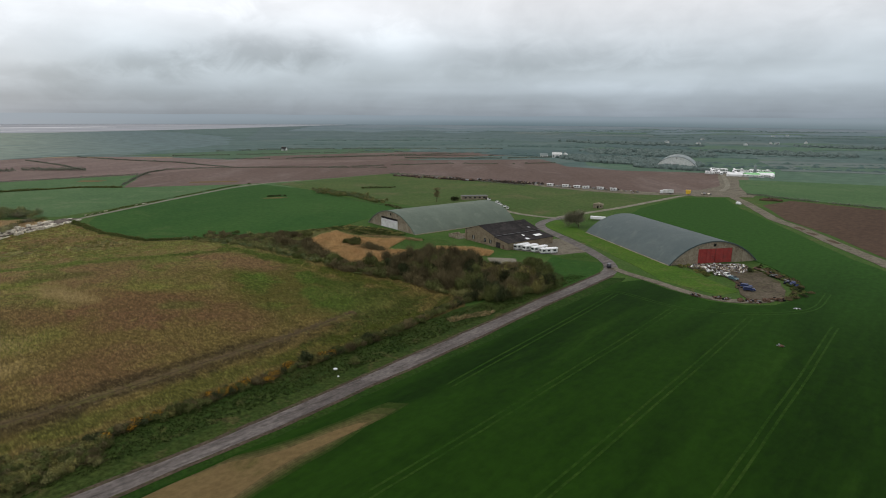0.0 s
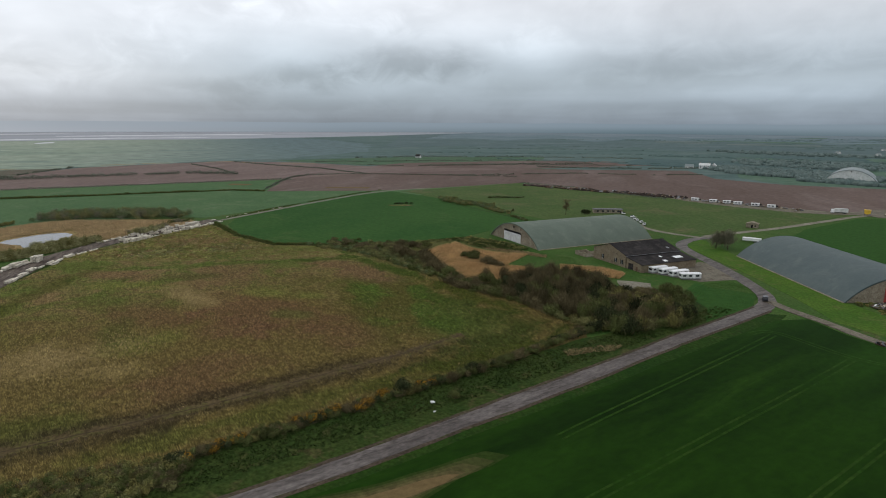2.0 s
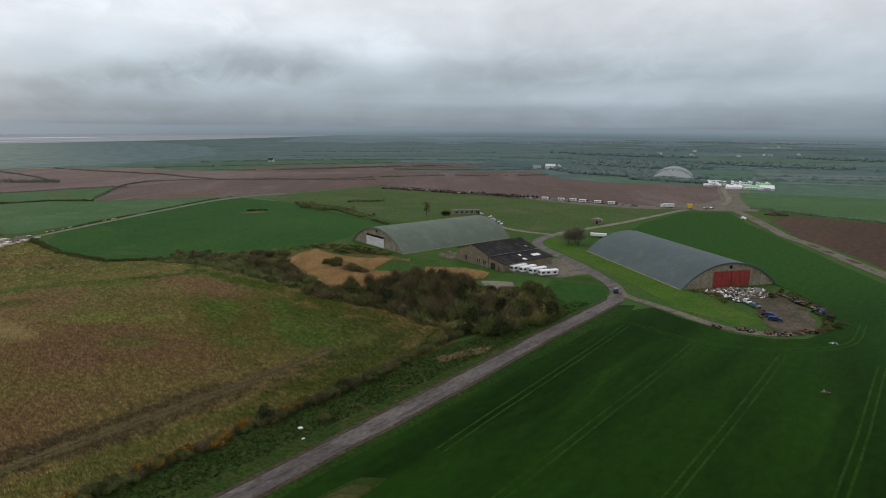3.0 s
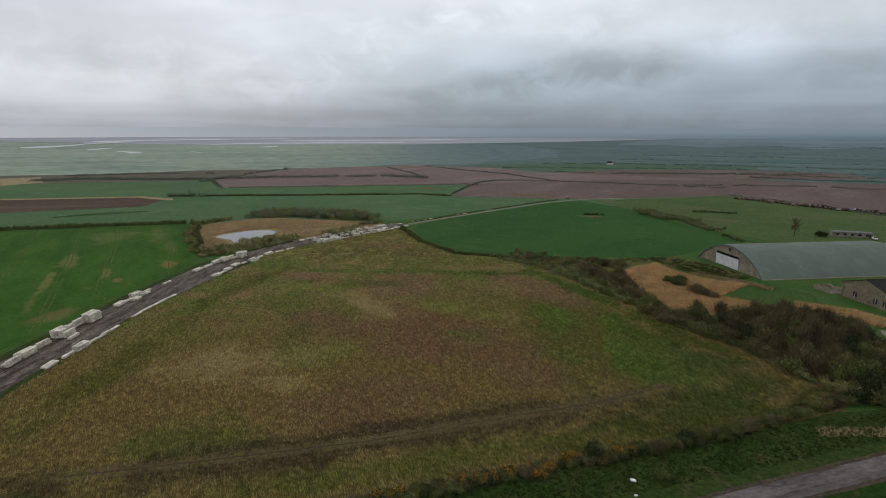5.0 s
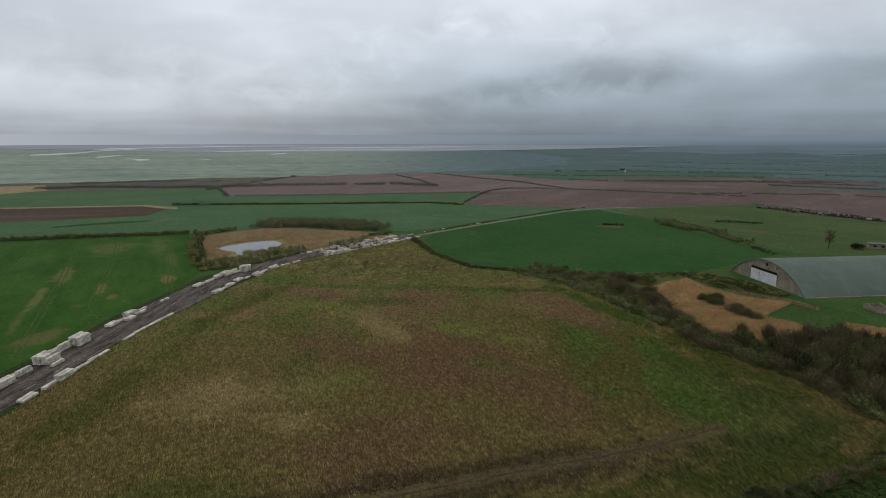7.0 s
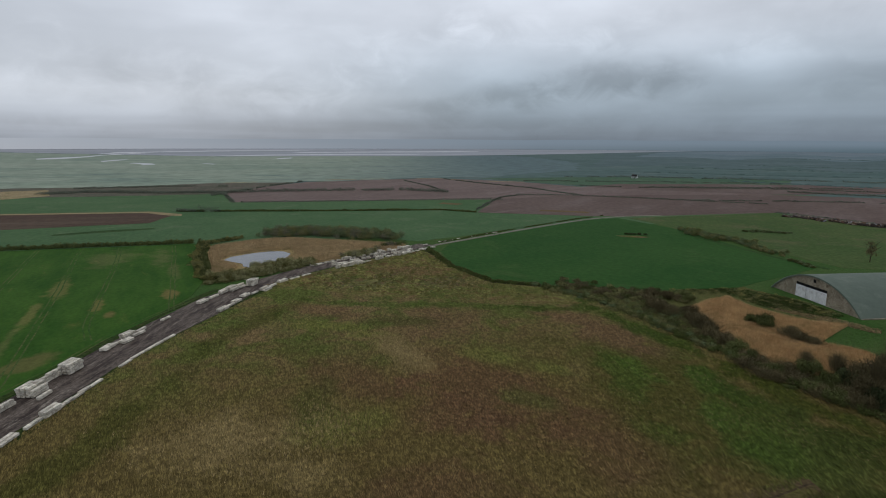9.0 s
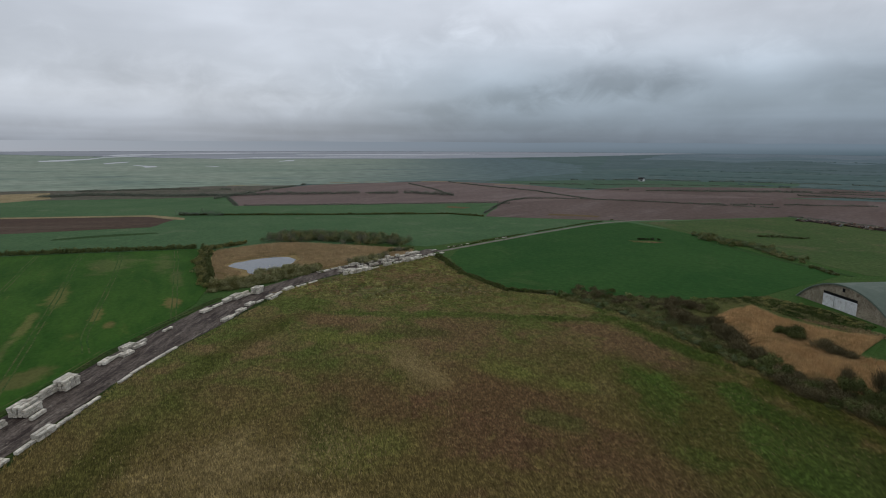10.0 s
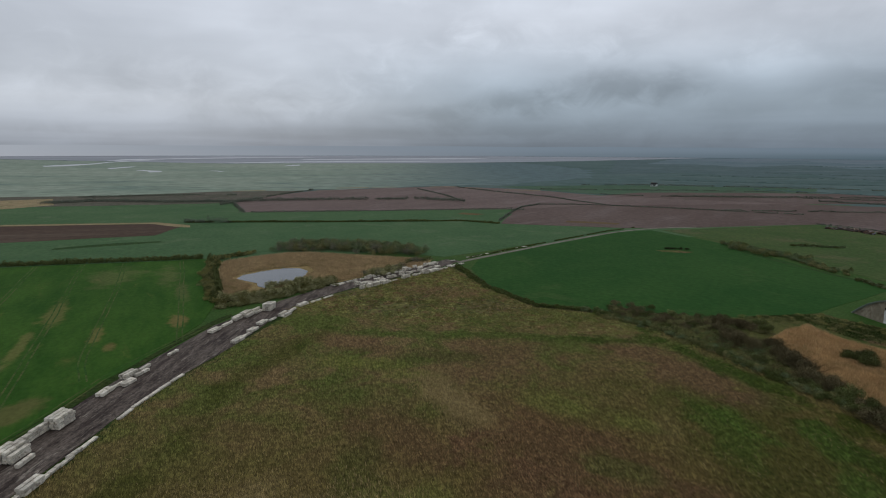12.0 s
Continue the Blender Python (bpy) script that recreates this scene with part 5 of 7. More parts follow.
belt([(-434, 371), (-427, 386), (-418, 396)], (1.4, 2.4), (1.4, 2.4), ["leaf", "far_green_leaf"], "row of low bushes in the meadow", 64, 0.8, 1.0)
belt([(-318, 366), (-314, 370)], (2.2, 3.4), (3.4, 5.0), ["dark_leaf"], "dark bushes beside the hangar annex", 65, 0.7, 1.2)
strip("ditch", [(-446, 322), (-403, 315), (-364, 312.4), (-340, 311), (-312, 313)], 3.2, 0.12, "ditch", "dark weedy ditch along the field", "ditch", 0.8, 74)
belt([(-446, 276), (-439, 286)], (1.6, 2.4), (1.4, 2.2), ["dark_leaf"], "dark bushes on a dry mound", 57, 1.6, 1.0)
belt([(-97, 274), (-90, 278), (-84, 271), (-80, 266)], (1.0, 1.8), (0.6, 1.3), ["leaf", "hedge_leaf", "olive_leaf"], "weeds along the hangar front", 59, 0.6, 1.2)
belt([(-69, 287), (-66, 285)], (1.6, 2.4), (1.6, 2.6), ["dark_leaf", "leaf"], "dark bush among the scrap", 69, 0.9, 0.8)
belt([(-68, 300), (-62, 292), (-55, 287), (-49, 279), (-44.5, 268), (-43, 258), (-44.5, 248)], (1.2, 2.0), (0.8, 1.6), ["dark_leaf", "twig", "leaf"], "dark weeds and brambles round the yard", 58, 1.1, 1.3)

hedge([(-446, 132), (-481, 190), (-534, 286), (-547, 318)], 1.6, 0.9, "hedge_leaf", "low dark weeds along the track", 104, 1.6, 0.35, 0.2)
hedge([(-492, -330), (-489, -135), (-488, -75), (-487, -22)], 3.2, 2.8, "leaf", "dark hawthorn hedge behind the cereal field", 31, 1.3, 0.55, 0.05, 60)
hedge([(-484, -18), (-440, -11), (-376, -3)], 3.0, 2.8, "leaf", "dense dark hedge", 32, 1.4, 0.5, 0.0, 60)
hedge([(-676, -56), (-668, -20), (-650, 60), (-626, 190), (-600, 214)], 2.4, 1.7, "leaf", "low dark hedge between fields", 33, 1.4, 0.6, 0.0, 50)
hedge([(-676, -58), (-664, -18)], 5.0, 4.5, "far_leaf", "row of tall dark bushes", 34, 2.0, 0.6)
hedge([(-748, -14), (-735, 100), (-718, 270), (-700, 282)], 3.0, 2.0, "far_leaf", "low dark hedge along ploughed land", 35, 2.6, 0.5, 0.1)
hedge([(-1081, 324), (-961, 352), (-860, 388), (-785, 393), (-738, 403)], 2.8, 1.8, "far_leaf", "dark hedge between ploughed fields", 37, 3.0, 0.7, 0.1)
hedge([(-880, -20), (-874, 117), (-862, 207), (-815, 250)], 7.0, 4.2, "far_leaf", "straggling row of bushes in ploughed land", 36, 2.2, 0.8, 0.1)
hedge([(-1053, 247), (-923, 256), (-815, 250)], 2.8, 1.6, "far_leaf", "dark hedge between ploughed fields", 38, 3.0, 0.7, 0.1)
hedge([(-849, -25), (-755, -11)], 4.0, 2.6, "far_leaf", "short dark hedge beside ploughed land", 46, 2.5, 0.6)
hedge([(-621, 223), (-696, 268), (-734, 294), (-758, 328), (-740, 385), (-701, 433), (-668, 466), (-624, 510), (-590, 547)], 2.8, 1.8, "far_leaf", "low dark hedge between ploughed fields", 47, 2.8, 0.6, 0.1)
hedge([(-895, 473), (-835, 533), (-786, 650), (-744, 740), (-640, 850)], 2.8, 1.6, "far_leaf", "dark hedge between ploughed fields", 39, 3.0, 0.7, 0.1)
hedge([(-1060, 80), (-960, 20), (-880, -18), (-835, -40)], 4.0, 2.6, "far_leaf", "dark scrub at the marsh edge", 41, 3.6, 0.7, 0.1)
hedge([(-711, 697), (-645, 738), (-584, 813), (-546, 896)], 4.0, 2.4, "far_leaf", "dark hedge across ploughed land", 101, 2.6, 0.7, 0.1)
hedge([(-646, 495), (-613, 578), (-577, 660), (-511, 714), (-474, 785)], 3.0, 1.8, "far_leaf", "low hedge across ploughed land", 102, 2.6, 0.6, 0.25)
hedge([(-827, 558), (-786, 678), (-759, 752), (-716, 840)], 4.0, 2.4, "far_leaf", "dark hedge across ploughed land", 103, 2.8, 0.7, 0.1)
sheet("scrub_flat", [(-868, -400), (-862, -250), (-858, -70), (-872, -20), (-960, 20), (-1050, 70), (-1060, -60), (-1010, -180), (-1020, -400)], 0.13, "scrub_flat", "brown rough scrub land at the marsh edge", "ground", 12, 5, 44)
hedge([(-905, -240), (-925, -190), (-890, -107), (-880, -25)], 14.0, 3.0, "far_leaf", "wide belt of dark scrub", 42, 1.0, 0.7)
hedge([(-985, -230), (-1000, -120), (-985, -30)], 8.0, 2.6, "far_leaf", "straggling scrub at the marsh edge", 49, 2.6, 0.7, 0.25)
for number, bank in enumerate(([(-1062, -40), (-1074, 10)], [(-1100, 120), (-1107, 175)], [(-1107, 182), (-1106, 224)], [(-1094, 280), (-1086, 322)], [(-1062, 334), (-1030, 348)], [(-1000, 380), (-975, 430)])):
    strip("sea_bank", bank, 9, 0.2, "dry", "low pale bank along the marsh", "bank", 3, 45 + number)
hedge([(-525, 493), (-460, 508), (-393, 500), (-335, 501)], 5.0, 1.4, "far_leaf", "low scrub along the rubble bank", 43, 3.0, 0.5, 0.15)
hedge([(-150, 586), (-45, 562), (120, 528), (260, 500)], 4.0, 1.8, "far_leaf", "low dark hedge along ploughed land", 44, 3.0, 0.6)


def far_country():
    """Hedgerows, copses and pale fields of the plain beyond the airfield."""
    rng, py = np.random.default_rng(90), random.Random(90)
    clouds = []

    def clump(x, y, w, h):
        """A far tree crown: rings of uneven outline."""
        turn = np.arange(8) * math.tau / 8
        rows = [np.c_[x + w * r * np.cos(turn) * rng.uniform(0.75, 1.2, 8), y + w * r * np.sin(turn) * rng.uniform(0.75, 1.2, 8), h * z * rng.uniform(0.85, 1.15, 8)] for r, z in ((0.9, 0.0), (1.0, 0.45), (0.65, 0.85), (0.12, 1.0))]
        k, n = np.arange(8), np.roll(np.arange(8), -1)
        clouds.append((np.concatenate(rows), np.concatenate([np.c_[8 * r + k, 8 * r + n, 8 * r + 8 + n, 8 * r + 8 + k] for r in range(3)])))

    ridges = [[], [], 0]

    def ridge(line, wide, high):
        """A far hedgerow: a low uneven bank of growth along a line."""
        (ax, ay), (bx, by) = line
        span = math.hypot(bx - ax, by - ay)
        dx, dy = (bx - ax) / span, (by - ay) / span
        count = int(span / 5)
        lift = np.clip(high * (0.75 + 0.5 * rng.normal(size=count)), 0.3, 2 * high)
        lift[rng.random(count) < 0.10] = 0.2
        at = np.linspace(0, span, count)
        rows = []
        for off, tall in ((-1.0, 0.0), (-0.6, 0.8), (0.0, 1.0), (0.6, 0.8), (1.0, 0.0)):
            side = off * wide * rng.uniform(0.7, 1.2, count)
            rows.append(np.c_[ax + dx * at - dy * side, ay + dy * at + dx * side, lift * tall])
        base = ridges[2]
        ridges[0].append(np.concatenate(rows))
        k = np.arange(count - 1)
        for r in range(4):
            ridges[1].append(np.c_[base + r * count + k, base + r * count + k + 1, base + (r + 1) * count + k + 1, base + (r + 1) * count + k])
        ridges[2] += 5 * count

    lines = []
    for k in range(44):
        cx, cy = py.uniform(-1700, 900), 950 + 2700 * py.random() ** 1.3
        a = radians(28 + py.choice((0, 0, 0, 0, 0, 8)) + py.gauss(0, 7))
        half = py.uniform(120, 420)
        lines.append([(cx - half * math.cos(a), cy - half * math.sin(a)), (cx + half * math.cos(a), cy + half * math.sin(a))])
    for line in lines:
        if min(q[0] for q in line) < -1500 and max(q[1] for q in line) < 1500:
            continue
        ridge(line, py.uniform(2.0, 4.0), py.uniform(1.6, 3.0))
    for cx, cy, rx, ry, count in ((-440, 905, 100, 50, 130), (-350, 880, 60, 45, 80), (-480, 1120, 130, 90, 130), (-300, 1300, 140, 60, 90), (-700, 1500, 200, 60, 80), (60, 1250, 160, 50, 80), (-150, 1700, 200, 60, 80), (-312, 808, 50, 5, 45), (-420, 850, 60, 12, 40)):
        for _ in range(count * 2):
            a, r = py.uniform(0, math.tau), py.random() ** 0.5
            clump(cx + rx * r * math.cos(a), cy + ry * r * math.sin(a), py.uniform(3.5, 6.5), py.uniform(3, 6.5))
    start = np.cumsum([0] + [len(v) for v, _ in clouds])
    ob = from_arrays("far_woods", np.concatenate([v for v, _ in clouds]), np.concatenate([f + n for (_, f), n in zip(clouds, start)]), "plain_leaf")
    tagged(ob, "far copses on the plain, tinted blue-green for haze", "woods", kind="stuff")
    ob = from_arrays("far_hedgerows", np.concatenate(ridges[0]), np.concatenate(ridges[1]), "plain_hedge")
    tagged(ob, "far hedgerows on the plain, tinted blue-green for haze", "hedge", kind="stuff")
    for number in range(64):
        x, y = py.uniform(-1500, 800), 980 + 2600 * py.random() ** 1.4
        if x < -700 and y < 1900:
            continue
        w, d = py.uniform(60, 190), py.uniform(30, 110)
        a = radians(28 + py.gauss(0, 6))
        corners = [(x + w * u * math.cos(a) - d * v * math.sin(a), y + w * u * math.sin(a) + d * v * math.cos(a)) for u, v in ((-1, -1), (1, -1), (1, 1), (-1, 1))]
        sheet("far_field", corners, 0.10 + 0.008 * number, py.choice(["far_green", "far_green", "far_dull", "far_dull", "far_pale"]), "far field on the plain, its colour dulled for haze", "field", 30, 6, 100 + number)


# far hedgerows and fields: haze is painted into these bluish colours
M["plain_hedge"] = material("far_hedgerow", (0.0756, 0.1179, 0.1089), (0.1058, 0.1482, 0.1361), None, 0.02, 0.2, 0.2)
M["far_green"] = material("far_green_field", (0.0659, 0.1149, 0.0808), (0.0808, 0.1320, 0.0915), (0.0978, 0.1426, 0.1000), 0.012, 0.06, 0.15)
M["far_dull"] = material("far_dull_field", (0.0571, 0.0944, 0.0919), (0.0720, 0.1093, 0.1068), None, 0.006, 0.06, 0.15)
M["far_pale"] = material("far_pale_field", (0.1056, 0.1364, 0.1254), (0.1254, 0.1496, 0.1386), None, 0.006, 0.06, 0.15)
far_country()
sheet("far_pasture", [(-520, 930), (-420, 780), (-344, 742), (-240, 795), (-190, 725), (60, 780), (420, 700), (480, 1050), (-480, 1120)], 0.035, "far_green", "green pasture round the holiday park", "field", 14, 6, 83)
sheet("far_pasture", [(-1081, 393), (-1078, 560), (-1050, 687), (-902, 906), (-744, 740), (-786, 650), (-835, 533), (-895, 473)], 0.08, "marsh_green", "green pasture by the marsh", "field", 10, 4, 80)
hedge([(-1000, 440), (-950, 560), (-900, 700), (-830, 810)], 4, 2.2, "far_leaf", "low hedge in the marsh pasture", 48, 4, 0.7, 0.2)
hedge([(-1078, 560), (-1050, 690), (-900, 908), (-760, 1040)], 5, 3, "far_leaf", "dark far hedge", 45, 5, 0.8, 0.1)


# ---- grass ----
M["verge_tuft"] = material("verge_tufts", (0.0260, 0.0477, 0.0112), (0.0405, 0.0592, 0.0156), (0.0758, 0.0723, 0.0286), 0.05, 0.9, 0.3, tint_at=(0.54, 0.72), island=0.3, bump=0.0)
M["corner_tuft"] = material("pasture_tufts", (0.036, 0.084, 0.016), (0.058, 0.110, 0.024), (0.095, 0.116, 0.036), 0.05, 0.9, 0.3, tint_at=(0.56, 0.72), island=0.3, bump=0.0)
def tufts(name, points, count, mat, tall, wide, label, seed, blades=3, clump=0.0, lean=0.9, spots=(), wind=0.0, clear=(), clear_by=0.0):
    """Grass or reeds as thin standing blades over a piece of land, one mesh."""
    rng = np.random.default_rng(seed)
    outline = np.array(points)
    low, high = outline.min(0), outline.max(0)
    out = np.empty((0, 2))
    while len(out) < count:
        p = rng.uniform(low, high, (count * 2, 2))
        if spots:
            heart = np.array(spots)[rng.integers(0, len(spots), count * 2)]
            p = heart[:, :2] + rng.normal(size=(count * 2, 2)) * heart[:, 2:]
        inside_flag = np.zeros(len(p), bool)
        for k in range(len(outline)):
            a, b = outline[k], outline[k - 1]
            cross = (a[1] > p[:, 1]) != (b[1] > p[:, 1])
            at = (b[0] - a[0]) * (p[:, 1] - a[1]) / (b[1] - a[1] + 1e-9) + a[0]
            inside_flag ^= cross & (p[:, 0] < at)
        p = p[inside_flag]
        for (ax, ay), (bx, by) in zip(clear, clear[1:]):
            along_by = np.clip(((p[:, 0] - ax) * (bx - ax) + (p[:, 1] - ay) * (by - ay)) / ((bx - ax) ** 2 + (by - ay) ** 2), 0, 1)
            gap = np.hypot(p[:, 0] - ax - along_by * (bx - ax), p[:, 1] - ay - along_by * (by - ay))
            p = p[(gap > clear_by * rng.uniform(0.4, 1.5, len(p))) | (rng.random(len(p)) < 0.02)]
        if clump:
            wave = np.sin(p[:, 0] * 0.11 + 1.3 * np.sin(p[:, 1] * 0.07)) * np.sin(p[:, 1] * 0.09 + 1.7 * np.sin(p[:, 0] * 0.05)) + rng.normal(0, 0.5, len(p))
            p = p[wave > clump]
        out = np.concatenate([out, p])
    out = out[:count]
    foot = np.repeat(np.c_[out, np.full(count, 0.08)], blades, 0)
    n = len(foot)
    foot[:, :2] += rng.normal(0, wide * 0.8, (n, 2))
    turn = rng.uniform(0, np.pi, n)
    across = np.c_[np.cos(turn), np.sin(turn), np.zeros(n)] * (wide * rng.uniform(0.5, 1.2, n))[:, None]
    top = foot + np.c_[(rng.normal(0, lean, n) + wind) * tall, (rng.normal(0, lean, n) + 0.1 * wind) * tall, tall * rng.uniform(0.6, 1.25, n)]
    verts = np.stack([foot - across, foot + across, top], 1).reshape(-1, 3)
    ob = from_arrays(name, verts, np.arange(n * 3).reshape(-1, 3), mat)
    return tagged(ob, label, "grass", kind="stuff")


ROUGH = [(-133, -88), (-130, -20), (-131, 60), (-132, 158), (-145, 171), (-206, 166), (-279, 160), (-311, 154), (-331, 126), (-318, 84), (-356, 26), (-364, 35), (-313, 7), (-266, -17), (-230, -28), (-160, -49)]
tufts("tussock_grass", ROUGH, 190000, "tuft", 0.54, 0.115, "brown and green tussock grass", 3, lean=0.45, wind=-1.7, clear=TRACE, clear_by=2.2)
tufts("straw_grass", ROUGH, 7000, "straw", 0.6, 0.09, "pale straw-coloured tall grass", 4, 3, lean=0.4, wind=-0.9, clear=TRACE, clear_by=2.2,
      spots=((-198, 22, 6, 6), (-206, 16, 9, 8), (-210, 8, 8, 8), (-208, 36, 7, 6), (-252, 65, 9, 2.6), (-243, 67, 6, 3), (-262, 62, 6, 3), (-252, 65, 9, 2.6)))
tufts("straw_grass", [(-357, 22), (-324, 64), (-308, 94), (-290, 130), (-287, 131), (-306, 98), (-322, 68), (-355, 26)], 900, "straw", 0.4, 0.14, "line of pale dry grass along a field edge", 16)
tufts("straw_grass", ROUGH, 9000, "straw", 0.4, 0.07, "pale straw-coloured tall grass", 5, 3, 0.35, wind=-1.3, clear=TRACE, clear_by=2.2)
tufts("moss_tussock", [(-331, 126), (-372, 119), (-425, 117), (-394, 70), (-366, 38), (-355, 26), (-323, 68), (-307, 98), (-289, 134), (-286, 150), (-312, 150)], 19000, "moss_tuft", 0.5, 0.28, "lumpy yellow-olive tussock grass", 6, clump=0.05)
tufts("reed_bed", [(-464, -10), (-474, -8), (-485, 10), (-493, 28), (-490, 44), (-476, 66), (-460, 92), (-448, 110), (-436, 106), (-450, 70), (-447, 40), (-446, 20), (-436, 4), (-424, -2), (-404, 9), (-396, 8), (-386, -4), (-412, -7)], 26000, "reed", 1.2, 0.12, "dead tan reeds", 7, lean=0.3)
tufts("reed_bed", MARSH_REEDS, 30000, "orange_reed", 1.3, 0.11, "dead orange-brown reeds", 8, lean=0.3)
tufts("reed_bed", [(-206, 226), (-190, 238), (-177, 238), (-173, 229), (-184, 224), (-200, 220)], 4500, "orange_reed", 1.3, 0.11, "dead orange-brown reeds", 20, lean=0.3)
tufts("reed_bed", [(-449, 38), (-431, 41), (-408, 30), (-396, 17), (-384, 8), (-386, 28), (-402, 50), (-412, 66), (-426, 98), (-437, 106), (-451, 72)], 14000, "reed", 1.2, 0.12, "dead tan reeds beside the pond", 19, lean=0.3)
tufts("verge_grass", [(-130, -60), (-118, -60), (-117.5, 130), (-118, 228), (-126, 226), (-124, 200), (-129, 150), (-128, 60)], 9000, "verge_tuft", 0.3, 0.18, "rough green verge grass", 9)
tufts("verge_grass", [(-147, 254), (-144, 266), (-133, 265), (-122, 251), (-118, 236), (-118.5, 206), (-126, 222), (-144, 232)], 7000, "corner_tuft", 0.14, 0.05, "rough green pasture grass", 21)
tufts("verge_grass", [(-292, 236), (-268, 242), (-244, 242), (-240, 232), (-262, 220), (-284, 220), (-296, 200)], 3800, "verge_tuft", 0.4, 0.18, "rank olive grass before the hangar", 22, clump=0.1)
tufts("verge_grass", [(-229, 224), (-219, 206), (-206, 212), (-196, 232), (-214, 244), (-238, 238)], 4500, "corner_tuft", 0.14, 0.05, "rough green pasture grass", 23, clump=0.0)
tufts("dry_bank_grass", [(-262, 222), (-240, 234), (-226, 237), (-222, 232), (-236, 227), (-256, 221)], 1000, "dry_tuft", 0.5, 0.14, "withered tan grass before the hangar", 18)
tufts("dry_verge_grass", [(-127, 144), (-123, 143), (-118, 158), (-119, 164), (-122, 160)], 260, "dry_tuft", 0.6, 0.12, "withered tan verge grass", 10)

for family in BUSHES.values():
    for source in family:
        for piece in (*source.children_recursive, source):
            bpy.data.objects.remove(piece)


# ---- hangars ----
def arc(span, rise, steps, lift=0.0):
    """Points of an arched profile from one foot to the other."""
    radius = (span * span / 4 + rise * rise) / (2 * rise)
    half = math.asin(span / 2 / radius)
    middle = rise - radius
    return [((radius + lift) * math.sin(a), middle + (radius + lift) * math.cos(a)) for a in (half * (2 * k / steps - 1) for k in range(steps + 1))]


def arch_shell(inner, outer, y0, y1):
    bm = bmesh.new()
    rows = [[bm.verts.new((x, y, z)) for x, z in line] for line, y in ((inner, y0), (outer, y0), (outer, y1), (inner, y1))]
    for k in range(len(inner) - 1):
        for r in range(4):
            s = (r + 1) % 4
            bm.faces.new((rows[r][k], rows[r][k + 1], rows[s][k + 1], rows[s][k]))
    bmesh.ops.recalc_face_normals(bm, faces=bm.faces)
    return bm


def end_wall(span, rise, y0, y1, door_left, door_right, door_high):
    """An arched gable wall with a door opening through it: left cheek, right cheek and the arch above."""
    line = arc(span, rise, 48)
    out = []
    left = [p for p in line if p[0] < door_left]
    right = [p for p in line if p[0] > door_right]
    above = [p for p in line if door_left <= p[0] <= door_right]
    edge = above[0][1]
    other_edge = above[-1][1]
    out.append([(door_left, 0)] + [(-span / 2, 0)] + left[1:] + [(door_left, edge)])
    out.append([(door_right, other_edge)] + right[:-1] + [(span / 2, 0), (door_right, 0)])
    out.append([(door_left, door_high), (door_left, edge)] + above[1:-1] + [(door_right, other_edge), (door_right, door_high)])
    bm = bmesh.new()
    for outline in out:
        other = prism(outline, y0, y1)
        me = bpy.data.meshes.new("cheek")
        other.to_mesh(me)
        other.free()
        bm.from_mesh(me)
        bpy.data.meshes.remove(me)
    return bm


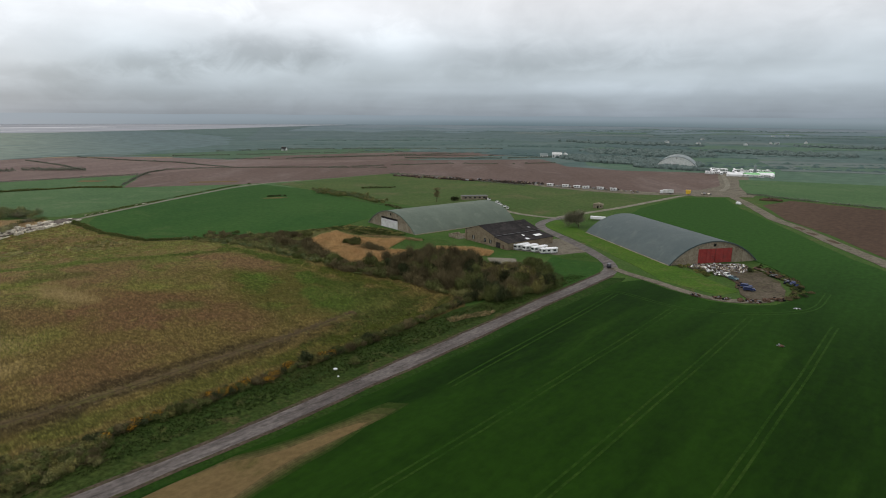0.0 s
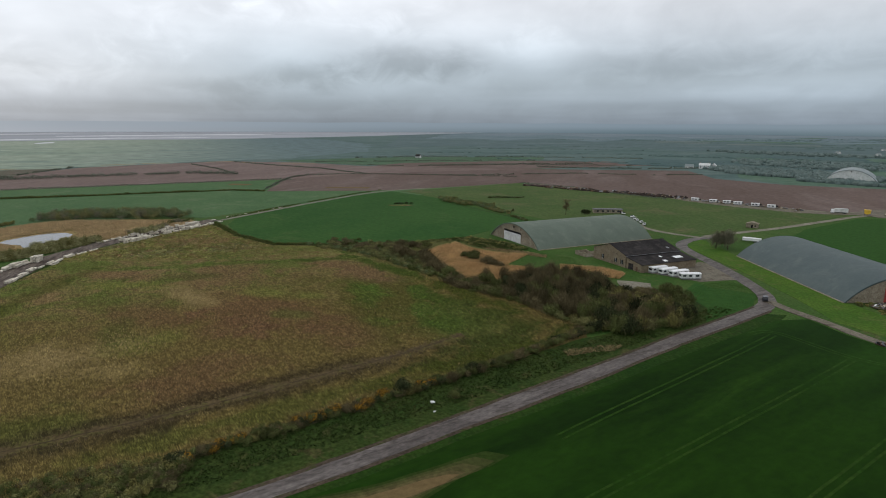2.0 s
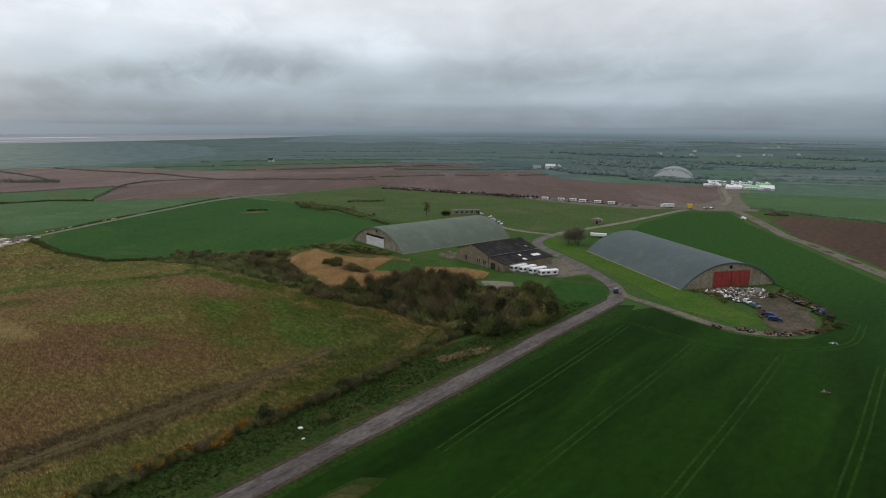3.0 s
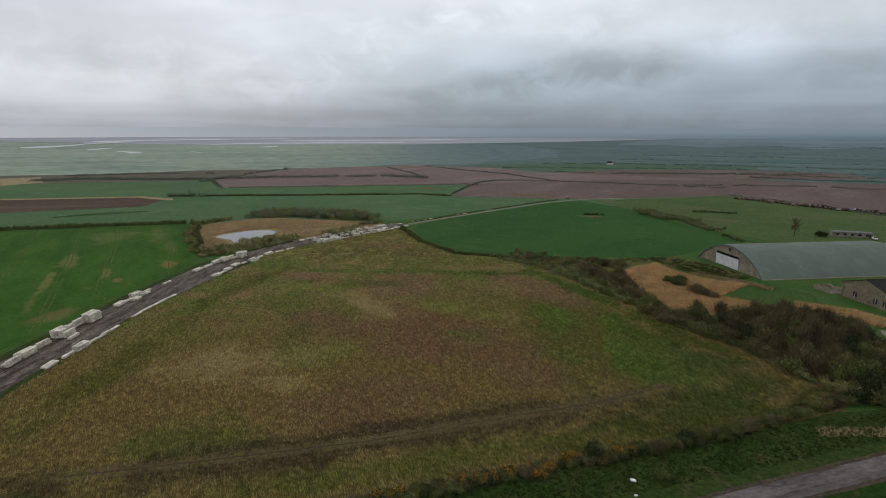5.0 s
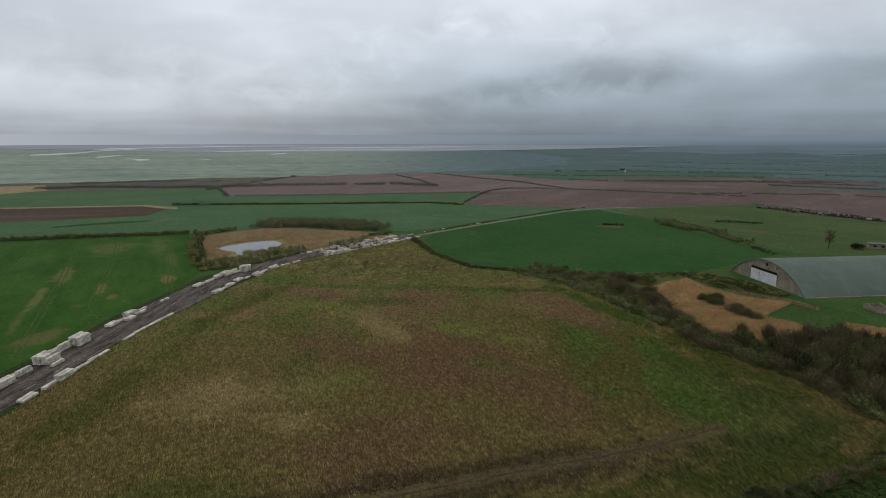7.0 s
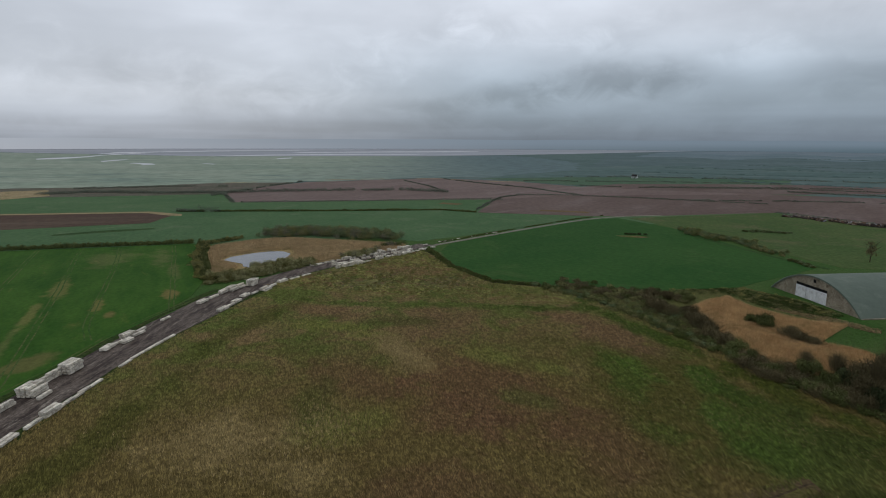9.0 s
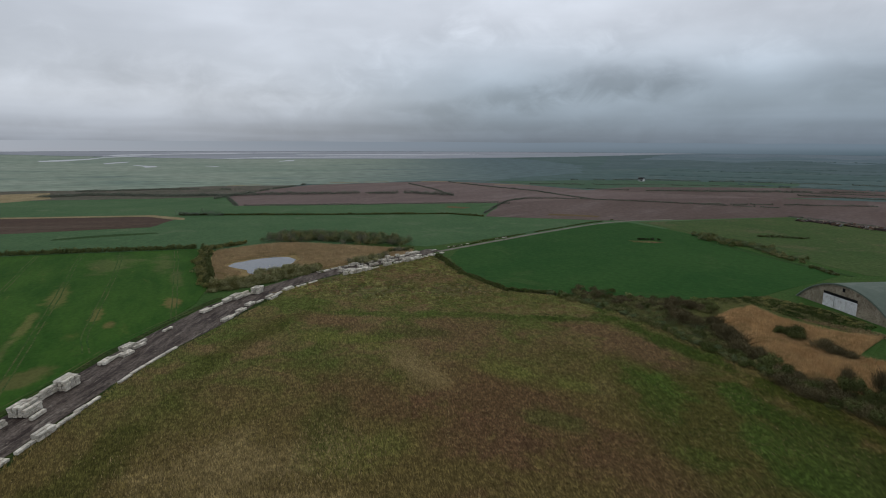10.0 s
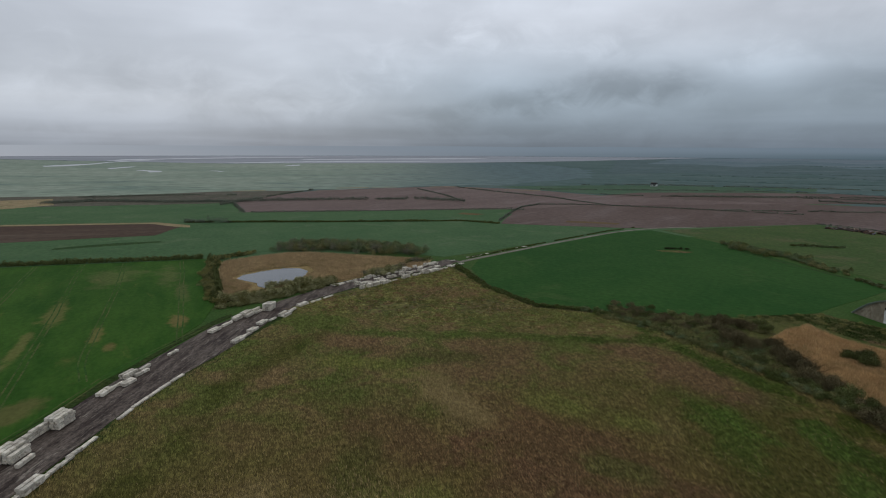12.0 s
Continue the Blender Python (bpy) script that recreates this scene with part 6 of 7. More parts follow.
def make_hangar(m, span, rise, length, roof, wall, door, door_half, door_high, leaves, lintel, label, panels=28, name="hangar", door_at=0.0):
    ob = thing(name, m, label, "hangar")
    pitch = length / panels
    inner, outer = arc(span, rise, 40), arc(span, rise, 40, 0.18)
    first = None
    for k in range(panels):
        if first is None:
            first = part("roof_panel", arch_shell(inner, outer, 0.005, pitch - 0.005), roof, ob)
            piece = first
        else:
            piece = new("roof_panel", first.data)
            piece.parent = ob
        piece.location = (0, k * pitch, 0.004 * (k % 2))
    rib_in, rib_out = arc(span, rise, 40, 0.10), arc(span, rise, 40, 0.195)
    rib = None
    for k in range(1, panels, 3):
        if rib is None:
            rib = part("roof_rib", arch_shell(rib_in, rib_out, -0.09, 0.09), roof, ob)
            piece = rib
        else:
            piece = new("roof_rib", rib.data)
            piece.parent = ob
        piece.location = (0, k * pitch, 0)
    part("front_wall", end_wall(span - 0.1, rise - 0.05, 0.35, 0.85, door_at - door_half, door_at + door_half, door_high + lintel), wall, ob)
    part("back_wall", prism([(-span / 2 + 0.1, 0)] + arc(span - 0.2, rise - 0.05, 40)[1:-1] + [(span / 2 - 0.1, 0)], length - 0.8, length - 0.3), wall, ob)
    part("roof_verge", arch_shell(arc(span, rise, 40, -0.35), arc(span, rise, 40, 0.24), -0.18, 0.02), roof, ob)
    part("inner_floor", boxes((-span / 2 + 1, span / 2 - 1, 0.6, length - 1, -0.2, 0.12)), "gravel", ob)
    # a black panel gives the dark opening above the doors
    if lintel:
        part("lintel", boxes((door_at - door_half, door_at + door_half, 0.50, 0.72, door_high, door_high + lintel)), "black", ob, "black panel standing in for the dark opening above the doors")
    wide = 2 * door_half / leaves
    for k in range(leaves):
        x0 = door_at - door_half + k * wide
        leaf = part("door", boxes((x0 + 0.06, x0 + wide - 0.06, 0.42 + 0.14 * (k % 2), 0.54 + 0.14 * (k % 2), 0.12, door_high - 0.03)), door, ob)
        for x in (x0 + 0.12, x0 + wide / 2 - 0.1, x0 + wide - 0.32):
            part("batten", boxes((x, x + 0.2, 0.34 + 0.14 * (k % 2), 0.425 + 0.14 * (k % 2), 0.2, door_high - 0.15)), door, leaf)
        for z in (0.2, door_high * 0.5, door_high - 0.4):
            part("rail", boxes((x0 + 0.1, x0 + wide - 0.1, 0.36 + 0.14 * (k % 2), 0.423 + 0.14 * (k % 2), z, z + 0.18)), door, leaf)
    part("vent", boxes((-0.9, 0.9, 0.28, 0.36, rise - 2.6, rise - 1.2)), "black", ob, "small dark vent opening")
    for x in (-0.95, 0.75):
        part("vent_frame", boxes((x, x + 0.2, 0.22, 0.34, rise - 2.7, rise - 1.1)), wall, ob)
    for side in (-1, 1):
        part("kerb", boxes((side * (span / 2 + 0.25) - 0.3, side * (span / 2 + 0.25) + 0.3, 0, length, -0.2, 0.35), bevel=0.05), wall, ob, "concrete footing kerb")
    return ob


HANGAR_A = pose(-263.7, 247.0, 0.03, 0, 0, -10)
HANGAR_B = pose(-85.8, 292.0, 0.03, 0, 0, 55.5)
make_hangar(HANGAR_A, 52.5, 10.8, 82, "roof_a", "render", "white_door", 9.2, 5.3, 3, 1.2, "arched grey-green hangar with white sliding doors", door_at=-1.8)
make_hangar(HANGAR_B, 48.5, 10.8, 84, "roof_b", "render", "red_door", 9.4, 7.2, 4, 0.0, "arched blue-grey hangar with tall red sliding doors", door_at=0.8)
make_hangar(pose(-313, 838, 0.03, 0, 0, 18), 56, 15, 60, "dome", "caravan", "dome", 4.0, 5.0, 2, 0.0, "pale arched hangar far across the fields", 16)


# ---- brick workshop ----
def make_workshop(m):
    ob = thing("workshop", m, "old brick workshop with dark patched roof and lean-to", "building")
    length = 34.0
    part("front_wall", prism([(-24, 0), (0, 0), (0, 6.0), (-12, 9.6), (-24, 6.0)], 0, 0.4), "brick", ob)
    part("back_wall", prism([(-24, 0), (0, 0), (0, 6.0), (-12, 9.6), (-24, 6.0)], length - 0.4, length), "brick", ob)
    part("side_wall", boxes((-24, -23.6, 0.4, length - 0.4, 0, 6.0)), "brick", ob)
    part("side_wall", boxes((-0.4, 0, 0.4, length - 0.4, 0, 6.0)), "brick", ob)
    part("lean_to_wall", prism([(0, 0), (11, 0), (11, 3.6), (0, 5.3)], 0.2, 0.6), "brick", ob, "stained brick wall of the lean-to")
    part("lean_to_wall", prism([(0, 0), (11, 0), (11, 3.6), (0, 5.3)], length - 0.7, length - 0.3), "brick", ob, "stained brick wall of the lean-to")
    part("lean_to_wall", boxes((10.7, 11.1, 0.6, length - 0.7, 0, 3.55)), "brick", ob, "stained brick wall of the lean-to")
    count = 11
    pitch = length / count
    for side in (-1, 1):
        shared = None
        for k in range(count):
            if shared is None:
                shared = part("roof_panel", prism([(-12, 9.65), (-12 + side * 12.5, 5.9), (-12 + side * 12.5, 6.08), (-12, 9.85)], -0.3, pitch - 0.34), "slate", ob)
                piece = shared
            else:
                piece = new("roof_panel", shared.data)
                piece.parent = ob
            piece.location = (0, k * pitch, 0.012 * (k % 2))
    shared = None
    for k in range(count):
        if shared is None:
            shared = part("lean_to_panel", prism([(0.05, 5.35), (11.5, 3.58), (11.5, 3.76), (0.05, 5.55)], 0, pitch - 0.04), "slate", ob)
            piece = shared
        else:
            piece = new("lean_to_panel", shared.data)
            piece.parent = ob
        piece.location = (0, k * pitch, 0.02 * (k % 2))
    part("ridge_cap", prism([(-12.4, 9.78), (-12, 9.98), (-11.6, 9.78), (-12, 9.86)], -0.35, length + 0.1), "slate", ob)
    part("gutter", boxes((0.55, 0.75, -0.2, length, 5.75, 5.95)), "grey", ob, "pale gutter between the two roofs")
    part("roof_light", prism([(5.0, 4.83), (7.6, 4.43), (7.6, 4.50), (5.0, 4.90)], 24, 29), "white", ob, "pale translucent roof sheet")
    part("roof_light", prism([(8.2, 4.34), (10.2, 4.02), (10.2, 4.1), (8.2, 4.42)], 15, 17), "white", ob, "pale translucent roof sheet")
    part("roof_light", prism([(3.2, 5.12), (5.0, 4.84), (5.0, 4.92), (3.2, 5.2)], 17, 18.2), "white", ob, "pale translucent roof sheet")
    part("roof_patch", prism([(-4.0, 7.42), (-2.4, 6.94), (-2.4, 7.02), (-4.0, 7.5)], 28, 29.5), "grey", ob, "grey roof patch")
    for x in (-18, -8, -3.5):
        window = part("window", boxes((x, x + 1.9, -0.06, 0.06, 1.4, 3.4)), "glass", ob)
        part("sill", boxes((x - 0.1, x + 2.0, -0.14, -0.06, 1.25, 1.4)), "render", window)
        part("mullion", boxes((x + 0.9, x + 1.0, -0.1, -0.05, 1.4, 3.4)), "white", window)
    part("door", boxes((2.0, 5.2, 0.08, 0.19, 0.05, 3.0)), "slate", ob, "dark double door")
    part("door", boxes((7.2, 8.4, 0.08, 0.19, 0.05, 2.1)), "rust", ob, "rusty door")
    part("pier", boxes((-24.2, -23.4, -0.25, 0, 0, 6.0)), "brick", ob)
    part("pier", boxes((-0.5, 0.3, -0.25, 0, 0, 5.9)), "brick", ob)
    return ob


make_workshop(pose(-185.2, 248.8, 0.05, 0, 0, -12))


def make_ruin(m):
    ob = thing("ruined_wall", m, "broken pale concrete wall of a roofless shed", "ruin")
    part("wall", prism([(0, 0), (9, 0), (9, 2.2), (6.5, 2.6), (5, 1.6), (2, 2.4), (0, 2.0)], 0, 0.3), "render", ob)
    part("wall", prism([(0, 0), (9, 0), (9, 1.8), (7, 2.3), (3, 1.5), (0, 2.2)], 6.7, 7.0), "render", ob)
    part("cross_wall", boxes((0, 0.3, 0.3, 6.7, 0, 1.9)), "render", ob)
    part("slab", boxes((0.3, 9, 0.3, 6.7, 0, 0.15)), "gravel", ob)
    return ob


make_ruin(pose(-220.5, 252.5, 0.05, 0, 0, -10))


# ---- caravans ----
def make_caravan(m, label, group, long=8.4, wide=2.8):
    ob = thing("caravan", m, label, "caravan", group)
    body = prism([(-wide / 2, 0.5), (wide / 2, 0.5), (wide / 2 + 0.04, 2.5), (-wide / 2 - 0.04, 2.5)], 0, long)
    part("body", body, "caravan", ob)
    part("roof", prism([(-wide / 2 - 0.12, 2.5), (wide / 2 + 0.12, 2.5), (wide / 2 - 0.2, 2.78), (0, 2.88), (-wide / 2 + 0.2, 2.78)], -0.12, long + 0.12), "white", ob)
    part("skirt", boxes((-wide / 2 + 0.1, wide / 2 - 0.1, 0.1, long - 0.1, 0.0, 0.5)), "grey", ob, "grey underside skirt")
    part("window", boxes((-wide / 2 + 0.4, wide / 2 - 0.4, -0.03, 0.02, 1.3, 2.15)), "glass", ob)
    for y in (0.8, 3.4, 6.6):
        part("window", boxes((wide / 2 - 0.01, wide / 2 + 0.07, y, y + 1.4, 1.3, 2.1)), "glass", ob)
        part("window", boxes((-wide / 2 - 0.07, -wide / 2 + 0.01, y, y + 1.4, 1.3, 2.1)), "glass", ob)
    part("door", boxes((wide / 2 - 0.01, wide / 2 + 0.06, 5.2, 6.0, 0.55, 2.35)), "white", ob)
    return ob


first = make_caravan(pose(-172.2, 250.4, 0.12, 0, 0, -12), "white static caravan beside the brick workshop", "caravans by the workshop", 9.0)
copy_thing(first, pose(-167.6, 251.4, 0.12, 0, 0, -13))
copy_thing(first, pose(-162.6, 252.0, 0.12, 0, 0, -16))
last = copy_thing(first, pose(-157.8, 252.0, 0.12, 0, 0, -34))
last["label"] = "white static caravan parked at an angle"
py = random.Random(61)
distant = make_caravan(pose(-302, 515, 0.12, 0, 0, -60), "off-white caravan in the row by the rubble bank", "caravans by the rubble bank", 6.4, 2.2)
for x, y, turn in ((-291, 518, -58), (-281, 518, -42), (-268, 522, -65), (-255, 523, -60), (-318, 513, -74)):
    copy_thing(distant, pose(x, y, 0.12, 0, 0, turn))
park = make_caravan(pose(-252, 806, 0.12, 0, 0, 20), "white caravan in a distant holiday park", "holiday park caravans", 11)
for row in range(6):
    for k in range(8):
        if (row, k) != (0, 0) and py.random() < 0.86:
            copy_thing(park, pose(-264 + 9.5 * k + 5 * row + py.uniform(-1, 1), 830 - 12.5 * row + 5.5 * k * (0.5 if row < 2 else -0.1) + py.uniform(-1, 1), 0.12, 0, 0, py.choice((20, 20, 75, 100))))


def make_tent(m, mat, label):
    ob = thing("marquee", m, label, "tent")
    part("wall", boxes((-5, 5, 0, 16, 0, 2.2)), "white", ob)
    part("roof", prism([(-5.3, 2.2), (5.3, 2.2), (0, 4.4)], -0.3, 16.3), mat, ob)
    return ob


make_tent(pose(-205, 772, 0.12, 0, 0, -50), "green_net", "white marquee with a green roof")
make_tent(pose(-192, 782, 0.12, 0, 0, -50), "white", "white marquee in the holiday park")
make_tent(pose(-222, 762, 0.12, 0, 0, -64), "white", "white marquee in the holiday park")
make_tent(pose(-196, 800, 0.12, 0, 0, -80), "green_net", "white marquee with a green roof")


def make_tower(m):
    ob = thing("tower", m, "slim pale tower beside the holiday park", "tower")
    bm = bmesh.new()
    bmesh.ops.create_cone(bm, cap_ends=True, segments=12, radius1=2.2, radius2=1.5, depth=8, matrix=Matrix.Translation((0, 0, 4)))
    part("shaft", bm, "dome", ob)
    bm = bmesh.new()
    bmesh.ops.create_cone(bm, cap_ends=True, segments=12, radius1=1.9, radius2=0.1, depth=3, matrix=Matrix.Translation((0, 0, 9.5)))
    part("cap", bm, "dome", ob)


make_tower(pose(-209, 830, 0.1))


# ---- farmhouses ----
def make_house(m, wide, long, eaves, ridge, label, chimneys=2, name="farmhouse", roof="slate"):
    ob = thing(name, m, label, "house")
    part("wall", prism([(-wide / 2, 0), (wide / 2, 0), (wide / 2, eaves), (0, ridge), (-wide / 2, eaves)], 0, long), "caravan", ob)
    for side in (-1, 1):
        part("roof", prism([(0, ridge + 0.05), (side * (wide / 2 + 0.4), eaves - 0.2), (side * (wide / 2 + 0.4), eaves + 0.05), (0, ridge + 0.3)], -0.3, long + 0.3), roof, ob)
    for k in range(chimneys):
        y = 0.6 + k * (long - 2.2)
        part("chimney", boxes((-0.5, 0.5, y, y + 1.0, ridge - 0.4, ridge + 1.4), bevel=0.05), "render", ob)
    for side in (-1, 1):
        for y in (1.6, long / 2 - 0.6, long - 2.8):
            for z in ((0.9, 3.2) if eaves > 4.5 else (1.0,)):
                part("window", boxes((side * wide / 2 - 0.04, side * wide / 2 + 0.04, y, y + 1.2, z, z + 1.3)), "glass", ob)
    part("door", boxes((wide / 2 - 0.03, wide / 2 + 0.06, long / 2 + 1.2, long / 2 + 2.3, 0, 2.1)), "slate", ob)
    return ob


make_house(pose(-546, 892, 0.1, 0, 0, -62), 9, 16, 5.4, 8.6, "white rendered farmhouse far across the fields", roof="caravan")
make_house(pose(-566, 885, 0.1, 0, 0, -62), 8, 13, 3.4, 6.2, "low white farm outbuilding", 0, "farm_outbuilding", "dome")
make_house(pose(-528, 902, 0.1, 0, 0, 25), 8, 10, 5.0, 8.0, "white gabled farmhouse wing", 1, roof="caravan")
make_house(pose(-1030, 672, 0.1, 0, 0, -60), 7, 10, 3.4, 6.4, "small white farmhouse at the marsh edge", 1)
far_house = make_house(pose(-420, 1780, 0.7, 0, 0, 10), 7, 11, 3.0, 5.4, "tiny pale house in the far plain", 1, roof="dome")
far_house["group"] = "far houses"
for k in range(11):
    copy_thing(far_house, pose(py.uniform(-900, 700), py.uniform(1500, 3300), 0.7, 0, 0, py.uniform(0, 180)))


def make_shed(m):
    ob = thing("hut", m, "small grey concrete hut with sagging roof", "hut")
    part("wall", boxes((-3.5, 3.5, 0, 5, 0, 2.6)), "render", ob)
    part("roof", prism([(-3.9, 2.6), (3.9, 2.6), (3.9, 2.8), (0, 4.0), (-3.9, 2.8)], -0.4, 5.4), "render", ob)
    part("doorway", boxes((-0.6, 0.6, -0.04, 0.05, 0, 2.0)), "black", ob)
    part("window", boxes((1.6, 2.6, -0.04, 0.05, 1.0, 1.9)), "black", ob)


make_shed(pose(-210, 413, 0.1, 0, 0, 20))


def make_annex(m):
    ob = thing("flat_roofed_block", m, "low grey-white flat-roofed block behind the hangar", "building")
    part("wall", boxes((0, 22, 0, 6, 0, 2.8)), "render", ob)
    part("roof", boxes((-0.4, 22.4, -0.4, 6.4, 2.8, 3.1), bevel=0.04), "grey", ob)
    for x in (2, 6, 10, 14, 18):
        part("window", boxes((x, x + 1.8, -0.05, 0.05, 1.0, 2.2)), "glass", ob)
    part("door", boxes((20, 21, -0.05, 0.05, 0, 2.1)), "slate", ob)


make_annex(pose(-315, 377, 0.1, 0, 0, 52))


# ---- vehicles ----
def wheel(ob, x, y, radius, wide):
    bm = bmesh.new()
    bmesh.ops.create_cone(bm, cap_ends=True, segments=16, radius1=radius, radius2=radius, depth=wide, matrix=pose(x, y, radius, 0, 90, 0))
    tyre = part("wheel", bm, "tyre", ob)
    bm = bmesh.new()
    bmesh.ops.create_cone(bm, cap_ends=True, segments=12, radius1=radius * 0.55, radius2=radius * 0.55, depth=wide + 0.03, matrix=pose(x, y, radius, 0, 90, 0))
    part("rim", bm, "grey", tyre)


def make_car(m, paint, label, tall=1.85, long=4.5, group=""):
    """A boxy off-road car, its front towards -y."""
    ob = thing("car", m, label, "car", group)
    w = 0.92
    side = [(-long / 2, 0.42), (-long / 2, 0.95), (-long / 2 + 0.15, 1.08), (-long / 2 + 1.2, 1.15), (-long / 2 + 1.75, tall), (long / 2 - 0.35, tall), (long / 2 - 0.05, 1.1), (long / 2, 0.42)]
    bm = prism([(y, z) for y, z in side], -w, w)
    bmesh.ops.rotate(bm, verts=bm.verts, cent=(0, 0, 0), matrix=Matrix.Rotation(radians(90), 3, "Z"))
    bmesh.ops.bevel(bm, geom=list(bm.edges), offset=0.06, segments=1, affect="EDGES", profile=0.5)
    part("body", bm, paint, ob)
    for x in (-w, w):
        for y in (-long / 2 + 0.85, long / 2 - 0.85):
            wheel(ob, x * 0.93, y, 0.37, 0.24)
        part("side_window", boxes((x - 0.02, x + 0.02, -0.45, 0.55, 1.2, tall - 0.18)), "glass", ob)
        part("side_window", boxes((x - 0.02, x + 0.02, 0.68, long / 2 - 0.5, 1.2, tall - 0.18)), "glass", ob)
        part("headlight", boxes((x * 0.72 - 0.14, x * 0.72 + 0.14, -long / 2 - 0.03, -long / 2 + 0.04, 0.72, 0.9)), "lamp", ob)
    bm = boxes((-0.78, 0.78, -0.02, 0.02, 0, 0.82))
    bmesh.ops.transform(bm, verts=bm.verts, matrix=pose(0, -long / 2 + 1.22, 1.14, -38, 0, 0))
    part("windscreen", bm, "glass", ob)
    part("bumper", boxes((-w, w, -long / 2 - 0.1, -long / 2 + 0.05, 0.42, 0.62), bevel=0.03), "tyre", ob)
    part("rear_bumper", boxes((-w, w, long / 2 - 0.05, long / 2 + 0.1, 0.42, 0.62), bevel=0.03), "tyre", ob)
    return ob


make_car(pose(-118.8, 249.6, 0.13, 0, 0, 209), "car", "black off-road car driving on the farm road", 2.0, 4.7)
make_car(pose(-72.8, 269.6, 0.28, 0, 0, 40), "caravan", "old white car dumped in the yard", 1.6)
make_car(pose(-59.4, 252.6, 0.28, 0, 0, 110), "blue", "blue scrap car parked in the yard", 1.6)
make_car(pose(-61.6, 256.6, 0.28, 0, 0, 95), "blue", "blue scrap car parked in the yard", 1.6)
make_car(pose(-69.2, 266.0, 0.28, 0, 0, 60), "teal", "dull teal scrap car beside the heap", 1.5)
py = random.Random(62)
parked = make_car(pose(-257, 361, 0.2, 0, 0, 30), "caravan", "white car parked behind the hangar", 1.6, 4.3, "cars behind the hangar")
for x, y, turn in ((-264, 367, 25), (-271, 372, 40), (-277, 377, 30), (-283, 382, 20), (-297, 390, 60)):
    copy_thing(parked, pose(x, y, 0.2, 0, 0, turn))


def make_lorry(m):
    ob = thing("lorry", m, "white box lorry parked by the rubble bank", "lorry")
    part("box_body", boxes((-1.25, 1.25, 2.6, 11.6, 1.1, 3.9), bevel=0.05), "caravan", ob)
    part("cab", boxes((-1.2, 1.2, 0, 2.3, 0.6, 3.2), bevel=0.12), "white", ob)
    part("windscreen", boxes((-1.05, 1.05, -0.03, 0.03, 1.8, 2.8)), "glass", ob)
    part("chassis", boxes((-0.6, 0.6, 1.0, 11.4, 0.7, 1.1)), "tyre", ob)
    for x in (-1.05, 1.05):
        for y in (1.1, 8.6, 9.8):
            wheel(ob, x, y, 0.5, 0.3)


make_lorry(pose(-211, 534, 0.15, 0, 0, -55))


def make_trailer(m):
    ob = thing("flatbed_trailer", m, "white-sheeted trailer beside a bare tree", "trailer")
    part("bed", boxes((-1.3, 1.3, 0, 10, 0.9, 1.15)), "grey", ob)
    part("cover", prism([(-1.3, 1.15), (1.3, 1.15), (1.25, 2.6), (0, 2.9), (-1.25, 2.6)], 0.1, 9.9), "white", ob, "white sheet cover")
    for x in (-1.05, 1.05):
        for y in (6.6, 7.8):
            wheel(ob, x, y, 0.45, 0.28)
    part("drawbar", boxes((-0.1, 0.1, -1.4, 0, 0.7, 0.9)), "rust", ob)
    part("prop_stand", boxes((-0.1, 0.1, -1.3, -1.1, 0.0, 0.75)), "rust", ob)


make_trailer(pose(-188.5, 361.5, 0.1, 0, 0, -70))


def make_hopper(m):
    ob = thing("hopper", m, "yellow steel hopper on legs by the track", "hopper")
    part("bin", prism([(-2.2, 4.8), (2.2, 4.8), (2.0, 2.4), (1.0, 1.6), (-1.0, 1.6), (-2.0, 2.4)], -2, 2), "yellow", ob)
    for x in (-1.9, 1.7):
        for y in (-1.9, 1.7):
            part("leg", boxes((x, x + 0.2, y, y + 0.2, 0, 2.6)), "rust", ob)
    part("chute", boxes((-0.5, 0.5, -0.5, 0.5, 0.9, 1.65)), "rust", ob)


make_hopper(pose(-188, 540, 0.16, 0, 0, 20))


# ---- stacks of stone along the runway ----
def make_stack(m, long, columns, high, seed, label):
    """Packs of pale cut stone side by side on timber bearers."""
    py = random.Random(seed)
    ob = thing("stone_stack", m, label, "stone stack", "stone stacks on the runway")
    for y in (-long * 0.32, long * 0.28):
        part("bearer", boxes((-columns * 0.62, columns * 0.62, y, y + 0.14, 0, 0.1)), "timber", ob)
    layers = max(1, round(high / 0.75))
    tall = high / layers
    for c in range(columns):
        x = (c - columns / 2) * 1.22
        for k in range(layers):
            if k == layers - 1 and layers > 1 and py.random() < 0.18:
                continue
            cut, slip = py.uniform(0, 0.5), py.uniform(-0.35, 0.35)
            third = long / 3
            halves = ((-1.5 * third, -0.5 * third - 0.09), (-0.5 * third + 0.09, 0.5 * third - 0.09), (0.5 * third + 0.09, 1.5 * third - cut)) if py.random() < 0.6 else ((-long / 2, -0.1), (0.1, long / 2 - cut))
            for y0, y1 in halves:
                part("pack", boxes((x + 0.12, x + 1.10, y0 + slip, y1 + slip, 0.1 + k * tall + 0.05, 0.1 + (k + 1) * tall - 0.05), bevel=0.04), "block", ob)
    return ob


LANE = [(-128, -79), (-200, -50), (-247, -34), (-282, -22), (-307, -10), (-339, 8), (-360, 20), (-397, 56), (-438, 120)]


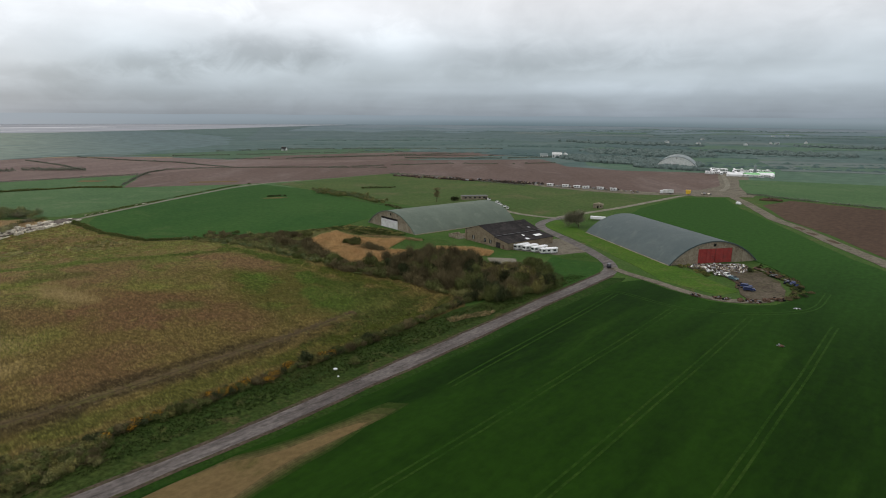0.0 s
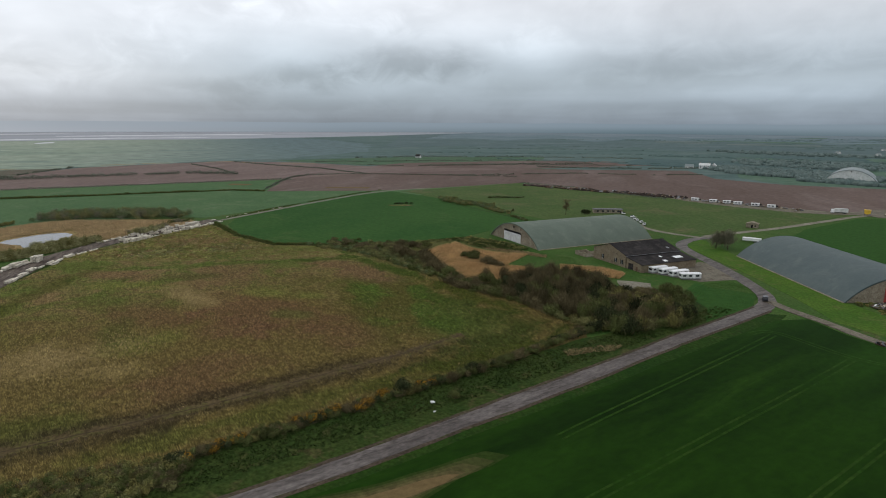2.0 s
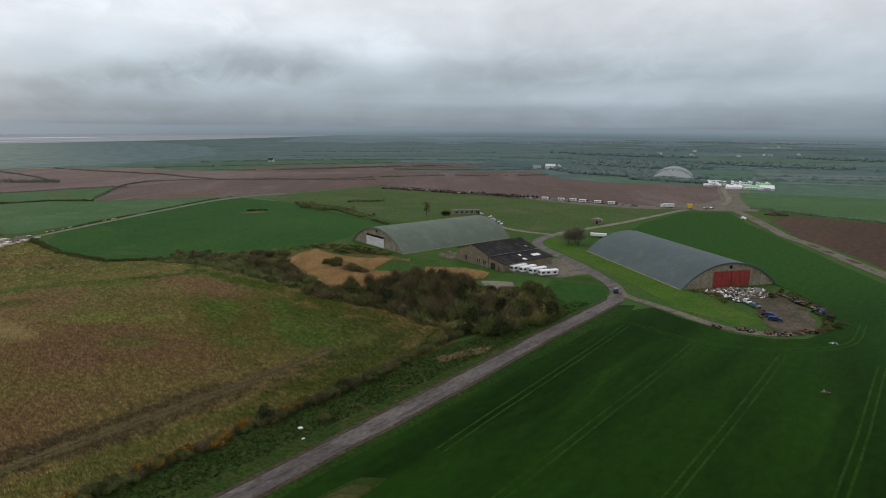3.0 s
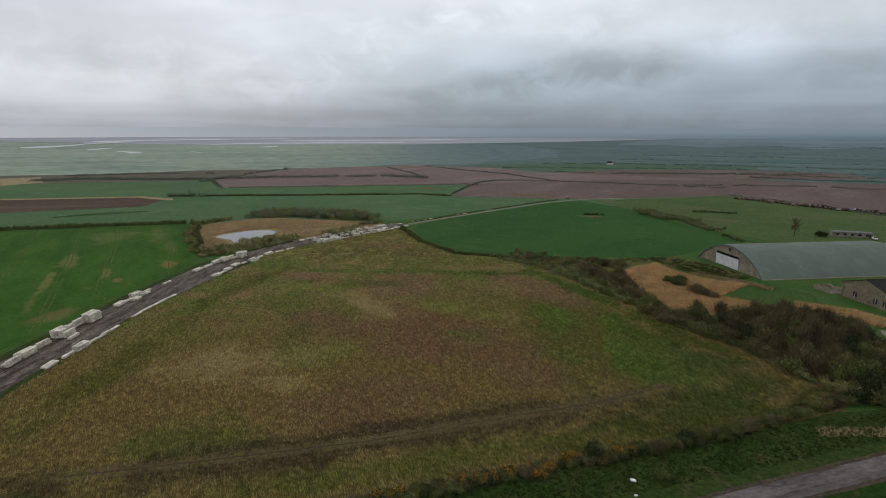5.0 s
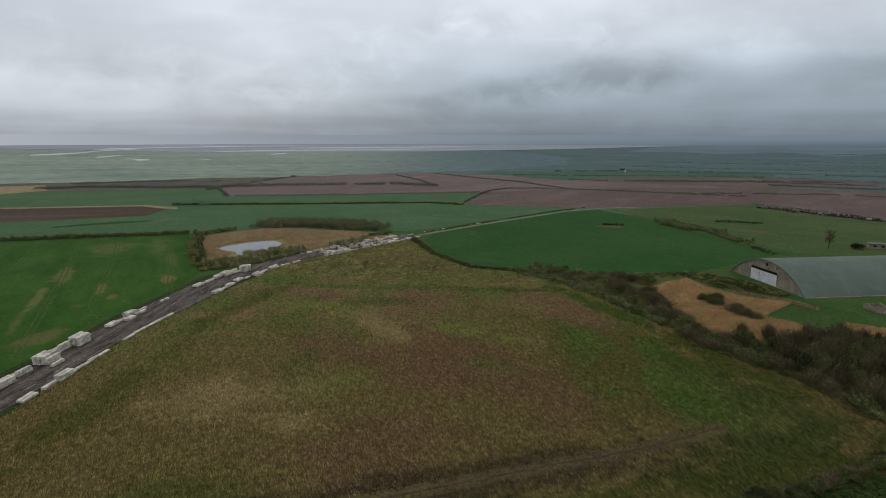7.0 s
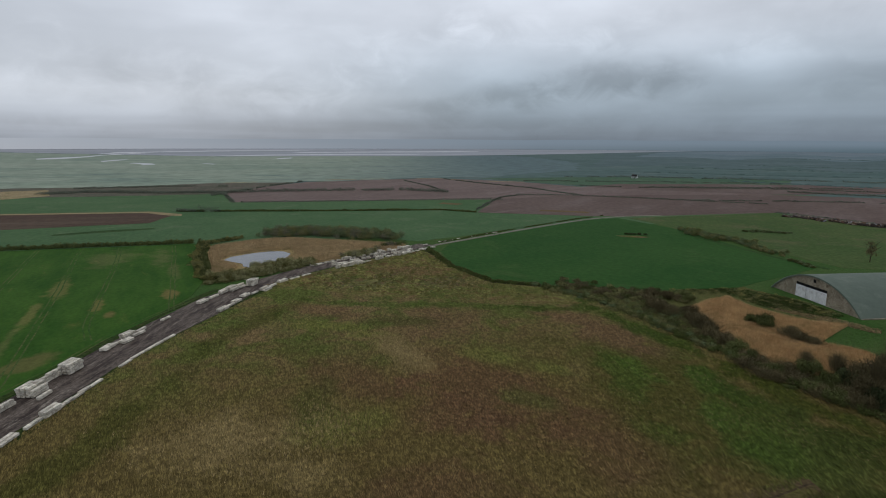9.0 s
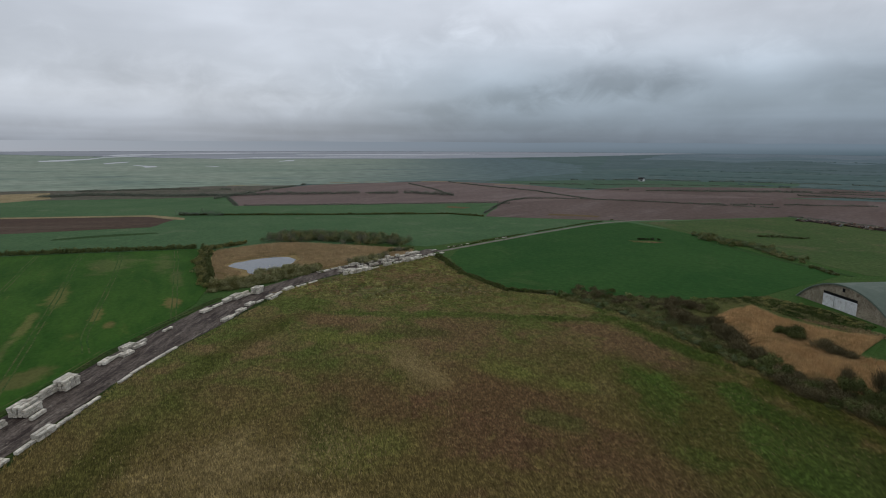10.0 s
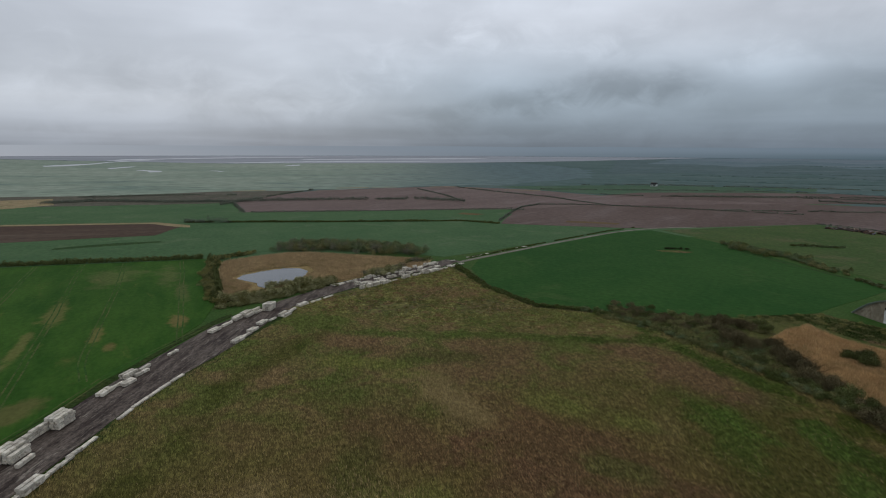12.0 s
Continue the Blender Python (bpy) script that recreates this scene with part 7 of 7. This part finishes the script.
def lane_turn(x, y):
    """The direction of the runway's edge near a place, in degrees."""
    best = min(zip(LANE, LANE[1:]), key=lambda s: math.hypot((s[0][0] + s[1][0]) / 2 - x, (s[0][1] + s[1][1]) / 2 - y))
    return math.degrees(math.atan2(best[1][1] - best[0][1], best[1][0] - best[0][0])) - 90


WEST_SIDE = [(-216, -46.5, 6, 2, 1.5), (-223.6, -43.4, 6, 2, 1.6), (-230.5, -41.8, 6, 3, 1.7), (-238, -39.8, 5.5, 2, 1.5), (-246.5, -36.2, 6.2, 4, 2.3), (-243.4, -32.6, 5.5, 1, 0.8),
             (-252.5, -36.4, 6, 2, 1.7), (-257, -34.2, 6, 1, 2.0), (-261.5, -31.2, 6.2, 3, 2.7), (-279.5, -25.8, 5.5, 2, 0.9), (-284.2, -23.6, 5, 1, 0.6), (-285.5, -21.2, 5, 2, 0.8),
             (-291, -22.2, 5.5, 2, 1.4), (-292.3, -19.0, 5.5, 1, 0.8), (-297, -18.8, 5.5, 1, 0.8), (-309, -12.8, 5, 1, 0.7)]
WEST_SIDE_FAR = [(-331, -2.0, 6, 2, 0.9), (-338, 2.0, 6, 1, 0.8), (-345, 5.2, 5, 2, 1.2), (-349, 8.8, 5.5, 3, 1.7), (-353.5, 12.5, 5, 2, 1.5), (-357, 17.4, 5.5, 3, 2.5)]
EAST_SIDE = [(-219, -32.5, 6, 2, 1.2), (-226, -29.6, 6, 1, 0.7), (-232, -27.6, 6, 2, 1.4), (-237.4, -25.6, 6, 1, 0.6), (-241.2, -24.2, 5, 1, 0.5), (-244.6, -23.4, 4.2, 1, 1.3), (-249, -21.8, 6, 1, 0.5),
             (-263.4, -17.2, 6.5, 1, 0.5), (-270, -15, 6.5, 1, 0.5), (-275.5, -12.6, 5, 1, 0.5), (-279.8, -10.6, 5, 1, 0.6), (-285.4, -8.2, 6, 1, 0.5), (-317, 7, 6.5, 2, 0.9), (-322, 9.5, 5, 1, 0.7),
             (-328, 11.7, 5, 2, 0.9)]
EAST_SIDE_FAR = [(-337, 14.7, 5, 2, 0.8), (-340.5, 18.6, 5, 1, 0.6), (-346, 23.6, 6, 3, 1.1), (-352, 26.5, 6, 1, 0.8), (-360, 31.2, 6, 2, 1.0), (-365, 37, 6, 1, 0.6), (-371, 43, 6, 1, 0.5)]
number = 0
for rows in (WEST_SIDE, WEST_SIDE_FAR, EAST_SIDE, EAST_SIDE_FAR):
    for x, y, long, columns, high in rows:
        number += 1
        size = "tall" if high > 1.4 else "low"
        make_stack(pose(x, y, 0.2, 0, 0, lane_turn(x, y) + random.Random(number).uniform(-4, 4)), long, columns, high * 1.15, number, f"{size} stack of pale cut stone on the old runway")
py = random.Random(63)
for start, end, count in (((-394, 49), (-436, 113), 19), ((-384, 61), (-432, 128), 18), ((-391, 58), (-428, 112), 14)):
    for k in range(count):
        f = (k + py.uniform(-0.25, 0.25)) / count
        number += 1
        make_stack(pose(start[0] + (end[0] - start[0]) * f, start[1] + (end[1] - start[1]) * f, 0.2, 0, 0, lane_turn(-420, 90) + py.uniform(-8, 8)), py.uniform(2.0, 4.6), py.choice((1, 1, 2, 3)),
                   py.choice((0.6, 0.9, 1.2, 1.9)), number, "stack of pale cut stone beside the old runway")
TRACK_EDGE = [(-440, 121), (-477, 184), (-531, 282), (-543, 322)]
for (ax, ay), (bx, by) in zip(TRACK_EDGE, TRACK_EDGE[1:]):
    span, f = math.hypot(bx - ax, by - ay), 2.0
    while f < span and ay + (by - ay) * f / span < 190:
        number += 1
        long = py.uniform(1.8, 6.0)
        make_stack(pose(ax + (bx - ax) * f / span + py.uniform(-0.7, 0.7), ay + (by - ay) * f / span, 0.14, 0, 0, math.degrees(math.atan2(by - ay, bx - ax)) - 90 + py.uniform(-7, 7)), long, 1, py.uniform(0.25, 0.5), number,
                   "low row of pale stone at the track edge")
        f += long + py.choice((0.6, 1.2, 3.0, 9.0)) + ay * 0.012


# ---- scrap and rubble ----
M["dark_rubble"] = material("dark_rubble", (0.040, 0.031, 0.027), (0.070, 0.055, 0.047), None, 0.1, 1.0, 0.3)
def make_heap(m, wide, deep, high, count, mats, label, seed, name="scrap_heap", size=1.0):
    """A heap: a rough mound with broken pieces sticking out of it."""
    py = random.Random(seed)
    ob = thing(name, m, label, "heap")
    bm = bmesh.new()
    bmesh.ops.create_icosphere(bm, subdivisions=3, radius=1.0)
    for v in bm.verts:
        bump = 1 + 0.35 * noise.noise(v.co * 2.1 + Vector((seed, 0, 0)))
        v.co = Vector((v.co.x * wide / 2 * bump, v.co.y * deep / 2 * bump, max(-0.2, v.co.z * high * bump * 0.75)))
    part("mound", bm, mats[0], ob)
    for k in range(count):
        a, r = py.uniform(0, math.tau), py.random() ** 0.5
        x, y = math.cos(a) * r * wide / 2, math.sin(a) * r * deep / 2
        z = high * 0.7 * math.sqrt(max(0.0, 1 - r * r))
        s = (py.uniform(0.4, 1.6) * size, py.uniform(0.3, 1.1) * size, py.uniform(0.1, 0.5) * size)
        bm = boxes((-s[0], s[0], -s[1], s[1], -s[2], s[2]), bevel=0.04)
        bmesh.ops.transform(bm, verts=bm.verts, matrix=pose(x, y, z, py.uniform(-35, 35), py.uniform(-35, 35), py.uniform(0, 360)))
        part("scrap_piece", bm, py.choice(mats[1:]), ob)
    return ob


SCRAP = ("yard_soil", "block", "grey", "grey", "render", "grey", "dark_rubble", "grey", "rust", "dark_rubble", "grey", "timber", "block", "dark_rubble", "dark_rubble", "render", "render", "timber", "rust", "white")
make_heap(pose(-84, 282, 0.27, 0, 0, 48), 20, 9, 1.3, 190, SCRAP, "long heap of white and grey scrap before the red doors", 1, "scrap_heap", 0.55)
make_heap(pose(-74.5, 283, 0.27, 0, 0, 60), 17, 9, 1.2, 170, SCRAP, "heap of white and grey scrap in the yard", 2, "scrap_heap", 0.55)
make_heap(pose(-76, 292, 0.27, 0, 0, 40), 10, 5, 1.3, 60, ("yard_soil", "white", "render", "grey", "grey", "dark_rubble", "render", "dark_rubble"), "heap of white sheeting and rubble by the red doors", 7, "scrap_heap", 0.55)
make_heap(pose(-79, 272, 0.27, 0, 0, -40), 10, 3.5, 0.8, 40, ("verge", "white", "grey", "caravan", "dark_rubble"), "low weedy heap of scrap", 3, "scrap_heap", 0.6)
make_heap(pose(-64.5, 258, 0.27, 0, 0, 100), 9, 3, 1.0, 36, ("yard_soil", "rust", "rust", "dark_rubble", "black"), "rust-brown heap of scrap metal", 4, "scrap_heap", 0.6)
make_heap(pose(-49, 274, 0.27, 0, 0, 120), 8, 4, 1.2, 24, ("verge", "blue", "blue", "black", "grey"), "dark heap of scrap with blue drums", 5, "scrap_heap", 0.7)
make_heap(pose(-57, 284, 0.27, 0, 0, 145), 15, 3.5, 1.2, 40, ("verge", "black", "dark_rubble", "grey", "rust"), "dark weedy heap of scrap", 6, "scrap_heap", 0.7)
make_heap(pose(-65, 291, 0.27, 0, 0, 145), 8, 3.0, 1.0, 24, ("verge", "render", "dark_rubble", "rust"), "brown weedy heap of rubble", 8, "scrap_heap", 0.6)
for k, (x, y) in enumerate(((-73, 231), (-65.3, 233.6), (-62.5, 234.4), (-55, 237.6), (-53, 238.6), (-50.4, 242.4), (-49, 246.5), (-46.5, 247.5), (-58, 236))):
    make_heap(pose(x, y, 0.24, 0, 0, 35 * k), 3.4, 2.0, 0.9, 9, ("soil", "rust", "black", "rust", "grey"), "small heap of rusty machinery by the lane", 10 + k, "scrap_heap", 0.6)
py = random.Random(64)
for k in range(22):
    f = k / 22
    x = -498 + 170 * f
    make_heap(pose(x, 478 + 10 * math.sin(3 * f) + 42 * f * f + py.uniform(-4, 4), 0.12, 0, 0, py.uniform(-20, 20)), py.uniform(9, 15), py.uniform(4, 7), py.uniform(2.0, 3.4), 14,
              ("dark_rubble", "rust", "grey", "dark_rubble", "render", "dark_rubble", "timber", "dark_rubble", "rust"), "heap of brown rubble and scrap", 30 + k, "rubble_heap", 1.2)
for k in range(9):
    make_heap(pose(-330 + 12 * k, 512 + 2.2 * k + py.uniform(-2, 2), 0.12, 0, 0, py.uniform(-20, 20)), 8, 3.5, 1.2, 12, ("gravel", "render", "grey", "grey", "rust"), "heap of pale rubble and scrap", 60 + k, "rubble_heap", 1.1)
make_heap(pose(-124, 556, 0.12, 0, 0, 20), 17, 7, 3.0, 8, ("soil", "soil", "rust"), "brown mound of dug soil", 80, "spoil_heap")
make_heap(pose(-178, 556, 0.2, 0, 0, 20), 8, 5, 1.6, 10, ("gravel", "block", "grey"), "pale heap of rubble at the junction", 81, "rubble_heap")
make_heap(pose(-138, 513, 0.25), 3.5, 2.4, 1.6, 8, ("white", "white", "caravan"), "white dumped bags beside the track", 82)
make_heap(pose(-34.8, 195, 0.22), 1.8, 1.2, 0.4, 6, ("soil", "grey", "rust"), "scrap lying in the wheat", 83, "scrap_heap", 0.5)
make_heap(pose(-39.6, 239.7, 0.22), 2.4, 0.8, 0.3, 5, ("verge", "grey", "white"), "white litter at the field edge", 84, "litter_heap", 0.5)


def make_bag(m, seed, size):
    ob = thing("feed_sack", m, "white plastic feed sack lying on the verge", "sack")
    bm = bmesh.new()
    bmesh.ops.create_icosphere(bm, subdivisions=3, radius=1.0)
    for v in bm.verts:
        k = 1 + 0.3 * noise.noise(v.co * 2 + Vector((seed, 0, 0)))
        v.co = Vector((v.co.x * 0.75 * k, v.co.y * 0.5 * k, max(-0.3, v.co.z * 0.42 * k))) * size
    part("sack", bm, "white", ob)
    part("tie", boxes((0.55 * size, 0.9 * size, -0.12 * size, 0.12 * size, 0.0, 0.2 * size), bevel=0.02), "white", ob)


make_bag(pose(-121.1, 92.6, 0.30, 0, 0, 30), 1, 0.8)
make_bag(pose(-116.9, 90.3, 0.22, 0, 0, 80), 2, 0.45)

bare_tree(-321, 352, 12.8, 301, "tree", "slim bare tree standing alone", "twig", 1500, spread=0.13, low=0.3, size=0.22)
bare_tree(-181, 332, 12.0, 302, "tree", "wide grey-green spring tree beside the hangar", "grey_twig", 5200, spread=0.26, low=0.14, size=0.11, twigs=700)
bare_tree(-186, 329, 11.0, 304, "tree", "wide grey-green spring tree beside the hangar", "grey_twig", 4200, spread=0.26, low=0.14, size=0.11, twigs=600)
bare_tree(-186, 338, 9.5, 303, "tree", "bare spring tree beside the hangar", "twig", 4500, spread=0.32, low=0.12, size=0.12)
